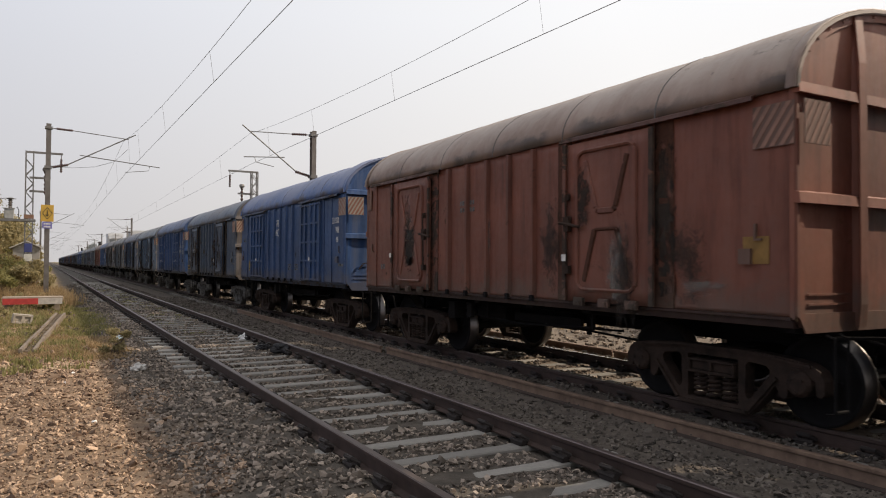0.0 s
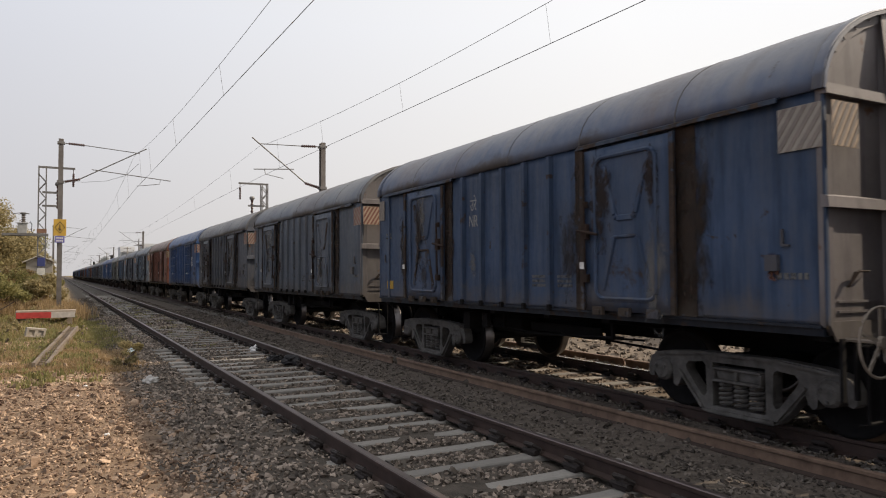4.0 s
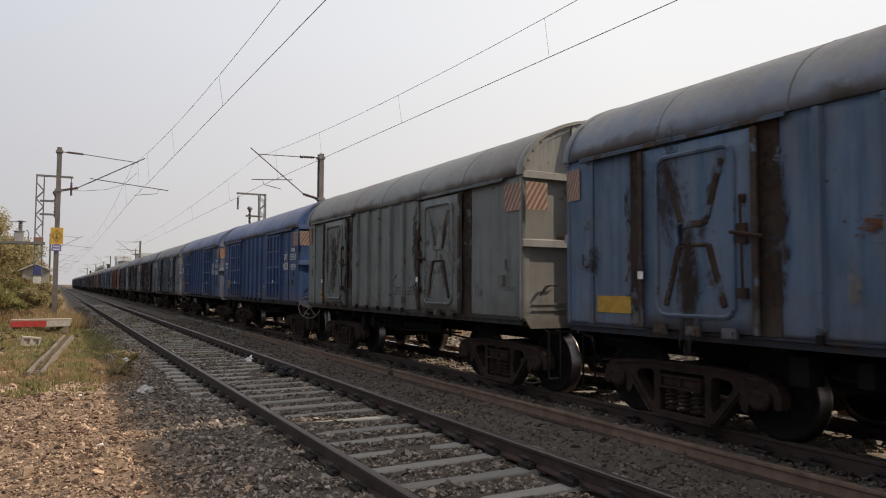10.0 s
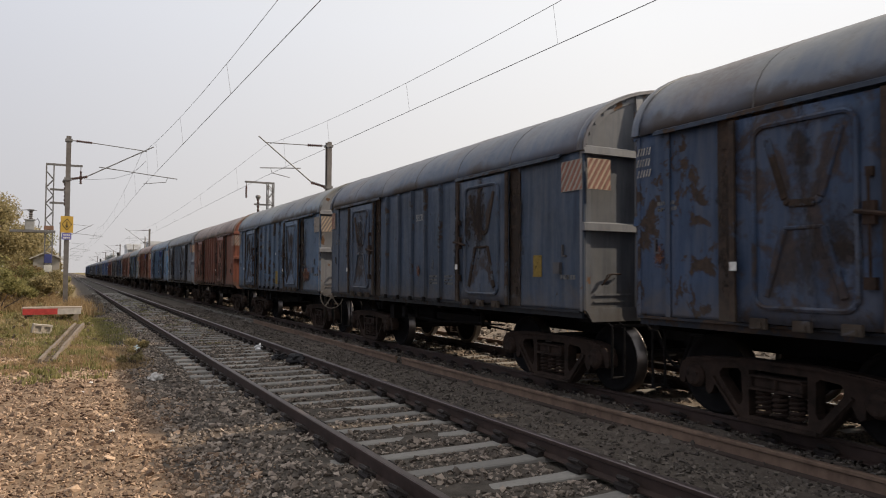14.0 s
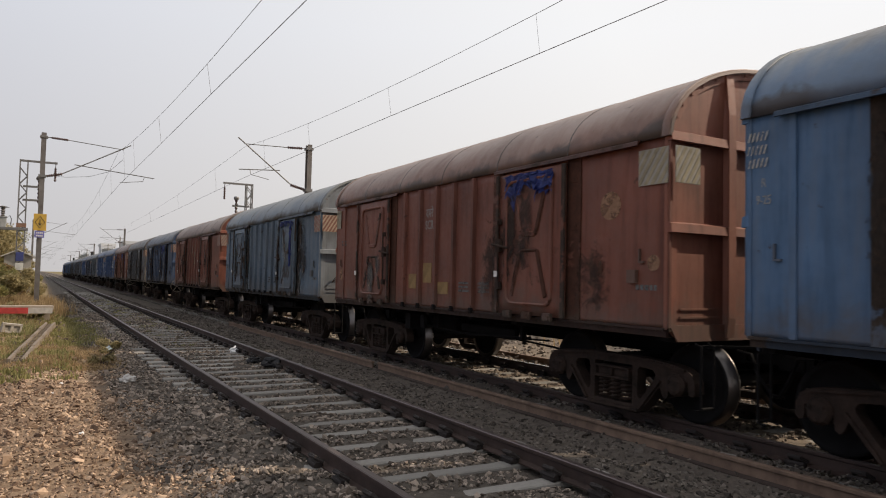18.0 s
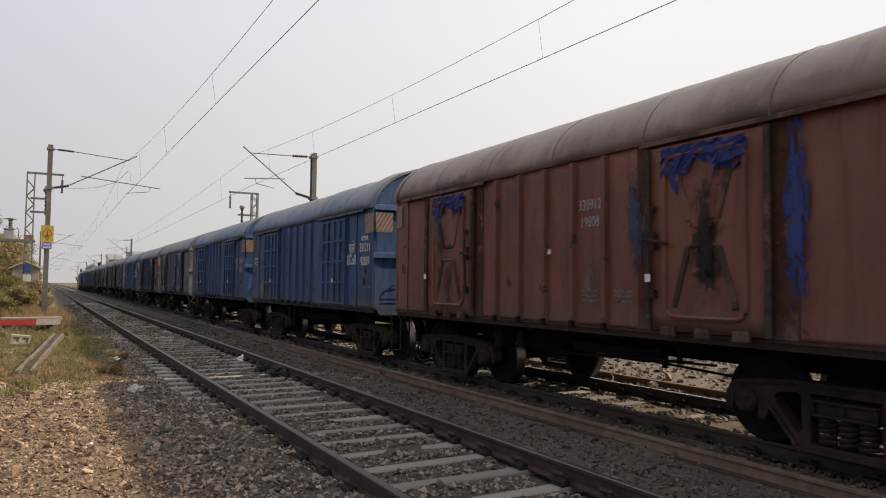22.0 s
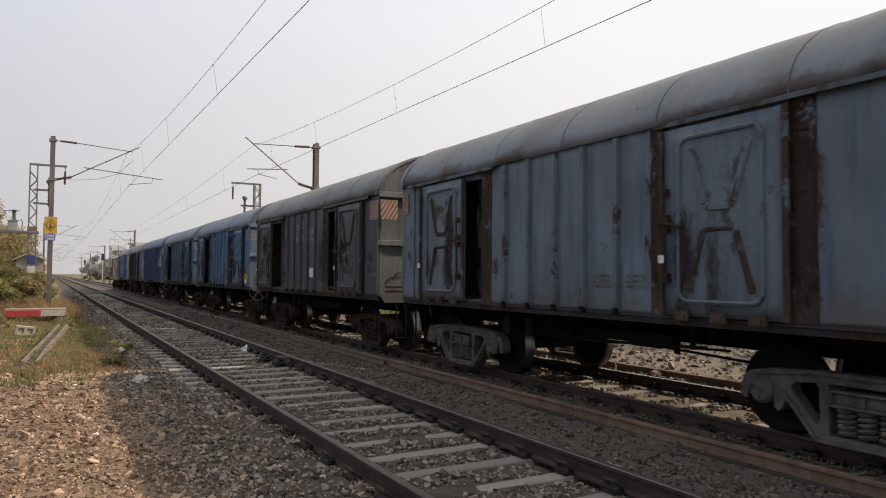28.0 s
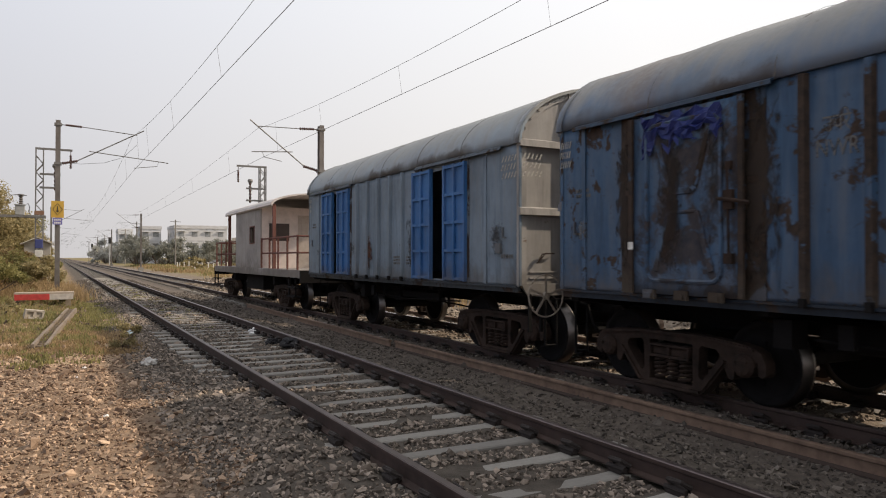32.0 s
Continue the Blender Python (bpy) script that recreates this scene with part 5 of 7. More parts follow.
FRAME_RIGHT = [(0.45, 0.71), (0.95, 0.675), (1.12, 0.645), (1.22, 0.59), (1.265, 0.50), (1.27, 0.38), (1.23, 0.345), (1.185, 0.36), (1.17, 0.50), (0.90, 0.50), (0.885, 0.30), (0.84, 0.27), (0.80, 0.31), (0.76, 0.40), (0.60, 0.20), (0.47, 0.07), (0.40, 0.04)]
FRAME_OUT = [(-y, z) for y, z in FRAME_RIGHT[::-1]] + FRAME_RIGHT
HOLE = [(0.70, 0.53), (0.66, 0.575), (0.46, 0.595), (0.42, 0.56), (0.41, 0.26), (0.44, 0.215), (0.48, 0.225), (0.69, 0.48)]
FRAME_HOLES = [HOLE, [(-y, z) for y, z in HOLE], [(-0.33, 0.60), (0.33, 0.60), (0.33, 0.13), (-0.33, 0.13)]]


def bogie_frame(s):
    """Cast side frame: arched pedestals, top chord, diagonals and a spring pocket."""
    def build(bm):
        x, th = s * 1.07, 0.15
        edges = []
        for loop in [FRAME_OUT] + FRAME_HOLES:
            vs = [bm.verts.new((x, y, z)) for y, z in loop]
            edges += [bm.edges.new((a, b)) for a, b in zip(vs, vs[1:] + vs[:1])]
        got = bmesh.ops.triangle_fill(bm, edges=edges, use_beauty=True)
        faces = [f for f in got["geom"] if isinstance(f, bmesh.types.BMFace)]
        ext = bmesh.ops.extrude_face_region(bm, geom=faces)
        bmesh.ops.translate(bm, verts=[v for v in ext["geom"] if isinstance(v, bmesh.types.BMVert)], vec=(s * th, 0, 0))
        x2 = s * 1.23
        for y0, z0, y1, z1 in ((-1.14, 0.625, -0.5, 0.685), (-0.5, 0.69, 0.5, 0.69), (0.5, 0.685, 1.14, 0.625), (-0.78, 0.47, -0.46, 0.10), (0.78, 0.47, 0.46, 0.10), (-0.44, 0.075, 0.44, 0.075)):
            bar(bm, (x2, y0, z0), (x2, y1, z1), 0.03, 0.045, (1, 0, 0))
    return build


def axle_box(s):
    def build(bm):
        lathe(bm, [(0.06, s * 1.29), (0.10, s * 1.28), (0.13, s * 1.24), (0.13, s * 1.02)][::s], "x", (0, 0, 0.45), 14)
        box(bm, min(s * 1.04, s * 1.22), max(s * 1.04, s * 1.22), -0.12, 0.12, 0.44, 0.60)
        for k in range(3):
            a = 2 * math.pi * k / 3 + 0.5
            lathe(bm, [(0.018, s * 1.30), (0.018, s * 1.27)][::s], "x", (0, 0.07 * math.cos(a), 0.45 + 0.07 * math.sin(a)), 6)
    return build


def spring_nest(s):
    def build(bm):
        x = s * 1.16
        for y in (-0.19, 0.0, 0.19):
            turns, per = 5, 7
            pts = [(x + 0.07 * math.cos(2 * math.pi * k / per), y + 0.075 * math.sin(2 * math.pi * k / per), 0.15 + 0.25 * k / (turns * per)) for k in range(turns * per + 1)]
            tube(bm, pts, 0.020, 4)
    return build


def spring_cap(s):
    def build(bm):
        x = s * 1.16
        box(bm, x - 0.1, x + 0.1, -0.30, 0.30, 0.40, 0.43)
        box(bm, x - 0.1, x + 0.1, -0.30, 0.30, 0.53, 0.555)
        for y in (-0.29, 0.0, 0.29):
            box(bm, x - 0.1, x + 0.1, y - 0.018, y + 0.018, 0.43, 0.53)
        box(bm, x - 0.06, x - 0.02, -0.27, 0.27, 0.43, 0.53)
    return build


def bolster(bm):
    box(bm, -1.05, 1.05, -0.2, 0.2, 0.42, 0.70)
    box(bm, -0.3, 0.3, -0.25, 0.25, 0.7, 0.86)
    for y in (-0.5, 0.5):
        box(bm, -0.85, 0.85, y - 0.05, y + 0.05, 0.36, 0.48)


def wheelset(bm):
    tube(bm, [(-1.1, 0, 0), (1.1, 0, 0)], 0.075, 10)
    for s in (-1, 1):
        prof = [(0.12, s * 0.93), (0.14, s * 0.92), (0.30, s * 0.875), (0.385, s * 0.89), (0.395, s * 0.915), (0.448, s * 0.915), (0.455, s * 0.80), (0.485, s * 0.785), (0.485, s * 0.765), (0.40, s * 0.765), (0.30, s * 0.80), (0.12, s * 0.76)]
        faces = lathe(bm, prof, "x", (0, 0, 0), 32)
        for i, f in enumerate(faces):
            f.smooth = True
            if i // 32 in (5, 6, 7, 8):
                f.material_index = 1
        for k in range(2):
            a = math.pi * k
            box(bm, min(s * 0.9, s * 0.93), max(s * 0.9, s * 0.93), 0.2 * math.cos(a) - 0.04, 0.2 * math.cos(a) + 0.04, 0.2 * math.sin(a) - 0.02, 0.2 * math.sin(a) + 0.02)


def coupler(bm):
    """Knuckle coupler reaching half way across the gap, in front of -y."""
    box(bm, -0.11, 0.11, -0.30, 0.2, 0.74, 0.98)
    box(bm, -0.17, 0.17, -0.52, -0.28, 0.70, 1.02)
    box(bm, -0.2, -0.05, -0.60, -0.5, 0.72, 1.0)


def brake_hose(bm):
    pts = [(-0.55, 0.0, 0.9), (-0.57, -0.18, 0.88), (-0.56, -0.3, 0.62), (-0.52, -0.42, 0.46), (-0.46, -0.52, 0.44)]
    tube(bm, pts, 0.022, 6)
    bar(bm, (-1.2, -0.05, 0.97), (-0.3, -0.32, 0.95), 0.03, 0.03)
    tube(bm, [(-1.3, -0.04, 1.0), (-1.3, -0.12, 0.98), (-1.3, -0.12, 0.30), (-1.3, -0.04, 0.28)], 0.016, 6)
    tube(bm, [(-1.1, -0.04, 1.0), (-1.1, -0.12, 0.98), (-1.1, -0.12, 0.30), (-1.1, -0.04, 0.28)], 0.016, 6)
    tube(bm, [(-1.3, -0.12, 0.31), (-1.1, -0.12, 0.31)], 0.016, 6)


def hand_wheel(bm):
    c = Vector((-1.42, -0.30, 1.04))
    ring = [c + Vector((0.30 * math.cos(2 * math.pi * k / 28), 0, 0.30 * math.sin(2 * math.pi * k / 28))) for k in range(29)]
    tube(bm, ring, 0.012, 6, False)
    for k in range(5):
        a = math.pi / 2 + 2 * math.pi * k / 5
        bar(bm, c, c + Vector((0.29 * math.cos(a), 0, 0.29 * math.sin(a))), 0.03, 0.012, (0, 1, 0))
    lathe(bm, [(0.05, -0.03), (0.06, 0.0), (0.03, 0.03)], "y", c, 12)
    tube(bm, [c, c + Vector((0, 0.3, 0))], 0.02, 6)


def wheel_bracket(bm):
    for x in (-1.5, -1.3):
        bar(bm, (x, -0.02, 0.5), (x, -0.02, 1.05), 0.05, 0.03)


def end_lever(bm):
    tube(bm, [(-1.34, -0.02, 1.50), (-1.34, -0.04, 1.51), (-1.20, -0.04, 1.64), (-1.04, -0.04, 1.64), (-1.04, -0.02, 1.64)], 0.011, 6)
    tube(bm, [(-1.34, -0.04, 1.51), (-1.26, -0.04, 1.63), (-1.14, -0.04, 1.64)], 0.010, 6)


def plate_square(bm):
    box(bm, -0.006, 0.0, -0.215, 0.215, -0.20, 0.20)


def stripes(bm):
    """Bars slanting across the square plate, cut off at its edges."""
    def cut(pts, limit, sign):
        out = []
        for (a, b), (c, d) in zip(pts, pts[1:] + pts[:1]):
            p, q = sign * a - limit, sign * c - limit
            if p <= 0:
                out.append((a, b))
            if p * q < 0:
                t = p / (p - q)
                out.append((a + (c - a) * t, b + (d - b) * t))
        return out

    for k in range(8):
        y = -0.21 + k * 0.1
        pts = cut(cut([(y, -0.195), (y + 0.05, -0.195), (y - 0.23, 0.195), (y - 0.28, 0.195)], 0.21, 1), 0.21, -1)
        if len(pts) < 3:
            continue
        v = [bm.verts.new((-0.010, p, q)) for p, q in pts]
        w = [bm.verts.new((-0.006, p, q)) for p, q in pts]
        bm.faces.new(v)
        for i in range(len(v)):
            bm.faces.new((v[i], v[(i + 1) % len(v)], w[(i + 1) % len(v)], w[i]))


def hatching(bm):
    """Slanting dashes in three rows, as a stencil leaves them."""
    for row in range(3):
        z0 = -0.18 + 0.125 * row
        for k in range(5):
            y = -0.17 + 0.08 * k + (0.02 if row % 2 else 0)
            v = [bm.verts.new((x, y + a, z0 + b)) for x in (-0.010, -0.006) for a, b in ((0.075, 0), (0.049, 0), (0, 0.085), (0.026, 0.085))]
            bm.faces.new(v[:4])
            for i in range(4):
                bm.faces.new((v[i], v[(i + 1) % 4], v[4 + (i + 1) % 4], v[4 + i]))


def small_box(bm):
    box(bm, -0.05, 0.0, -0.065, 0.065, -0.075, 0.075)


def small_clip(bm):
    box(bm, -0.03, 0.0, -0.01, 0.01, -0.08, 0.08)
    box(bm, -0.03, 0.0, -0.07, 0.01, -0.08, -0.06)


def disc(r):
    return lambda bm: lathe(bm, [(r, -0.006), (r, 0.022)], "x", (0, 0, 0), 24)


def ring_shape(r):
    return lambda bm: lathe(bm, [(r, -0.004), (r, 0.0), (r * 0.86, 0.0), (r * 0.86, -0.004), (r, -0.004)], "x", (0, 0, 0), 28)


def panel(w, h):
    def build(bm):
        box(bm, -0.005, 0.0, -w / 2, w / 2, -h / 2, h / 2)
    return build


def sheet(seed):
    """A torn, crumpled plastic sheet caught over a door."""
    def build(bm):
        r = random.Random(seed)
        cols, rows = 14, 9
        g = []
        for i in range(cols + 1):
            row = []
            drop = 0.32 + 0.28 * noise.noise((i * 0.5, seed * 3.1, 0)) + 0.2 * r.random()
            for j in range(rows + 1):
                t = j / rows
                row.append(bm.verts.new((-0.11 - 0.05 * noise.noise((i * 0.9, j * 1.1, seed)) - 0.02 * r.random(), -0.75 + 1.5 * i / cols + 0.04 * r.random(), -t * drop + 0.10 * noise.noise((i * 0.6, j * 0.7, seed + 5)))))
            g.append(row)
        for i in range(cols):
            for j in range(rows):
                if j > 5 and r.random() < 0.3:
                    continue
                bm.faces.new((g[i][j], g[i + 1][j], g[i + 1][j + 1], g[i][j + 1]))
        bmesh.ops.solidify(bm, geom=bm.faces[:], thickness=0.006)
    return build


def lettering(text, size):
    """The built-in font's glyphs as a thin plate that faces -x, reading towards -y."""
    key = "lettering:%s:%.2f" % (text, size)
    if key not in KIT:
        cu = bpy.data.curves.new("lettering", "FONT")
        cu.body, cu.size, cu.extrude, cu.align_x, cu.align_y, cu.space_line = text, size, 0.002, "CENTER", "CENTER", 0.95
        cu.resolution_u = 3
        tmp = bpy.data.objects.new("lettering", cu)
        me = bpy.data.meshes.new_from_object(tmp)
        me.transform(Matrix(((0, 0, -1, 0), (-0.74, 0, 0, 0), (0, 1, 0, 0), (0, 0, 0, 1))))
        bpy.data.objects.remove(tmp)
        bpy.data.curves.remove(cu)
        KIT[key] = me
    return KIT[key]


def bars(rows, width, height):
    """Unreadable small writing: short raised bars in rows."""
    def build(bm):
        r = random.Random(rows * 31 + int(width * 100))
        for k in range(rows):
            z = (rows / 2 - k) * height * 1.6
            y = width / 2
            while y > -width / 2:
                w = r.uniform(0.5, 1.0) * height
                box(bm, -0.004, 0, y - w, y, z - height / 2, z + height / 2)
                y -= w + height * 0.35
    return build



def flaking(key, col, other, bare):
    """Brushed-on paint that has flaked off in spots."""
    n = Nodes(key)
    a, b = n.noise(5.0, 5, 0.65), n.noise(28.0, 5, 0.7)
    m = n.math("ADD", n.math("MULTIPLY", a, 0.6), n.math("MULTIPLY", b, 0.4))
    n.link(n.ramp(m, bare, bare + 0.1, 0.15, 1.0), n.bsdf.inputs["Alpha"])
    return n.done(n.mix(n.ramp(b, 0.35, 0.65), col, other), 0.75, 0, 0.3)


seam_dark = plain("roof_joint", (0.085, 0.08, 0.077), 0.8, 0, 0.4, 7, 0.1)
letter_white = flaking("worn_white_letters", (0.50, 0.49, 0.46), (0.62, 0.61, 0.58), 0.33)
letter_cream = flaking("worn_cream_stencil", (0.36, 0.34, 0.30), (0.46, 0.44, 0.39), 0.38)
letter_faded = flaking("faded_white_letters", (0.22, 0.22, 0.21), (0.30, 0.30, 0.29), 0.36)
dull_yellow = flaking("dull_yellow_paint", (0.16, 0.105, 0.022), (0.24, 0.165, 0.034), 0.36)
grime_brown = stain("brown_grime", (0.036, 0.028, 0.023), (0.058, 0.043, 0.034), 0.5, 0.8)
soot = stain("soot_stain", (0.030, 0.024, 0.020), (0.052, 0.040, 0.033), 0.75, 0.42)
rust_scab = stain("rust_scab", (0.15, 0.062, 0.034), (0.07, 0.038, 0.029), 0.3, 0.7)
scuffed_blue = stain("scuffed_blue_paint", (0.04, 0.055, 0.10), (0.06, 0.065, 0.08), 0.4)
pale_scuff = stain("pale_scuff", (0.22, 0.21, 0.19), (0.14, 0.13, 0.12), 0.7, 0.4)
blue_smear = stain("blue_smear", (0.03, 0.05, 0.22), (0.05, 0.06, 0.12), 0.35)
bare_metal = stain("bare_brown_metal", (0.05, 0.034, 0.027), (0.026, 0.021, 0.019), 0.5, 0.6)
ochre = plain("ochre_panel", (0.23, 0.145, 0.06), 0.8, 0, 0.4, 6, 0.2)
ochre_faded = plain("ochre_lettering", (0.27, 0.23, 0.15), 0.8, 0, 0.4, 9, 0.1)
ring_paint = flaking("faded_ring_paint", (0.20, 0.105, 0.06), (0.27, 0.16, 0.10), 0.42)
faint_white = flaking("faint_small_lettering", (0.11, 0.11, 0.108), (0.14, 0.14, 0.137), 0.40)
COLORS = {
    "brown": (0.195, 0.062, 0.038), "red_brown": (0.200, 0.064, 0.038), "blue": (0.024, 0.070, 0.190), "deep_blue": (0.029, 0.062, 0.132), "steel_blue": (0.080, 0.140, 0.232), "slate_blue": (0.068, 0.096, 0.154), "ink_blue": (0.042, 0.069, 0.118),
    "slate": (0.085, 0.105, 0.139), "grey_blue": (0.110, 0.140, 0.196), "light_blue": (0.135, 0.182, 0.245), "clear_blue": (0.081, 0.165, 0.299), "pale_green": (0.155, 0.180, 0.180),
    "grey_green": (0.105, 0.112, 0.106), "slate_green": (0.098, 0.112, 0.122), "dark_grey": (0.062, 0.070, 0.091), "mid_blue": (0.047, 0.115, 0.222), "pale_blue": (0.205, 0.272, 0.345), "faded_blue": (0.155, 0.208, 0.278), "teal": (0.102, 0.148, 0.201), "rust_grey": (0.135, 0.115, 0.100),
}
WORDS = {"brown": "rust-brown", "red_brown": "red-brown", "blue": "blue", "steel_blue": "steel-blue", "slate_blue": "slate-blue", "ink_blue": "dark slate-blue", "deep_blue": "dark blue", "slate": "slate-blue", "grey_blue": "grey-blue", "light_blue": "faded light blue", "clear_blue": "faded blue",
         "pale_green": "pale grey-green", "grey_green": "dull grey-green", "slate_green": "dull slate", "dark_grey": "dark grey", "mid_blue": "mid-blue", "pale_blue": "pale blue-grey", "faded_blue": "faded light blue", "teal": "faded teal", "rust_grey": "rusty grey"}
# tan for wagon ends: dust, with warm sunlight mixed into the colour
END_SUN_TAN = (0.30, 0.228, 0.155)


def wheel_part(name, parent, y):
    if "wheelset" not in KIT:
        KIT["wheelset"] = mesh_of(wheelset, "wheelset")
        KIT["wheelset"].materials.append(under_dark)
        KIT["wheelset"].materials.append(tread)
    w = new(name, KIT["wheelset"])
    w.parent = parent
    w.location = (0, y, 0.45)
    WHEELS.append(w)
    return w


WHEELS, WAGONS = [], []


def bogie(parent, y, mat):
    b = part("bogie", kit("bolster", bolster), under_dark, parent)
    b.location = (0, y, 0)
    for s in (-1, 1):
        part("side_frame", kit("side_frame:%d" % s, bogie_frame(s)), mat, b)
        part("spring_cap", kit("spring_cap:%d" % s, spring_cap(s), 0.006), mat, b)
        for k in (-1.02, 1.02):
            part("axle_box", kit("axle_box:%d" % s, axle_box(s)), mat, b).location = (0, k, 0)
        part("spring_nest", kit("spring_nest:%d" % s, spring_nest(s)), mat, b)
    for k in (-1.02, 1.02):
        wheel_part("wheelset", b, k)
    return b


def wagon(index, spec):
    """One covered bogie wagon. Its origin is on the rail tops, under its middle."""
    color, style = spec["color"], spec.get("style", "pressed")
    seed, wear, dust = index + 3, spec.get("wear", 0.3), spec.get("dust", 0.14 if "brown" in spec["color"] else 0.35)
    ruddy = "brown" in spec["color"]
    col = COLORS[color]
    skin = paint(color, col, wear * 0.8, dust, seed=seed)
    rail_skin = paint(color + "_rail", scaled(col, 0.42), 0.6, 0.08, seed=seed + 30, splash=False)
    # ribs: more worn than the walls, with their shading darkened into the paint
    rib_skin = paint(color, scaled(col, 0.85), min(1.0, wear + 0.1), dust, seed=seed + 20)
    rough_skin = paint(color, scaled(col, 0.8), min(1.0, wear + 0.48), dust, seed=seed + 50)
    door_skin = paint(color, col, min(1.0, wear * 0.8 + spec.get("door_wear", 0.12)), dust, seed=seed + 50, rubbed=spec.get("rubbed", 0.4 if ruddy else 0.55 + 0.1 * (index % 5)))
    over = spec.get("roof", scaled(col, 0.95))
    top = roofing(color, tuple(0.66 * a + 0.1 * b if ruddy else 0.5 * a + 0.55 * b for a, b in zip(over, col)), tuple(0.4 * a * 1.3 + 0.6 * b for a, b in zip(over, (0.19, 0.175, 0.155))) if ruddy else tuple(0.5 * a * 1.2 + 0.5 * b for a, b in zip(over, (0.165, 0.155, 0.135))), min(0.7, dust + 0.1), seed, min(1.0, wear * 2.2 - 0.1))
    # ends: dusty body paint, brightened by tan and gain to look sunlit
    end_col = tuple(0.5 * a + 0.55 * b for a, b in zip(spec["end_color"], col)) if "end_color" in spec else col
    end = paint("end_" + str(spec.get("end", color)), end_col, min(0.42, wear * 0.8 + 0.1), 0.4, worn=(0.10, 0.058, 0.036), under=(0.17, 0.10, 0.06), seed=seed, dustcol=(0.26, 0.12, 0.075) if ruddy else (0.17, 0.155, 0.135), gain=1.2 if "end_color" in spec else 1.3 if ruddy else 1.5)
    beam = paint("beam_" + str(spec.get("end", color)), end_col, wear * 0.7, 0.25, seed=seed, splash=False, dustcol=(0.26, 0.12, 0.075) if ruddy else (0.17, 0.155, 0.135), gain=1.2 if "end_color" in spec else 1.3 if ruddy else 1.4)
    scarred = paint(color, scaled(col, 0.8), 0.9, dust, worn=(0.050, 0.026, 0.019) if ruddy else (0.024, 0.019, 0.016), under=(0.085, 0.038, 0.026) if ruddy else (0.05, 0.035, 0.027), seed=seed + 90)
    # solebar: body paint cut to 0.17, painting in the shade under the sill
    sole = paint(color + "_sole", scaled(col, 0.17), 0.6, 0.05, seed=seed + 70, splash=False)
    hung = spec.get("hung", -0.1) if style == "grid" else 0.0     # the lattice doors hang a little nearer the front end
    chance = random.Random(index * 17 + 5)
    state = "open" if spec.get("open") else "closed"
    doors_word = "lattice double doors" if style == "grid" else "pressed-steel sliding doors"
    w = tagged(new("freight_wagon"), spec.get("label") or "%s covered freight wagon, %s %s" % (WORDS[color], state, doors_word), "freight wagon", "wagons of the goods train")
    WAGONS.append((index, w))
    # shell
    for s in (-1, 1):
        part("side_wall", kit("side_wall:%d" % s, side_wall(s)), skin, w)
    part("floor", kit("floor", floor_plate), floor_sunlit, w)
    roof = part("roof", kit("roof:bent", lambda bm: roof_shell(bm, 6.5)) if spec.get("bent") else kit("roof", roof_shell), top, w)
    for y in (-3.2, -1.6, 0.05, 1.65, 3.25):
        b = part("roof_seam", kit("roof_seam", roof_band(0.022, 0.0025)), seam_dark, roof)
        b.location = (0, y, 0)
    for y in (-HALF + 0.03, HALF - 0.03):
        b = part("roof_edge", kit("roof_edge", roof_band(0.11, 0.014)), top, roof)
        b.location = (0, y, 0)
    for s in (-1, 1):
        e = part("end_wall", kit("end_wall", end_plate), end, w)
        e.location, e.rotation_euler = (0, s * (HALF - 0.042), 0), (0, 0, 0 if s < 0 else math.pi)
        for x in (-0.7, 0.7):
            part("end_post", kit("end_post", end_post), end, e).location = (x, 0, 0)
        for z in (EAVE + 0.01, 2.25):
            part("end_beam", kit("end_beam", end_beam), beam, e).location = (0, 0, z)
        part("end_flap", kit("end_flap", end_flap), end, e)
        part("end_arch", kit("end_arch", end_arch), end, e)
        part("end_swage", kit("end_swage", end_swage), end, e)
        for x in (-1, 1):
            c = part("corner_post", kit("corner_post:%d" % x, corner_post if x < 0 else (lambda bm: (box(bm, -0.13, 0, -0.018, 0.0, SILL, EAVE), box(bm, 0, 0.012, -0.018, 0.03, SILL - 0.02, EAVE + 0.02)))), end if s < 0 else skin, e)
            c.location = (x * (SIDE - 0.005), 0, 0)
        if s < 0 and not ruddy:
            part("lever", kit("lever", end_lever), bogie_dark, e)
    # side details on the near side
    for k, u in enumerate(RIBS):
        r = part("rib", kit("rib", rib), skin if style == "grid" else rib_skin, w)
        r.location = (-SIDE, at(u), 0)
        part("rib_foot", kit("rib_foot", rib_foot), under_dark, r)
    for u in ((0.92, BODY - 0.85) if style == "grid" else (BODY - 0.5,)):
        part("upright", kit("upright", upright), skin, w).location = (-SIDE, at(u), 0)
    for u in (DOOR_1[0] - 0.17, DOOR_1[1] + 0.16, DOOR_2[0] - 0.14, DOOR_2[1] + 0.17):
        part("door_jamb", kit("door_jamb", jamb), skin if style == "grid" and wear < 0.19 else scarred if chance.random() < 0.75 and style != "grid" else rough_skin, w).location = (-SIDE, at(u), 0)
        if style != "grid" and index >= 0 and not (ruddy and chance.random() < 0.7):
            p = part("stain", kit("stain", stain_plate), grime_brown, w)
            p.location, p.scale = (-SIDE - 0.0222, at(u + chance.uniform(-0.08, 0.08)), chance.uniform(2.13, 2.24)), (1, chance.uniform(0.8, 1.4), chance.uniform(2.3, 3.0))
    for u in (0.40, BODY - 3.22):
        part("door_rail", kit("door_rail", door_rail(2.86)), rail_skin, w).location = (-SIDE, at(u), EAVE - 0.01)
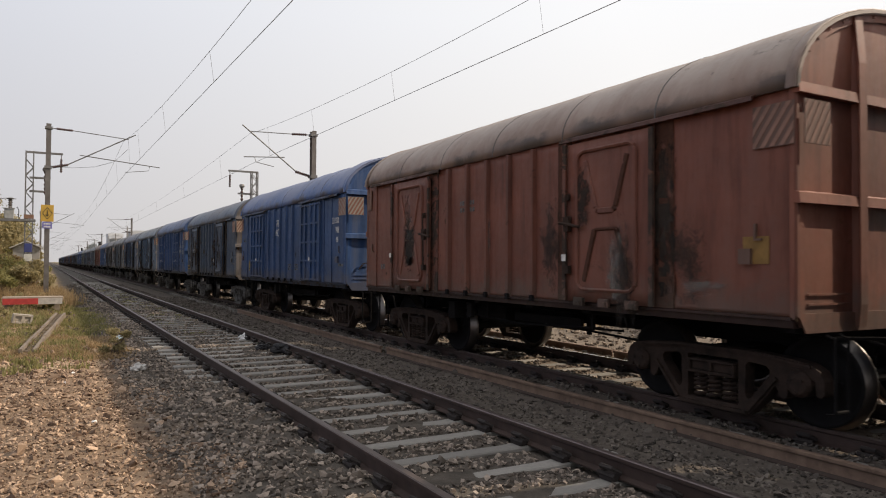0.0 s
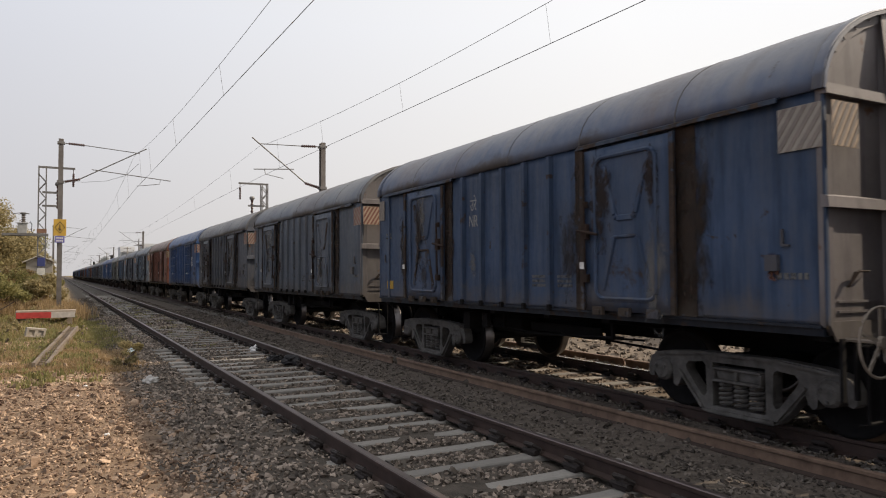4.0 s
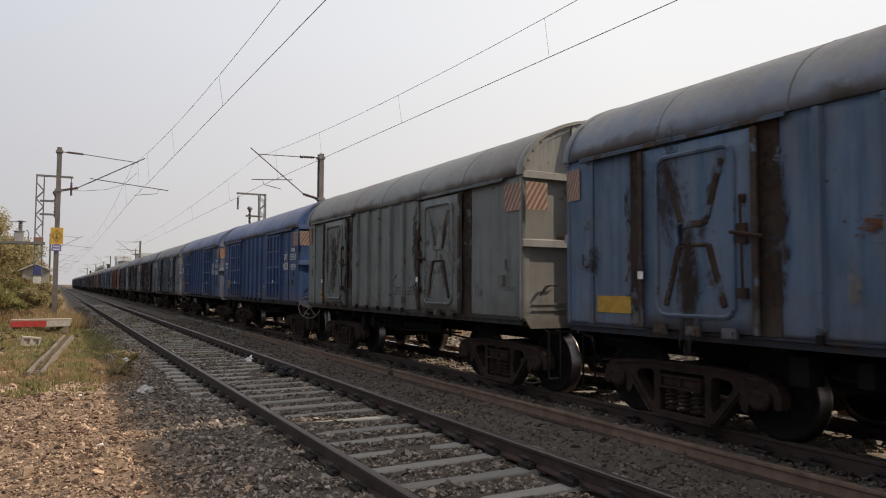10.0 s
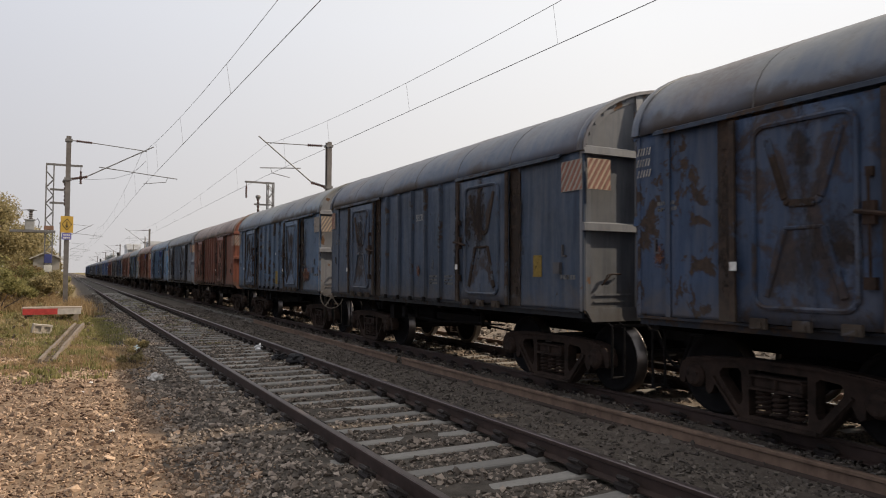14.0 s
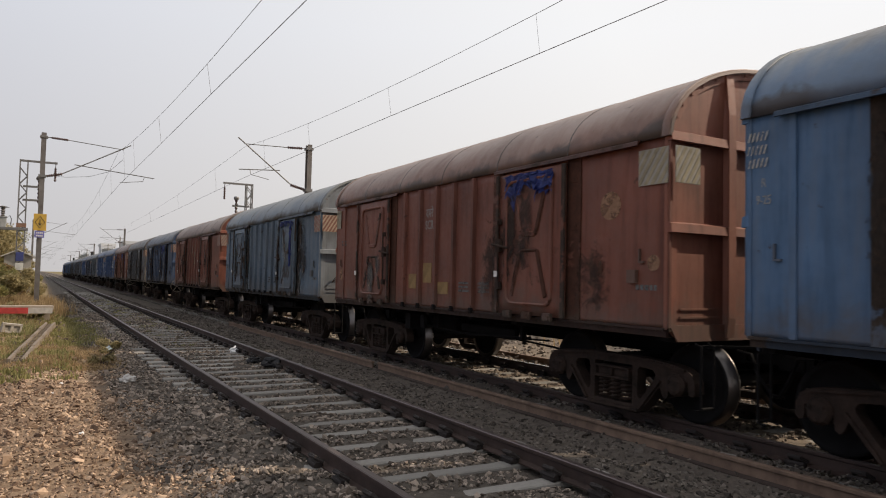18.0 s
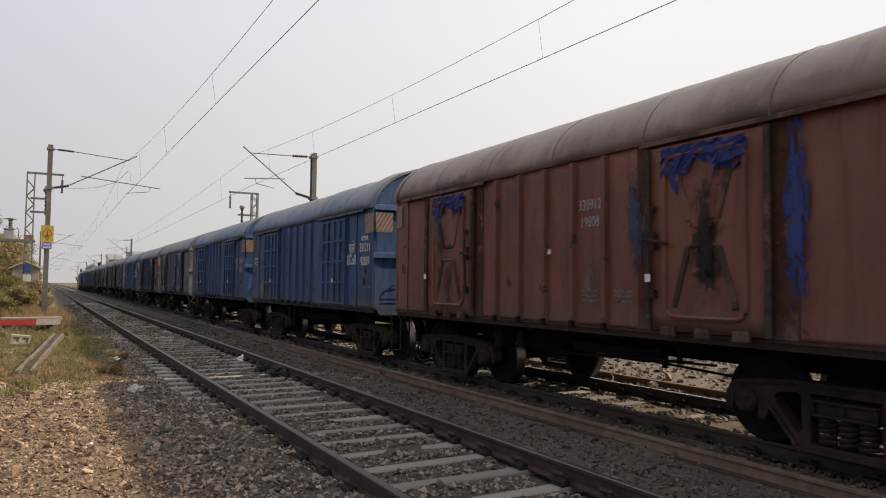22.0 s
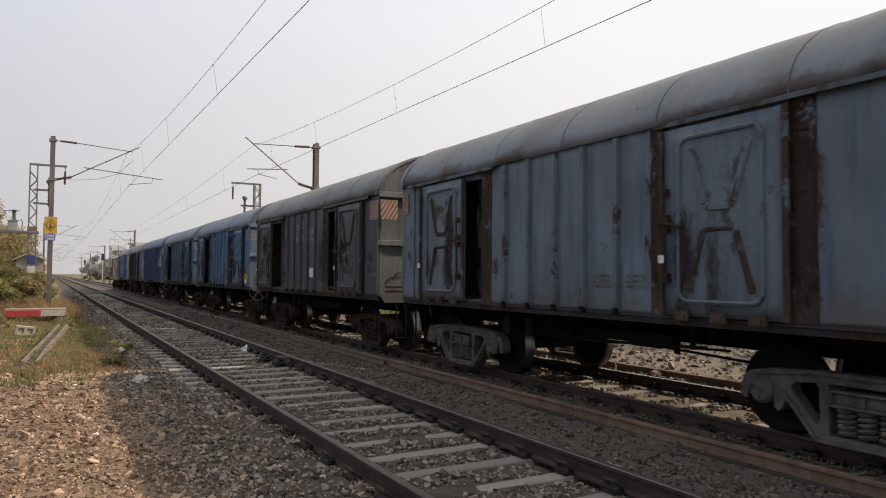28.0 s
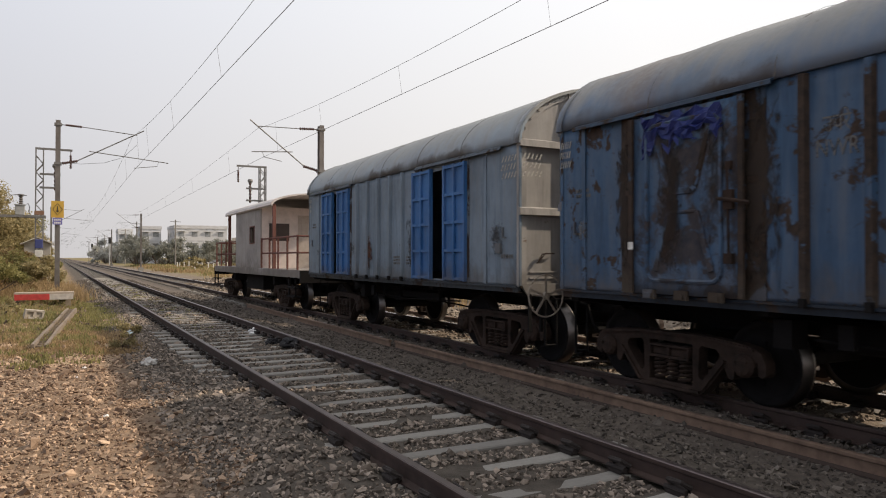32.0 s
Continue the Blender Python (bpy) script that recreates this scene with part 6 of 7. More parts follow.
    for k, d in enumerate((DOOR_1, DOOR_2)):
        mid = at((d[0] + d[1]) / 2 + hung)
        slide = spec.get("open", (0, 0))[k] * (-1 if k == 0 else 1)
        for s in (-1, 1):
            turn = (0, 0, 0 if s < 0 else math.pi)
            far_open = spec.get("through", False) and s > 0
            shift = slide if s < 0 else (slide * 0.42 if far_open else 0)
            if style == "grid":
                for q in (-1, 1):
                    leaf = part("door_leaf", kit("door_leaf", grid_leaf), spec.get("door_mat") or skin, w)
                    leaf.location = (s * SIDE, mid + q * (0.378 + abs(shift) * (0.36 if q < 0 else 0.55)), 0)
                    leaf.rotation_euler = turn
            else:
                door = part("door", kit("door", pressed_door), door_skin, w)
                door.location, door.rotation_euler = (s * (SIDE + 0.035), mid + shift, 0), turn
                if s < 0:
                    part("door_frame", kit("door_frame", door_frame, 0.0), door_skin, door)
                    for q in range(3):
                        part("door_pressing", kit("door_pressing:%d" % q, door_pressing(q), 0.012), (door_skin, rough_skin, scarred)[chance.choice((0, 0, 1, 2))], door)
                    for q in range(3):
                        p = part("stain", kit("stain", stain_plate), (bare_metal, soot, pale_scuff)[chance.choice((0, 1, 1, 2))], door)
                        p.location, p.scale = (-0.066 - 0.002 * q, chance.choice((-0.42, -0.25, 0.0, 0.2, 0.42)) + chance.uniform(-0.08, 0.08), chance.uniform(1.5, 2.8)), (1, chance.uniform(0.6, 1.3), chance.uniform(1.0, 2.4))
                    for q in (-1, 1):
                        part("door_edge", kit("door_edge", door_edge), rough_skin, door).location = (0, q * DW, 0)
                    for q in (-0.45, 0.0, 0.45):
                        part("door_shoe", kit("door_shoe", door_shoe), rough_skin if chance.random() < 0.5 else scarred, door).location = (0, q, 0)
                    part("door_seal", kit("panel:tag", panel(0.08, 0.085)), white_paint, door, "small white paper seal").location = (-0.105, 0.70, chance.uniform(1.7, 1.8))
                    h = part("door_handle", kit("door_handle", door_handle), bogie_dark, door)
                    h.location = (0, 0.66 if k == 0 else -0.62, 0)
    if style == "grid":
        for k, d in (() if spec.get("open") else enumerate((DOOR_1, DOOR_2))):
            mid = at((d[0] + d[1]) / 2 + hung)
            tag = part("door_seal", kit("panel:tag", panel(0.08, 0.085)), white_paint, w)
            tag.location, tag.rotation_euler = (-SIDE - 0.08, mid, 1.74), (chance.uniform(-0.7, 0.7), 0, 0)
        if index >= 0 and not spec.get("no_disc"):
            u, z, r = spec.get("disc", (BODY - 1.35, 1.54, 0.21))
            part("yellow_disc", kit("yellow_disc:%.2f" % r, disc(r)), dull_yellow, w).location = (-SIDE - 0.024, at(u), z)
    # plates and small fittings
    stripe = spec.get("stripe", cream_patch) if spec.get("bare") else spec.get("stripe", red_patch)
    for u, sc in ((0.225, 1.0), (BODY - 0.16, 0.55)):
        if spec.get("hatch"):
            pl = part("reflector_hatching", kit("reflector_hatch", hatching), letter_cream, w, "slanting dashes stencilled in worn cream paint")
        else:
            pl = part("reflector", kit("reflector", plate_square), skin if spec.get("bare") else cream_patch, w)
            part("reflector_stripes", kit("reflector_stripes", stripes), stripe, pl)
        pl.location, pl.scale = (-SIDE - (0.008 if spec.get("hatch") else 0.014), at(u), 2.93), (1, sc, 1)
    ep = part("reflector_hatching", kit("reflector_hatch", hatching), letter_cream, w) if spec.get("hatch") else part("end_reflector", kit("reflector", plate_square), end if spec.get("bare") else cream_patch if "end_color" not in spec else plain("reflector_tan", (0.42, 0.32, 0.23)), w)
    ep.location, ep.rotation_euler = (-SIDE + 0.20, -HALF - 0.062, 2.93), (0, 0, math.pi / 2)
    ep.scale = (1, 0.88, 1)
    if not spec.get("hatch"):
        part("reflector_stripes", kit("reflector_stripes", stripes), stripe, ep)
    part("label_box", kit("label_box", small_box), skin, w).location = (-SIDE, at(0.52), 1.72)
    for u, z in ((0.42, 1.95), (BODY - 0.32, 1.95)):
        part("tie_hook", kit("tie_hook", small_clip), skin, w).location = (-SIDE, at(u), z)
    for u, z, t, size, m in spec.get("text", ()):
        part("lettering", lettering(t, size), letter_white if m is white_paint else letter_faded if m is faded_white else m, w).location = (-SIDE - (0.0245 if u < 1.8 else 0.004), at(u), z)
    for u, z, rows, width, hgt in spec.get("bars", ((0.33, 1.55, 1, 0.3, 0.06),) + (() if any("TARE" in q[2] for q in spec.get("text", ())) else ((4.195, 1.5, 3, 0.30, 0.038), (3.62, 1.5, 3, 0.30, 0.038))) + (() if any(q[0] > 9 for q in spec.get("text", ())) else ((9.28, 2.36, 2, 0.24, 0.042),))):
        part("small_writing", kit("bars:%d:%.2f:%.2f" % (rows, width, hgt), bars(rows, width, hgt)), faint_white, w).location = (-SIDE - 0.003, at(u), z)
    for u, z, wd, ht, m in spec.get("panels", ()):
        part("paint_panel", kit("panel:%.2f:%.2f" % (wd, ht), panel(wd, ht)), m, w).location = (-SIDE - 0.0035, at(u), z)
        if m is yellow_paint and 0.34 < wd < 0.45 and ht < 0.22:
            part("small_writing", kit("bars:1:%.2f:0.06" % (wd - 0.08), bars(1, wd - 0.08, 0.06)), under_dark, w).location = (-SIDE - 0.009, at(u), z - 0.048)
    for u, z, r in spec.get("rings", ()):
        part("painted_ring", kit("painted_ring:%.2f" % r, ring_shape(r)), ring_paint, w, "faded white painted ring").location = (-SIDE - 0.004, at(u), z)
        part("small_writing", kit("bars:2:%.2f:0.05" % (r * 0.9), bars(2, r * 0.9, 0.05)), ring_paint, w).location = (-SIDE - 0.004, at(u), z - 0.04)
    for u, z, wd, ht, m in spec.get("patches", ()):
        p = part("stain", kit("stain", stain_plate), m, w)
        low, high = max(1.18, z - ht / 1.5), min(3.2, z + ht / 1.5)
        p.location, p.scale = (-SIDE - 0.026 - 0.0006 * (u % 7), at(u), (low + high) / 2), (1, wd / 0.27, (high - low) / 0.64)
    for q in range(spec.get("grime", 2)):
        p = part("stain", kit("stain", stain_plate), (soot, pale_scuff, rust_scab, pale_scuff)[chance.randrange(4)], w)
        wd = chance.uniform(0.25, 0.75)
        p.location, p.scale = (-SIDE - 0.0245 - 0.0004 * q, at(chance.choice((chance.uniform(0.4, 1.4), chance.choice(BAYS), chance.choice(BAYS), chance.uniform(8.5, 9.5)))), chance.uniform(1.5, 1.95)), (1, wd, min(1.0, wd * chance.uniform(0.5, 1.6)))
    if spec.get("sheet"):
        for q, k in enumerate(spec["sheet"]):
            d = (DOOR_1, DOOR_2)[k]
            sh = part("torn_sheet", kit("torn_sheet:%d" % (index % 5), sheet(index % 5)), tarp_blue, w, "torn blue plastic sheet over the door")
            sh.location, sh.scale = (-SIDE + 0.01, at((d[0] + d[1]) / 2), 3.12), (1, 0.72, 0.3 if index in (16, 24, 37) else 0.8)
            if index == 24:
                sh = part("torn_sheet", kit("torn_sheet:2", sheet(2)), tarp_blue, w, "strip of torn blue sheet down the door's edge")
                sh.location, sh.rotation_euler, sh.scale = (-SIDE + 0.01, at(d[0] + 0.28), 2.45), (math.pi / 2, 0, 0), (1, 0.75, 0.3)
    # below
    for s in (-1, 1):
        part("solebar", kit("solebar:%d" % s, solebar(s)), sole, w)
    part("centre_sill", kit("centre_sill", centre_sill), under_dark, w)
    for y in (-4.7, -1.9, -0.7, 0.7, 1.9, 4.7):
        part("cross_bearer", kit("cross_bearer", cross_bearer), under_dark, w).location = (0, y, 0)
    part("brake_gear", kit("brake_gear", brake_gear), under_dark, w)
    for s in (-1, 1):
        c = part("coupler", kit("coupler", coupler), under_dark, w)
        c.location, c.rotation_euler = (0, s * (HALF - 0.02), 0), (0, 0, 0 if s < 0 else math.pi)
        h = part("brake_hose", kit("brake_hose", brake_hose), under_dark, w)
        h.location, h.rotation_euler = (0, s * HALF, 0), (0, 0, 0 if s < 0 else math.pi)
        if s > 0:
            h.scale = (-1, 1, 1)
    if spec.get("wheel"):
        part("hand_brake_wheel", kit("hand_brake_wheel", hand_wheel), wheel_ring, w).location = (0, -HALF, 0)
        part("wheel_bracket", kit("wheel_bracket", wheel_bracket), under_dark, w).location = (0, -HALF, 0)
    settle = spec.get("settle", -0.058 if index < 34 else -0.005)
    for ob in w.children:
        ob.location.z += settle
    mat = bogie_grey if spec.get("grey_bogie") else bogie_dark
    for y in (-3.57, 3.38):
        bogie(w, y, mat)
    return w



def bay(u):
    return min(BAYS, key=lambda b: abs(b - u))


def zone(hindi, latin, u=4.2, z=2.45, size=0.25, m=None):
    """The owning railway's letters; a | sets the rest in the next bay."""
    i, out = BAYS.index(bay(u)), []
    for k, text in enumerate((hindi, latin)):
        for j, piece in enumerate(text.split("|")):
            if piece:
                out.append((BAYS[max(0, i - j)] if j == 0 else BAYS[max(0, i - j)] + 0.12, z + 0.28 - k * size * 1.05, piece, size * 1.1, m or faded_white))
    return tuple(out)


def numbers(a, b, u=0.62, z=2.55, size=0.21, m=None):
    if u > 3.2:
        u, size, z = bay(u), 0.19, z + 0.2
    return ((u, z, a, size, m or white_paint), (u, z - size * 1.12, b, size, m or white_paint))


def fresh(hindi, latin, a="", b="", kind="BCNHL", m=None):
    m = m or white_paint
    out = ((1.15, 2.43, hindi, 0.29, m), (1.15, 2.17, latin, 0.31, m))
    if a and kind:
        out += ((0.42, 2.62, kind, 0.15, m),)
    if a:
        out += numbers(a, b, 0.42, 2.42, 0.255, m)
    return out


WEIGHTS = ((4.195, 1.47, "C.C\nTARE\nAREA", 0.12, faded_white), (3.62, 1.47, "70.64 t\n20.86 t\n33.6 M", 0.12, faded_white))
RETURN = ((9.3, 2.44, "RETURN", 0.11, white_paint), (9.3, 2.30, "10-29", 0.15, white_paint))
YELLOW_PAIR = ((4.9, 1.42, 0.32, 0.2, yellow_paint), (5.35, 1.42, 0.32, 0.2, yellow_paint))
SPECS = {
    0: dict(rubbed=0.15, color="red_brown", bare=True, wear=0.3, roof=(0.225, 0.158, 0.125), panels=((0.42, 1.78, 0.28, 0.26, plain("faded_yellow_paint", (0.20, 0.115, 0.034), 0.8, 0, 0.5, 6, 0.1)),), grime=0, patches=((1.25, 1.72, 0.45, 0.75, soot), (3.5, 1.9, 0.4, 1.0, soot), (1.05, 1.42, 0.5, 0.16, pale_scuff), (5.05, 2.0, 0.12, 0.5, pale_scuff)), stripe=plain("reflector_worn", (0.22, 0.125, 0.095), 0.8, 0, 0.35, 8, 0.1), bars=((5.7, 2.5, 2, 0.4, 0.07), (8.9, 1.5, 1, 0.2, 0.1))),
    1: dict(hung=-0.06, bent=True, color="blue", style="grid", wear=0.12, dust=0.2, text=zone("उमरे", "NCR", 5.36, 2.5, 0.27, white_paint) + ((0.62, 2.62, "331310", 0.2, white_paint), (0.5, 2.4, "948", 0.2, white_paint), (0.5, 2.18, "46", 0.2, white_paint)), roof=(0.05, 0.085, 0.21), stripe=red_patch),
    2: dict(color="ink_blue", wear=0.38, dust=0.3, grey_bogie=True, end_color=END_SUN_TAN, end="tan", stripe=red_patch, text=zone("प|रे", "W|R", 5.945, 2.4, 0.25), panels=((9.3, 1.42, 0.42, 0.2, yellow_paint),), patches=((6.3, 1.75, 0.12, 0.5, rust_scab), (8.75, 1.6, 0.3, 0.8, soot))),
    3: dict(hung=-0.06, color="blue", style="grid", wear=0.2, dust=0.2, text=fresh("उपरे", "NWR", "331110", "97256", m=faded_white), grey_bogie=True, roof=(0.05, 0.08, 0.17)),
    4: dict(color="steel_blue", wear=0.42, dust=0.3, wheel=True, grey_bogie=True, end_color=(0.36, 0.28, 0.2), end="clay", patches=((1.0, 1.5, 0.25, 0.3, rust_scab), (3.5, 1.6, 0.2, 0.5, soot), (5.9, 1.6, 0.3, 0.4, soot)), roof=(0.13, 0.14, 0.145)),
    5: dict(color="deep_blue", patches=((1.35, 2.1, 0.28, 1.7, soot), (3.5, 1.9, 0.3, 1.0, soot)), wear=0.36, dust=0.25, wheel=True, grey_bogie=True, text=zone("उरे", "NR", 5.9), stripe=grey_patch, end_color=END_SUN_TAN, end="tan", panels=((9.2, 1.42, 0.3, 0.16, yellow_paint),), roof=(0.085, 0.095, 0.125)),
    6: dict(color="slate", wear=0.34, grey_bogie=True, end_color=(0.22, 0.17, 0.13), end="dull_tan", roof=(0.10, 0.105, 0.115)),
    7: dict(color="dark_grey", wear=0.34, grey_bogie=True, roof=(0.11, 0.112, 0.115)),
    8: dict(color="blue", style="grid", wear=0.28, dust=0.22, grey_bogie=True, text=fresh("पूतरे", "ECoR"), roof=(0.06, 0.10, 0.20)),
    9: dict(color="brown", wear=0.3, grey_bogie=True, text=zone("द पू म|रे", "SE C|R", 6.5, 2.5, 0.26, ochre_faded), roof=(0.17, 0.11, 0.09), stripe=ochre, patches=((1.35, 1.7, 0.35, 0.8, pale_scuff), (3.5, 1.9, 0.5, 1.2, soot))),
    10: dict(rubbed=1.0, color="faded_blue", patches=((0.9, 1.6, 0.25, 0.2, rust_scab), (1.3, 2.3, 0.3, 1.6, soot), (6.6, 2.2, 0.35, 1.7, soot)), wear=0.45, dust=0.35, grey_bogie=True, panels=((5.36, 2.5, 0.34, 0.34, plain("poster_white", (0.5, 0.5, 0.48), 0.8, 0, 0.5, 7, 0.2)), (5.36, 2.1, 0.2, 0.3, plain("poster_grey", (0.2, 0.2, 0.2))), (5.36, 1.55, 0.3, 0.2, plain("orange_patch", (0.26, 0.15, 0.06)))), roof=(0.13, 0.145, 0.155), end_color=(0.30, 0.28, 0.25), end="pale"),
    11: dict(color="slate_blue", patches=((6.45, 1.6, 0.35, 0.6, soot), (3.55, 1.7, 0.35, 0.2, rust_scab), (7.5, 1.62, 0.25, 0.35, rust_scab)), wear=0.3, dust=0.45, text=zone("द म|रे", "S C|R", 5.94, 2.4, 0.25) + numbers("33093", "65097", 3.7, 2.5, 0.2, faded_white), panels=((4.6, 2.0, 0.18, 0.12, faded_white), (2.2, 1.6, 0.5, 0.14, plain("orange_paint", (0.42, 0.15, 0.06))), (9.0, 1.4, 0.36, 0.16, yellow_paint)), roof=(0.115, 0.12, 0.125)),
    12: dict(color="steel_blue", patches=((5.6, 2.15, 0.5, 0.25, rust_scab), (9.2, 1.95, 0.25, 0.3, soot)), wear=0.34, dust=0.4, wheel=True, text=zone("उरे", "NR", 5.36, 2.4, 0.25, white_paint), panels=((8.85, 1.42, 0.6, 0.2, yellow_paint), (3.62, 2.3, 0.1, 0.12, white_paint)), roof=(0.12, 0.125, 0.13), end_color=(0.27, 0.24, 0.20), end="greyed"),
    13: dict(color="pale_green", wear=0.38, dust=0.4, roof=(0.135, 0.135, 0.13), end_color=(0.34, 0.305, 0.27), end="chalk", panels=((8.6, 1.4, 0.36, 0.16, yellow_paint),)),
    14: dict(color="blue", style="grid", wear=0.1, dust=0.18, wheel=True, disc=(BODY - 0.98, 1.66, 0.16), text=fresh("उमरे", "NCR", "331310", "93719") + RETURN + WEIGHTS, roof=(0.06, 0.09, 0.19)),
    15: dict(bent=True, color="blue", style="grid", wear=0.1, dust=0.18, disc=(BODY - 0.86, 1.66, 0.17), text=fresh("पूतरे", "ECoR", "331211", "89606") + RETURN + WEIGHTS, roof=(0.055, 0.085, 0.18), end_color=(0.30, 0.30, 0.31), end="steel"),
    16: dict(hatch=True, bare=True, stripe=cream_patch, color="teal", patches=((8.75, 2.75, 0.35, 0.1, blue_smear), (7.6, 1.3, 0.7, 0.2, blue_smear), (8.9, 1.75, 0.35, 0.5, rust_scab), (8.6, 1.42, 0.25, 0.25, rust_scab), (5.95, 1.6, 0.22, 0.5, rust_scab), (6.5, 1.5, 0.25, 0.4, scuffed_blue)), wear=0.36, dust=0.4, wheel=True, sheet=(1,), text=zone("SCR", "दमरे", 5.6, 2.4) + ((4.78, 2.86, "BCNHL", 0.11, faded_white),) + numbers("330912", "64722", 4.75, 2.4, 0.19, faded_white) + WEIGHTS, roof=(0.14, 0.135, 0.13), end_color=(0.30, 0.27, 0.23), end="pale"),
    17: dict(hatch=True, color="deep_blue", bare=True, wear=0.72, dust=0.3, text=zone("पूमरे", "ECR", 5.5) + ((4.195, 2.84, "BCNHL", 0.11, faded_white),), panels=YELLOW_PAIR + ((4.2, 1.62, 0.26, 0.17, white_paint),), roof=(0.11, 0.115, 0.12)),
    18: dict(color="ink_blue", wear=0.45, dust=0.3, text=zone("SECR", "", 5.0, 2.4, 0.16), panels=((1.0, 1.75, 0.2, 0.3, dull_yellow),), roof=(0.075, 0.09, 0.12), end_color=(0.24, 0.23, 0.215), end="ash"),
    19: dict(color="steel_blue", text=zone("प म|रे", "W C|R", 5.945, 2.5, 0.26), panels=((4.45, 2.25, 0.1, 0.07, white_paint), (4.2, 1.5, 0.36, 0.4, dull_yellow)), patches=((2.4, 2.7, 0.5, 0.5, blue_smear), (2.9, 2.3, 0.2, 1.2, blue_smear), (7.6, 2.8, 0.5, 0.4, blue_smear), (2.3, 1.5, 0.3, 0.5, rust_scab), (1.1, 1.6, 0.5, 0.35, rust_scab), (1.25, 2.3, 0.35, 1.3, soot), (3.5, 2.2, 0.4, 1.4, soot)), wear=0.55, dust=0.3, wheel=True, roof=(0.15, 0.155, 0.15), end_color=(0.33, 0.27, 0.20), end="sand", stripe=grey_patch),
    20: dict(color="brown", wear=0.3, roof=(0.18, 0.12, 0.10)),
    21: dict(color="grey_blue", wear=0.35, roof=(0.12, 0.125, 0.13)),
    22: dict(hatch=True, color="clear_blue", bars=((0.33, 1.55, 1, 0.3, 0.06),), text=zone("", "NCR", 5.36, 2.75, 0.2) + numbers("331312", "0288", 4.78, 2.6, 0.2, faded_white) + ((BODY - 0.2, 2.6, "R", 0.12, faded_white), (BODY - 0.2, 2.44, "9-25", 0.12, faded_white)), wear=0.36, dust=0.25, sheet=(0,), roof=(0.12, 0.135, 0.145), stripe=grey_patch),
    23: dict(color="red_brown", rings=((0.9, 2.55, 0.17), (0.22, 1.87, 0.09), (9.35, 1.7, 0.12)), patches=((1.2, 1.7, 0.5, 0.8, soot), (3.4, 1.9, 0.4, 1.0, soot)), wear=0.3, sheet=(0,), text=zone("दमरे", "SCR", 5.36, 2.5, 0.2), panels=((5.4, 1.75, 0.3, 0.34, ochre), (4.85, 1.5, 0.34, 0.2, ochre), (5.95, 1.6, 0.28, 0.26, ochre)), roof=(0.215, 0.125, 0.095), stripe=ochre_faded),
    24: dict(rubbed=0.95, color="teal", patches=((1.25, 2.2, 0.5, 1.8, soot), (3.45, 2.2, 0.35, 1.6, soot), (6.6, 2.2, 0.3, 1.6, soot)), wear=0.34, dust=0.35, sheet=(0,), roof=(0.145, 0.155, 0.16), end_color=(0.34, 0.33, 0.31), end="bone"),
    25: dict(bent=True, color="brown", wear=0.28, text=zone("द म|रे", "S C|R", 5.36, 2.5, 0.25, ochre_faded) + zone("दमरे", "SCR", 4.78, 2.1, 0.22, ochre_faded) + ((9.2, 2.12, "R", 0.18, faded_white), (9.2, 1.92, "1-25", 0.16, faded_white)), panels=((4.2, 2.2, 0.12, 0.09, white_paint),), roof=(0.19, 0.13, 0.105)),
    26: dict(color="deep_blue", patches=((1.3, 2.2, 0.3, 1.5, soot), (3.5, 2.2, 0.35, 1.5, soot), (6.5, 2.2, 0.3, 1.5, soot)), wear=0.45, dust=0.28, wheel=True, sheet=(0,), text=zone("द म|रे", "S C|R", 5.945, 2.5, 0.26, white_paint) + ((4.195, 2.92, "BCNHL", 0.11, faded_white),) + numbers("330913", "48553", 4.2, 2.52, 0.2, faded_white), panels=((4.78, 2.3, 0.1, 0.07, white_paint), (8.75, 1.45, 0.62, 0.17, dull_yellow),), roof=(0.11, 0.115, 0.125)),
    27: dict(color="dark_grey", patches=((1.35, 1.6, 0.35, 0.6, rust_scab), (0.85, 1.75, 0.4, 0.25, rust_scab), (3.4, 2.2, 0.35, 1.5, soot), (6.5, 2.2, 0.3, 1.4, soot)), wear=0.42, dust=0.3, wheel=True, text=zone("द म|रे", "S C|R", 5.945, m=faint_white), roof=(0.12, 0.12, 0.115), end_color=(0.30, 0.25, 0.19), end="sand"),
    28: dict(color="red_brown", wear=0.34, sheet=(0, 1), wheel=True, text=numbers("330912", "19808", 4.2, 2.45, 0.2, faded_white), panels=((5.0, 2.1, 0.07, 0.06, white_paint),), patches=((1.42, 2.45, 0.2, 1.6, blue_smear), (3.4, 2.4, 0.2, 0.9, scuffed_blue)), roof=(0.17, 0.115, 0.10)),
    29: dict(hung=-0.2, bent=True, color="blue", style="grid", wear=0.1, dust=0.18, text=fresh("पूतरे", "ECoR", "331211", "92859") + RETURN, roof=(0.10, 0.115, 0.145)),
    30: dict(hung=-0.22, color="blue", style="grid", wear=0.18, dust=0.2, text=fresh("WCR", "पमरे", "331610", "88358", "", faded_white), roof=(0.085, 0.11, 0.165)),
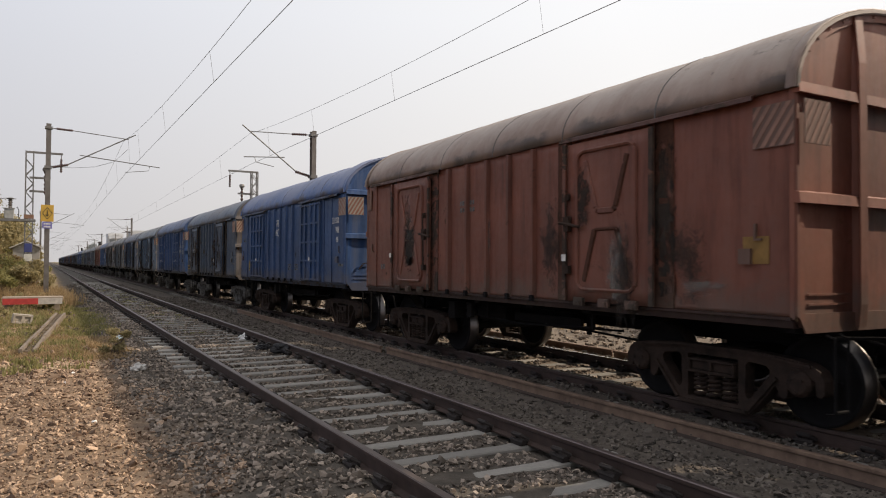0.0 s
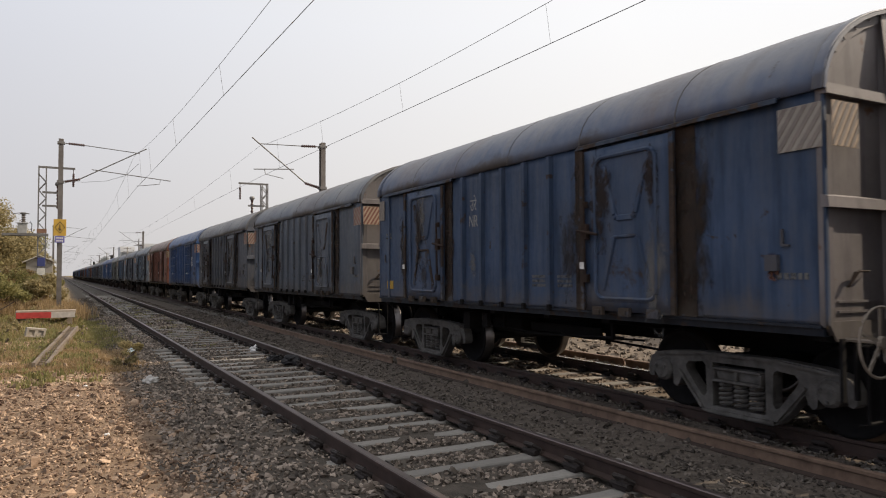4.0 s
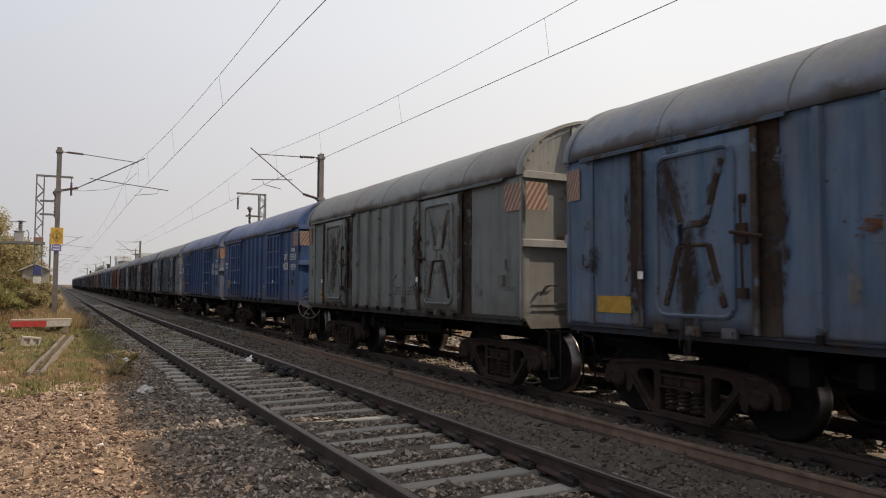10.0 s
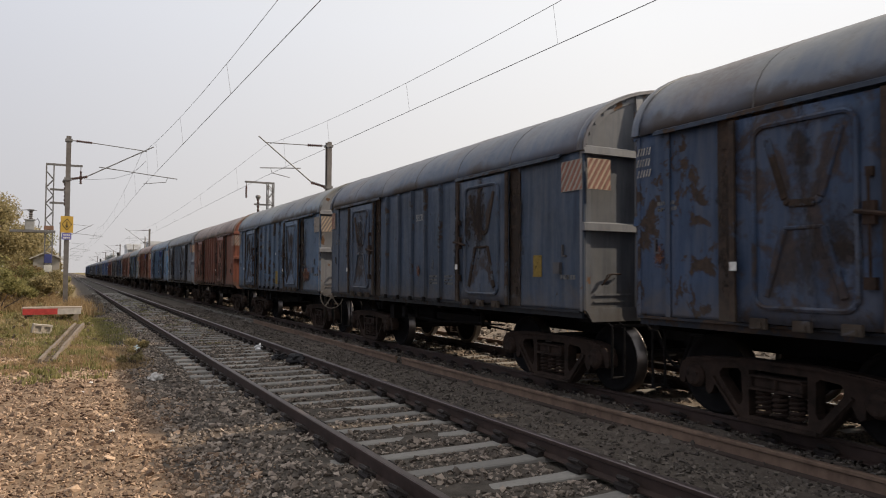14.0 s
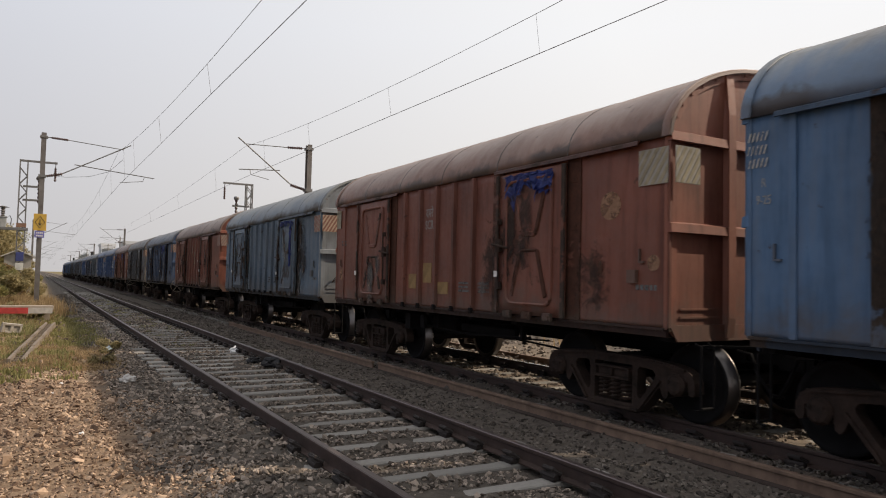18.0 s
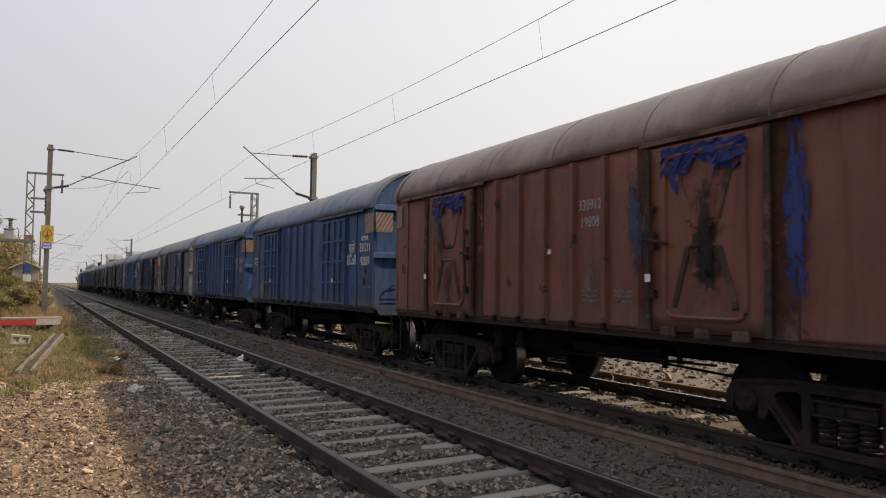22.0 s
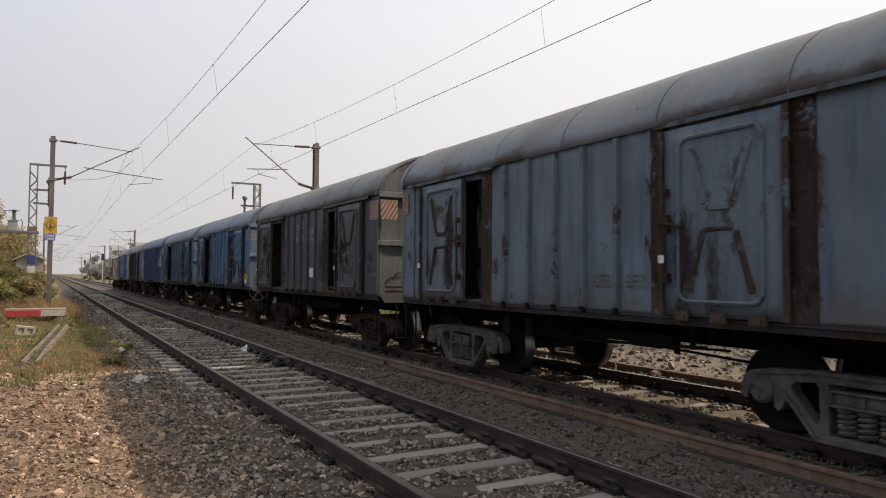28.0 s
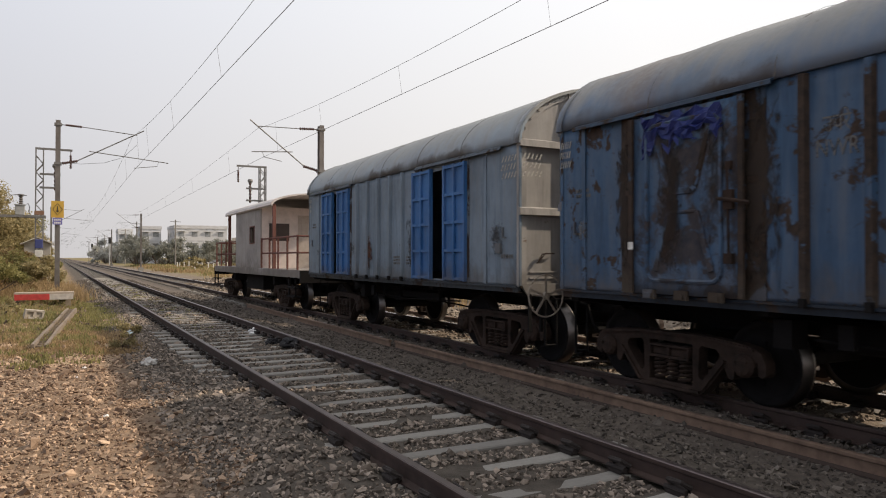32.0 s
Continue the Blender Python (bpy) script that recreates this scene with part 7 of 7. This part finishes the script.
    31: dict(color="teal", bare=True, stripe=grey_patch, patches=((1.3, 2.2, 0.35, 1.6, soot), (3.45, 2.2, 0.35, 1.6, soot), (6.6, 2.2, 0.3, 1.6, soot)), wear=0.42, dust=0.35, wheel=True, text=((4.195, 2.59, "BCNHL", 0.11, faded_white),) + numbers("330913", "48195", 4.2, 2.2, 0.2, faded_white), panels=((4.4, 2.6, 0.08, 0.06, white_paint),), roof=(0.125, 0.13, 0.125), end_color=(0.34, 0.28, 0.20), end="sand"),
    32: dict(color="deep_blue", patches=((1.3, 2.2, 0.35, 1.8, soot), (0.7, 1.7, 0.7, 0.5, rust_scab), (0.75, 2.9, 0.5, 0.3, rust_scab), (3.45, 2.2, 0.35, 1.8, soot), (6.5, 2.2, 0.3, 1.7, soot), (8.6, 2.2, 0.3, 1.7, soot)), wear=0.5, dust=0.25, text=zone("उ रे", "N R", 5.945, 2.6, 0.24), panels=((6.6, 2.35, 0.08, 0.07, white_paint),), roof=(0.10, 0.105, 0.125), end_color=(0.26, 0.19, 0.13), end="rusty"),
    33: dict(hung=-0.2, bent=True, color="blue", style="grid", wear=0.1, dust=0.18, wheel=True, disc=(8.45, 1.68, 0.19), text=fresh("उमरे", "NCR", "331310", "95997") + RETURN + WEIGHTS, roof=(0.09, 0.105, 0.14)),
    34: dict(color="grey_blue", wear=0.36, dust=0.35, wheel=True, open=(0.85, 0.85), through=True, roof=(0.115, 0.12, 0.125), end_color=(0.33, 0.27, 0.20), end="sand"),
    35: dict(color="slate", wear=0.4, open=(0.8, 0.7), roof=(0.11, 0.115, 0.12)),
    36: dict(color="light_blue", wear=0.42, dust=0.3, open=(0.0, 0.5), grey_bogie=True, roof=(0.115, 0.12, 0.125)),
    37: dict(color="dark_grey", patches=((6.5, 2.0, 0.3, 1.2, scuffed_blue), (3.5, 2.0, 0.3, 1.2, soot)), wear=0.4, dust=0.3, open=(0.9, 0.9), through=True, text=zone("पू सी|रे", "N F|R", 5.36, 2.55, 0.27) + numbers("330514", "61540", 4.2, 2.5, 0.2, faded_white), panels=((4.22, 1.65, 0.3, 0.24, white_paint),), roof=(0.11, 0.115, 0.12), end_color=(0.20, 0.195, 0.19), end="lead"),
    38: dict(end_color=(0.22, 0.22, 0.22), end="greyed_blue", hatch=True, color="clear_blue", wear=0.4, dust=0.25, wheel=True, open=(0.9, 0.8), through=True, sheet=(0,), text=zone("दपूम", "SEC", 6.1), panels=((0.5, 1.5, 0.5, 0.22, yellow_paint), (0.55, 1.36, 0.24, 0.14, white_paint)), roof=(0.10, 0.12, 0.145)),
    39: dict(hatch=True, color="mid_blue", bare=True, wear=0.26, dust=0.2, open=(1.0, 0.9), through=True, text=zone("पमरे", "WCR", 5.5, 2.55, 0.23, white_paint) + ((4.195, 2.96, "BCNHL", 0.12, white_paint),) + numbers("331609", "85702", 4.2, 2.55, 0.2, white_paint), panels=YELLOW_PAIR + ((0.06, 1.55, 0.1, 0.34, yellow_paint), (0.32, 1.55, 0.26, 0.26, under_dark)), roof=(0.095, 0.125, 0.16), end_color=(0.16, 0.17, 0.185), end="blue_grey"),
    40: dict(bent=True, color="blue", style="grid", wear=0.14, dust=0.2, wheel=True, open=(0.34, 0.5), text=fresh("पूतरे", "ECoR", "331211", "92958") + RETURN, roof=(0.07, 0.095, 0.17)),
    41: dict(hatch=True, bent=True, color="mid_blue", wear=0.7, label="blue freight wagon, its paint largely peeled to brown", dust=0.3, wheel=True, sheet=(1,), text=zone("उपरे", "NWR", 5.7, 2.45, 0.2, faint_white), panels=YELLOW_PAIR, roof=(0.12, 0.12, 0.115), end_color=(0.24, 0.20, 0.155), end="dun"),
    42: dict(hung=0.0, hatch=True, color="pale_blue", bare=True, patches=((5.6, 1.7, 0.3, 0.6, rust_scab), (0.6, 1.9, 0.3, 0.4, soot), (3.5, 1.9, 0.35, 1.0, soot)), style="grid", wear=0.3, dust=0.4, wheel=True, open=(0.5, 0.35), no_disc=True, door_mat=paint("blue_door", (0.035, 0.16, 0.42), 0.2, 0.25, seed=77), roof=(0.15, 0.16, 0.16), end_color=(0.47, 0.36, 0.24), end="straw"),
}
# four unseen wagons added in front, to carry the train's shadow on
for k in range(-4, 0):
    SPECS[k] = dict(color=("deep_blue", "grey_blue", "slate", "mid_blue")[k], wear=0.3, bars=())
for k in sorted(SPECS):
    wagon(k, SPECS[k])
for ob in bpy.data.objects:
    if ob.name.startswith(("small_writing", "reflector_hatching")):
        ob["kind"] = "stuff"


# ---- brake van at the tail ----
VAN_AT = 43
VAN_MID = 7.55                   # from the tail of the last wagon to the van's middle
van_side = paint("van_grey", (0.36, 0.33, 0.315), 0.25, 0.4, seed=5, gain=1.2)
van_cream = plain("van_cream_end", (0.58, 0.50, 0.46), 0.8, 0, 0.25, 4, 0.2)
van_red = plain("van_red_posts", (0.13, 0.05, 0.038), 0.75, 0, 0.35, 8, 0.2)
van_roof = plain("van_pale_roof", (0.55, 0.50, 0.47), 0.8, 0, 0.25, 3, 0.2)


def brake_van():
    """Cabin amidships, open platforms with rails at both ends, curved roof."""
    v = tagged(new("brake_van"), "old brake van with open railed platforms and a cream end", "brake van")
    h, s = 6.2, 1.45
    part("deck", mesh_of(lambda bm: box(bm, -s, s, -h, h, 0.98, 1.22), "deck", 0.01), van_side, v)
    part("headstock", mesh_of(lambda bm: box(bm, -s, s, -h - 0.08, -h, 0.85, 1.2), "headstock"), under_dark, v)
    part("headstock", mesh_of(lambda bm: box(bm, -s, s, h, h + 0.08, 0.85, 1.2), "headstock"), under_dark, v)
    y0, y1 = -1.75, 2.0
    win = {-1: (-0.9, -0.3), 1: (-0.9, -0.3)}
    for q in (-1, 1):
        x0, x1 = (q * s, q * (s - 0.05)) if q < 0 else (q * (s - 0.05), q * s)
        a, b = win[q]
        def wall(bm, x0=x0, x1=x1, a=a, b=b):
            box(bm, x0, x1, y0, a, 1.22, 3.25)
            box(bm, x0, x1, b, y1, 1.22, 3.25)
            box(bm, x0, x1, a, b, 1.22, 2.1)
            box(bm, x0, x1, a, b, 2.65, 3.25)
        part("side_wall", mesh_of(wall, "side_wall"), van_side, v)
        part("window", mesh_of(lambda bm, x=q * s, a=a, b=b: (box(bm, x - 0.02, x + 0.02, a - 0.04, a, 2.06, 2.69), box(bm, x - 0.02, x + 0.02, b, b + 0.04, 2.06, 2.69), box(bm, x - 0.02, x + 0.02, a, b, 2.65, 2.69), box(bm, x - 0.02, x + 0.02, a, b, 2.06, 2.1)), "window"), van_red, v)
    def front(bm, y=y0):
        box(bm, -s + 0.05, -0.15, y, y + 0.05, 1.22, 3.3)
        box(bm, 0.65, s - 0.05, y, y + 0.05, 1.22, 3.3)
        box(bm, -0.15, 0.65, y, y + 0.05, 3.05, 3.3)
    part("end_wall", mesh_of(front, "end_wall"), van_cream, v)
    part("end_wall", mesh_of(lambda bm: front(bm, y1 - 0.05), "end_wall"), van_cream, v)
    part("door", mesh_of(lambda bm: (box(bm, -0.15, 0.65, y0 + 0.01, y0 + 0.04, 1.22, 3.05), box(bm, -0.02, 0.52, y0 - 0.005, y0 + 0.01, 2.2, 2.9)), "door", 0.004), plain("van_door", (0.36, 0.31, 0.27)), v)
    part("end_window", mesh_of(lambda bm: box(bm, -1.15, -0.45, y0 - 0.012, y0 - 0.002, 2.15, 2.75), "end_window", 0.004), plain("van_window_dark", (0.05, 0.035, 0.03), 0.3), v)
    def roof(bm):
        n = 14
        prof = [(-1.55 * math.cos(math.pi * i / n), 3.27 + 0.42 * math.sin(math.pi * i / n)) for i in range(n + 1)]
        inner = [(-1.5 * math.cos(math.pi * i / n), 3.23 + 0.41 * math.sin(math.pi * i / n)) for i in range(n, -1, -1)]
        extrude_profile(bm, prof + inner, -3.45, 3.6)
    part("roof", mesh_of(roof, "roof"), van_roof, v)
    for y in (-3.3, 3.4):
        for x in (-1.4, 1.4):
            part("roof_post", mesh_of(lambda bm: box(bm, x - 0.05, x + 0.05, y - 0.05, y + 0.05, 1.22, 3.3), "roof_post"), van_red, v)
    for lo, hi in ((-5.9, -1.8), (2.05, 5.9)):
        for x in (-1.42, 1.42):
            for z in (1.72, 2.2):
                part("handrail", mesh_of(lambda bm: tube(bm, [(x, lo, z), (x, hi, z)], 0.028, 6), "handrail"), van_red, v)
            for y in np.linspace(lo, hi, 5):
                part("stanchion", mesh_of(lambda bm, y=float(y): bar(bm, (x, y, 1.2), (x, y, 2.24), 0.05, 0.05), "stanchion"), van_red, v)
    for y in (-5.95, 5.95):
        for z in (1.72, 2.2):
            part("handrail", mesh_of(lambda bm: tube(bm, [(-1.42, y, z), (1.42, y, z)], 0.028, 6), "handrail"), van_red, v)
    for y in (-5.6, 5.6):
        part("step", mesh_of(lambda bm: (box(bm, -1.55, -1.3, y - 0.35, y + 0.35, 0.42, 0.46), box(bm, -1.5, -1.46, y - 0.35, y - 0.3, 0.42, 1.0), box(bm, -1.5, -1.46, y + 0.3, y + 0.35, 0.42, 1.0), box(bm, -1.55, -1.35, y - 0.35, y + 0.35, 0.68, 0.72)), "step"), under_dark, v)
    part("underframe", mesh_of(lambda bm: (box(bm, -0.5, 0.5, -6.0, 6.0, 0.75, 0.98), box(bm, -1.2, -0.7, -1.2, 1.2, 0.45, 0.95), box(bm, -1.3, 1.3, -3.0, -2.8, 0.7, 0.98), box(bm, -1.3, 1.3, 2.8, 3.0, 0.7, 0.98)), "underframe"), under_dark, v)
    for y in (-3.9, 3.9):
        bogie(v, y, bogie_dark)
    lamp = part("tail_plate", mesh_of(lambda bm: lathe(bm, [(0.16, -0.01), (0.16, 0.01)], "y", (0.4, 6.02, 1.6), 18), "tail_plate"), van_red, v)
    return v


WAGONS.append((VAN_AT, brake_van()))


# ---- beyond the far track ----
picket = tagged(new("picket_fence"), "low weathered white post fence beyond the far track", "fence")
pick_data = mesh_of(lambda bm: box(bm, -0.06, 0.06, -0.06, 0.06, -0.3, 1.0), "post", 0.01)
for k in range(44):
    p = part("post", pick_data, plain("post_whitewash", (0.58, 0.55, 0.50), 0.9, 0, 0.3, 8, 0.3), picket)
    p.location, p.rotation_euler = (16.5 + 0.3 * math.sin(k), 4 + 2.6 * k, 0), (random.uniform(-0.04, 0.04), random.uniform(-0.05, 0.05), 0)
    p.scale = (1, 1, random.uniform(0.85, 1.15))
for z in (0.45, 0.8):
    part("fence_wire", mesh_of(lambda bm: tube(bm, [(16.5, 2, z), (16.5, 118, z)], 0.012, 4), "fence_wire"), steel_grey, picket)

# walls and panes brought close in tone: distance haze painted into them
wall_white = plain("building_white", (0.50, 0.50, 0.51), 0.85, 0, 0.12, 0.5, 0.1)
wall_cream = plain("building_cream", (0.40, 0.37, 0.33), 0.85, 0, 0.15, 0.5, 0.1)
wall_grey = plain("building_grey", (0.62, 0.62, 0.63), 0.85, 0, 0.15, 0.5, 0.1)
pane_hazed = plain("window_dark", (0.24, 0.25, 0.26), 0.5, 0, 0.2, 2, 0)


def building(x, y, w, d, storeys, wall, label, tank=True):
    """A flat-roofed block: floor bands, windows with frames and a parapet."""
    t = tagged(new("building"), label, "building", "buildings beyond the line")
    t.location = (x, y, 0)
    H = storeys * 3.2
    part("wall", mesh_of(lambda bm: box(bm, -w / 2, w / 2, 0, d, -0.5, H), "wall"), wall, t)
    part("parapet", mesh_of(lambda bm: [box(bm, -w / 2 - 0.15, w / 2 + 0.15, -0.15, 0.1, H, H + 0.9), box(bm, -w / 2 - 0.15, -w / 2 + 0.1, 0.1, d, H, H + 0.9), box(bm, w / 2 - 0.1, w / 2 + 0.15, 0.1, d, H, H + 0.9)], "parapet"), wall, t)
    pane = mesh_of(lambda bm: box(bm, -0.75, 0.75, -0.03, 0.05, 0, 1.35), "pane")
    ledge = mesh_of(lambda bm: box(bm, -0.95, 0.95, -0.45, 0.0, 1.4, 1.52), "sunshade")
    n = max(2, int(w / 3.0))
    for s in range(storeys):
        part("floor_band", mesh_of(lambda bm: box(bm, -w / 2 - 0.08, w / 2 + 0.08, -0.1, 0.0, s * 3.2 - 0.12, s * 3.2 + 0.12), "floor_band"), wall, t)
        for k in range(n):
            win = part("window", pane, pane_hazed, t)
            win.location = (-w / 2 + (k + 0.5) * w / n, 0, s * 3.2 + 1.0)
            part("sunshade", ledge, wall, win)
        for k in range(max(1, int(d / 4))):
            win = part("window", pane, pane_hazed, t)
            win.location, win.rotation_euler = (-w / 2, (k + 0.5) * d / max(1, int(d / 4)), s * 3.2 + 1.0), (0, 0, -math.pi / 2)
    if tank:
        b = bmesh.new()
        lathe(b, [(0.9, 0), (1.0, 0.1), (1.0, 1.6), (0.4, 1.9)], "z", (w * 0.2, d * 0.5, H + 0.3), 14)
        part("water_tank", b, pane_hazed, t)
        b = bmesh.new()
        box(b, -w * 0.35, -w * 0.1, d * 0.3, d * 0.7, H, H + 2.4)
        part("stair_head", b, wall, t)
    return t


building(35, 205, 14, 14, 3, wall_white, "white three-storey block of flats with rows of windows", False)
building(23, 215, 5.5, 10, 3, wall_white, "narrow white block behind trees", False)
building(18.4, 240, 4.0, 10, 3, wall_grey, "grey block, hazy and far off", False)
building(48.5, 200, 8, 10, 2, wall_cream, "cream two-storey house behind trees", False)
building(74, 230, 14, 14, 3, wall_cream, "cream three-storey block beyond the trees", False)
building(64, 185, 10, 10, 2, wall_cream, "low cream house among trees", False)

shed = tagged(new("tin_shed"), "low tin-roofed shed beyond the far verge", "shed")
shed.location = (29, 112, 0)
part("wall", mesh_of(lambda bm: box(bm, -3.2, 3.2, 0, 4, -0.3, 1.9), "wall"), wall_grey, shed)
part("roof", mesh_of(lambda bm: [bar(bm, (-3.6, -0.5 + k * 0.5, 2.0 + (0.12 if k % 2 else 0)), (3.6, -0.5 + k * 0.5, 2.3 + (0.12 if k % 2 else 0)), 0.5, 0.05) for k in range(10)], "roof"), plain("tin_roof", (0.10, 0.10, 0.11), 0.6, 0.3), shed)
hut = tagged(new("wayside_hut"), "small white hut beside the fence", "hut")
hut.location = (25.5, 98, 0)
part("wall", mesh_of(lambda bm: box(bm, -1.4, 1.4, 0, 2.4, -0.3, 1.5), "wall"), wall_white, hut)
part("roof", mesh_of(lambda bm: box(bm, -1.7, 1.7, -0.3, 2.7, 1.5, 1.66), "roof"), wall_grey, hut)


def signal(x, y, h, label):
    s = tagged(new("signal_post"), label, "signal post", "signal posts")
    s.location = (x, y, 0)
    part("post", mesh_of(lambda bm: tube(bm, [(0, 0, -0.3), (0, 0, h)], 0.09, 8), "post"), wall_white, s)
    part("head", mesh_of(lambda bm: (box(bm, -0.3, 0.3, -0.15, 0.15, h - 0.1, h + 1.5), lathe(bm, [(0.13, -0.3), (0.13, -0.15)], "y", (0, 0, h + 1.1), 12), lathe(bm, [(0.13, -0.3), (0.13, -0.15)], "y", (0, 0, h + 0.5), 12)), "head"), sign_black, s)
    part("ladder", mesh_of(lambda bm: [bar(bm, (-0.2, 0.3, z), (0.2, 0.3, z), 0.03, 0.03) for z in np.arange(0.3, h, 0.35)] + [bar(bm, (x_, 0.3, 0), (x_, 0.3, h), 0.03, 0.03) for x_ in (-0.2, 0.2)], "ladder"), steel_grey, s)
    return s


signal(11.4, 196, 5.2, "tall signal post with a black head, far off")
signal(10.6, 280, 5.0, "distant signal post beside the far track")
for k, (x, y) in enumerate(((13.5, 150), (14.5, 190), (19, 138), (12.6, 240))):
    lp = tagged(new("lamp_post"), "pale pole with crossarms, far beyond the train", "pole", "poles beyond the line")
    lp.location = (x, y, 0)
    part("post", mesh_of(lambda bm: tube(bm, [(0, 0, -0.3), (0, 0, 8.6)], [0.16, 0.1], 8), "post"), concrete, lp)
    for z in (7.4, 8.2):
        part("crossarm", mesh_of(lambda bm: box(bm, -0.9, 0.9, -0.05, 0.05, z - 0.05, z + 0.05), "crossarm"), steel_grey, lp)

for k in range(34):
    x = 12 + 2.1 * k + 1.5 * rng.random()
    y = 140 + 26 * rng.random() + 0.3 * x
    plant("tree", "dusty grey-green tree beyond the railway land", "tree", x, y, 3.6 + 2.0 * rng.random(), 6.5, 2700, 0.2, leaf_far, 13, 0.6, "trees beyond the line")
for k in range(12):
    plant("bush", "dry scrub beyond the far track", "bush", 14.5 + 8 * rng.random(), 30 + 9 * k, 1.0 + 0.9 * rng.random(), 2.0, 1200, 0.11, leaf_dull, 8, 0, "scrub beyond the line")
for k in range(9):
    plant("tree", "small dusty green tree beyond the far track", "tree", 18.5 + 4 * rng.random(), 8 + 3.6 * k, 4.6 + 1.8 * rng.random(), 4.4, 4200, 0.10, leaf_green, 10, 0.5, "trees beside the far track")
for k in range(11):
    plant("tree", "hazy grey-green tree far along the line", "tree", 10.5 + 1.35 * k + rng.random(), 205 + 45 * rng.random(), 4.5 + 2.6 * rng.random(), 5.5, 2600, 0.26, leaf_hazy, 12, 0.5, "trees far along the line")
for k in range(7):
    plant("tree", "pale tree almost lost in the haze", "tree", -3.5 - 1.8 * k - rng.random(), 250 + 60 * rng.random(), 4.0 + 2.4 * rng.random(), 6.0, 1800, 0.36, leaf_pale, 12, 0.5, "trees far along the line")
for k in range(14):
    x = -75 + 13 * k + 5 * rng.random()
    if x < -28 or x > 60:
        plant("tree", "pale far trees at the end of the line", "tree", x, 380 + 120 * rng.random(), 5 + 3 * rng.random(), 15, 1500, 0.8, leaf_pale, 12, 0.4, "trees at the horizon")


def run(t):
    """Metres that the train has gone at t seconds."""
    i = min(int(t), len(RUN) - 2)
    return RUN[i] + (RUN[i + 1] - RUN[i]) * (t - i)


# how far single wagons stand off the even spacing (slack in the couplings)
SLACK = {-4: -0.06, -3: -0.06, -2: -0.06, -1: -0.06, 0: -0.14, 1: 0.04, 2: -0.03, 3: -0.09, 4: -0.11, 5: -0.17, 6: -0.17, 7: -0.06, 8: -0.13, 9: -0.16, 10: -0.12, 11: -0.02, 12: -0.02, 13: -0.02, 14: -0.08, 15: -0.04, 16: -0.09, 17: -0.02, 18: -0.07, 19: -0.11, 20: -0.06, 21: -0.06, 22: -0.06, 23: -0.13, 24: -0.07, 25: 0.01, 26: 0.08, 27: 0.06, 28: -0.18, 29: -0.12, 30: -0.08, 31: -0.07, 32: -0.02, 33: 0.07, 34: 0.03, 35: -0.06, 36: -0.06, 37: 0.05, 38: -0.04, 39: -0.12, 40: -0.11, 41: -0.08, 42: -0.15}


def motions():
    """The train rolls past; its wheels turn with it."""
    for index, w in WAGONS:
        y = SLACK.get(index, 0.0) + TAIL_START + (index * PITCH - BODY / 2 if index != VAN_AT else (VAN_AT - 1) * PITCH + VAN_MID)
        walk(w, [(t, pose(TRAIN_X, y - RUN[t], 0)) for t in range(len(RUN))])
    turns = {}
    for w in WHEELS:
        key = round(w.location.y, 3)
        if key not in turns:
            walk(w, [(f / FPS, pose(0, key, 0.45) @ Matrix.Rotation(run(f / FPS) / 0.452, 4, "X")) for f in range(32 * FPS + 1)])
            turns[key] = w.animation_data
        else:
            w.rotation_mode = "QUATERNION"
            keys = w.animation_data_create()
            keys.action, keys.action_slot = turns[key].action, turns[key].action_slot


motions()
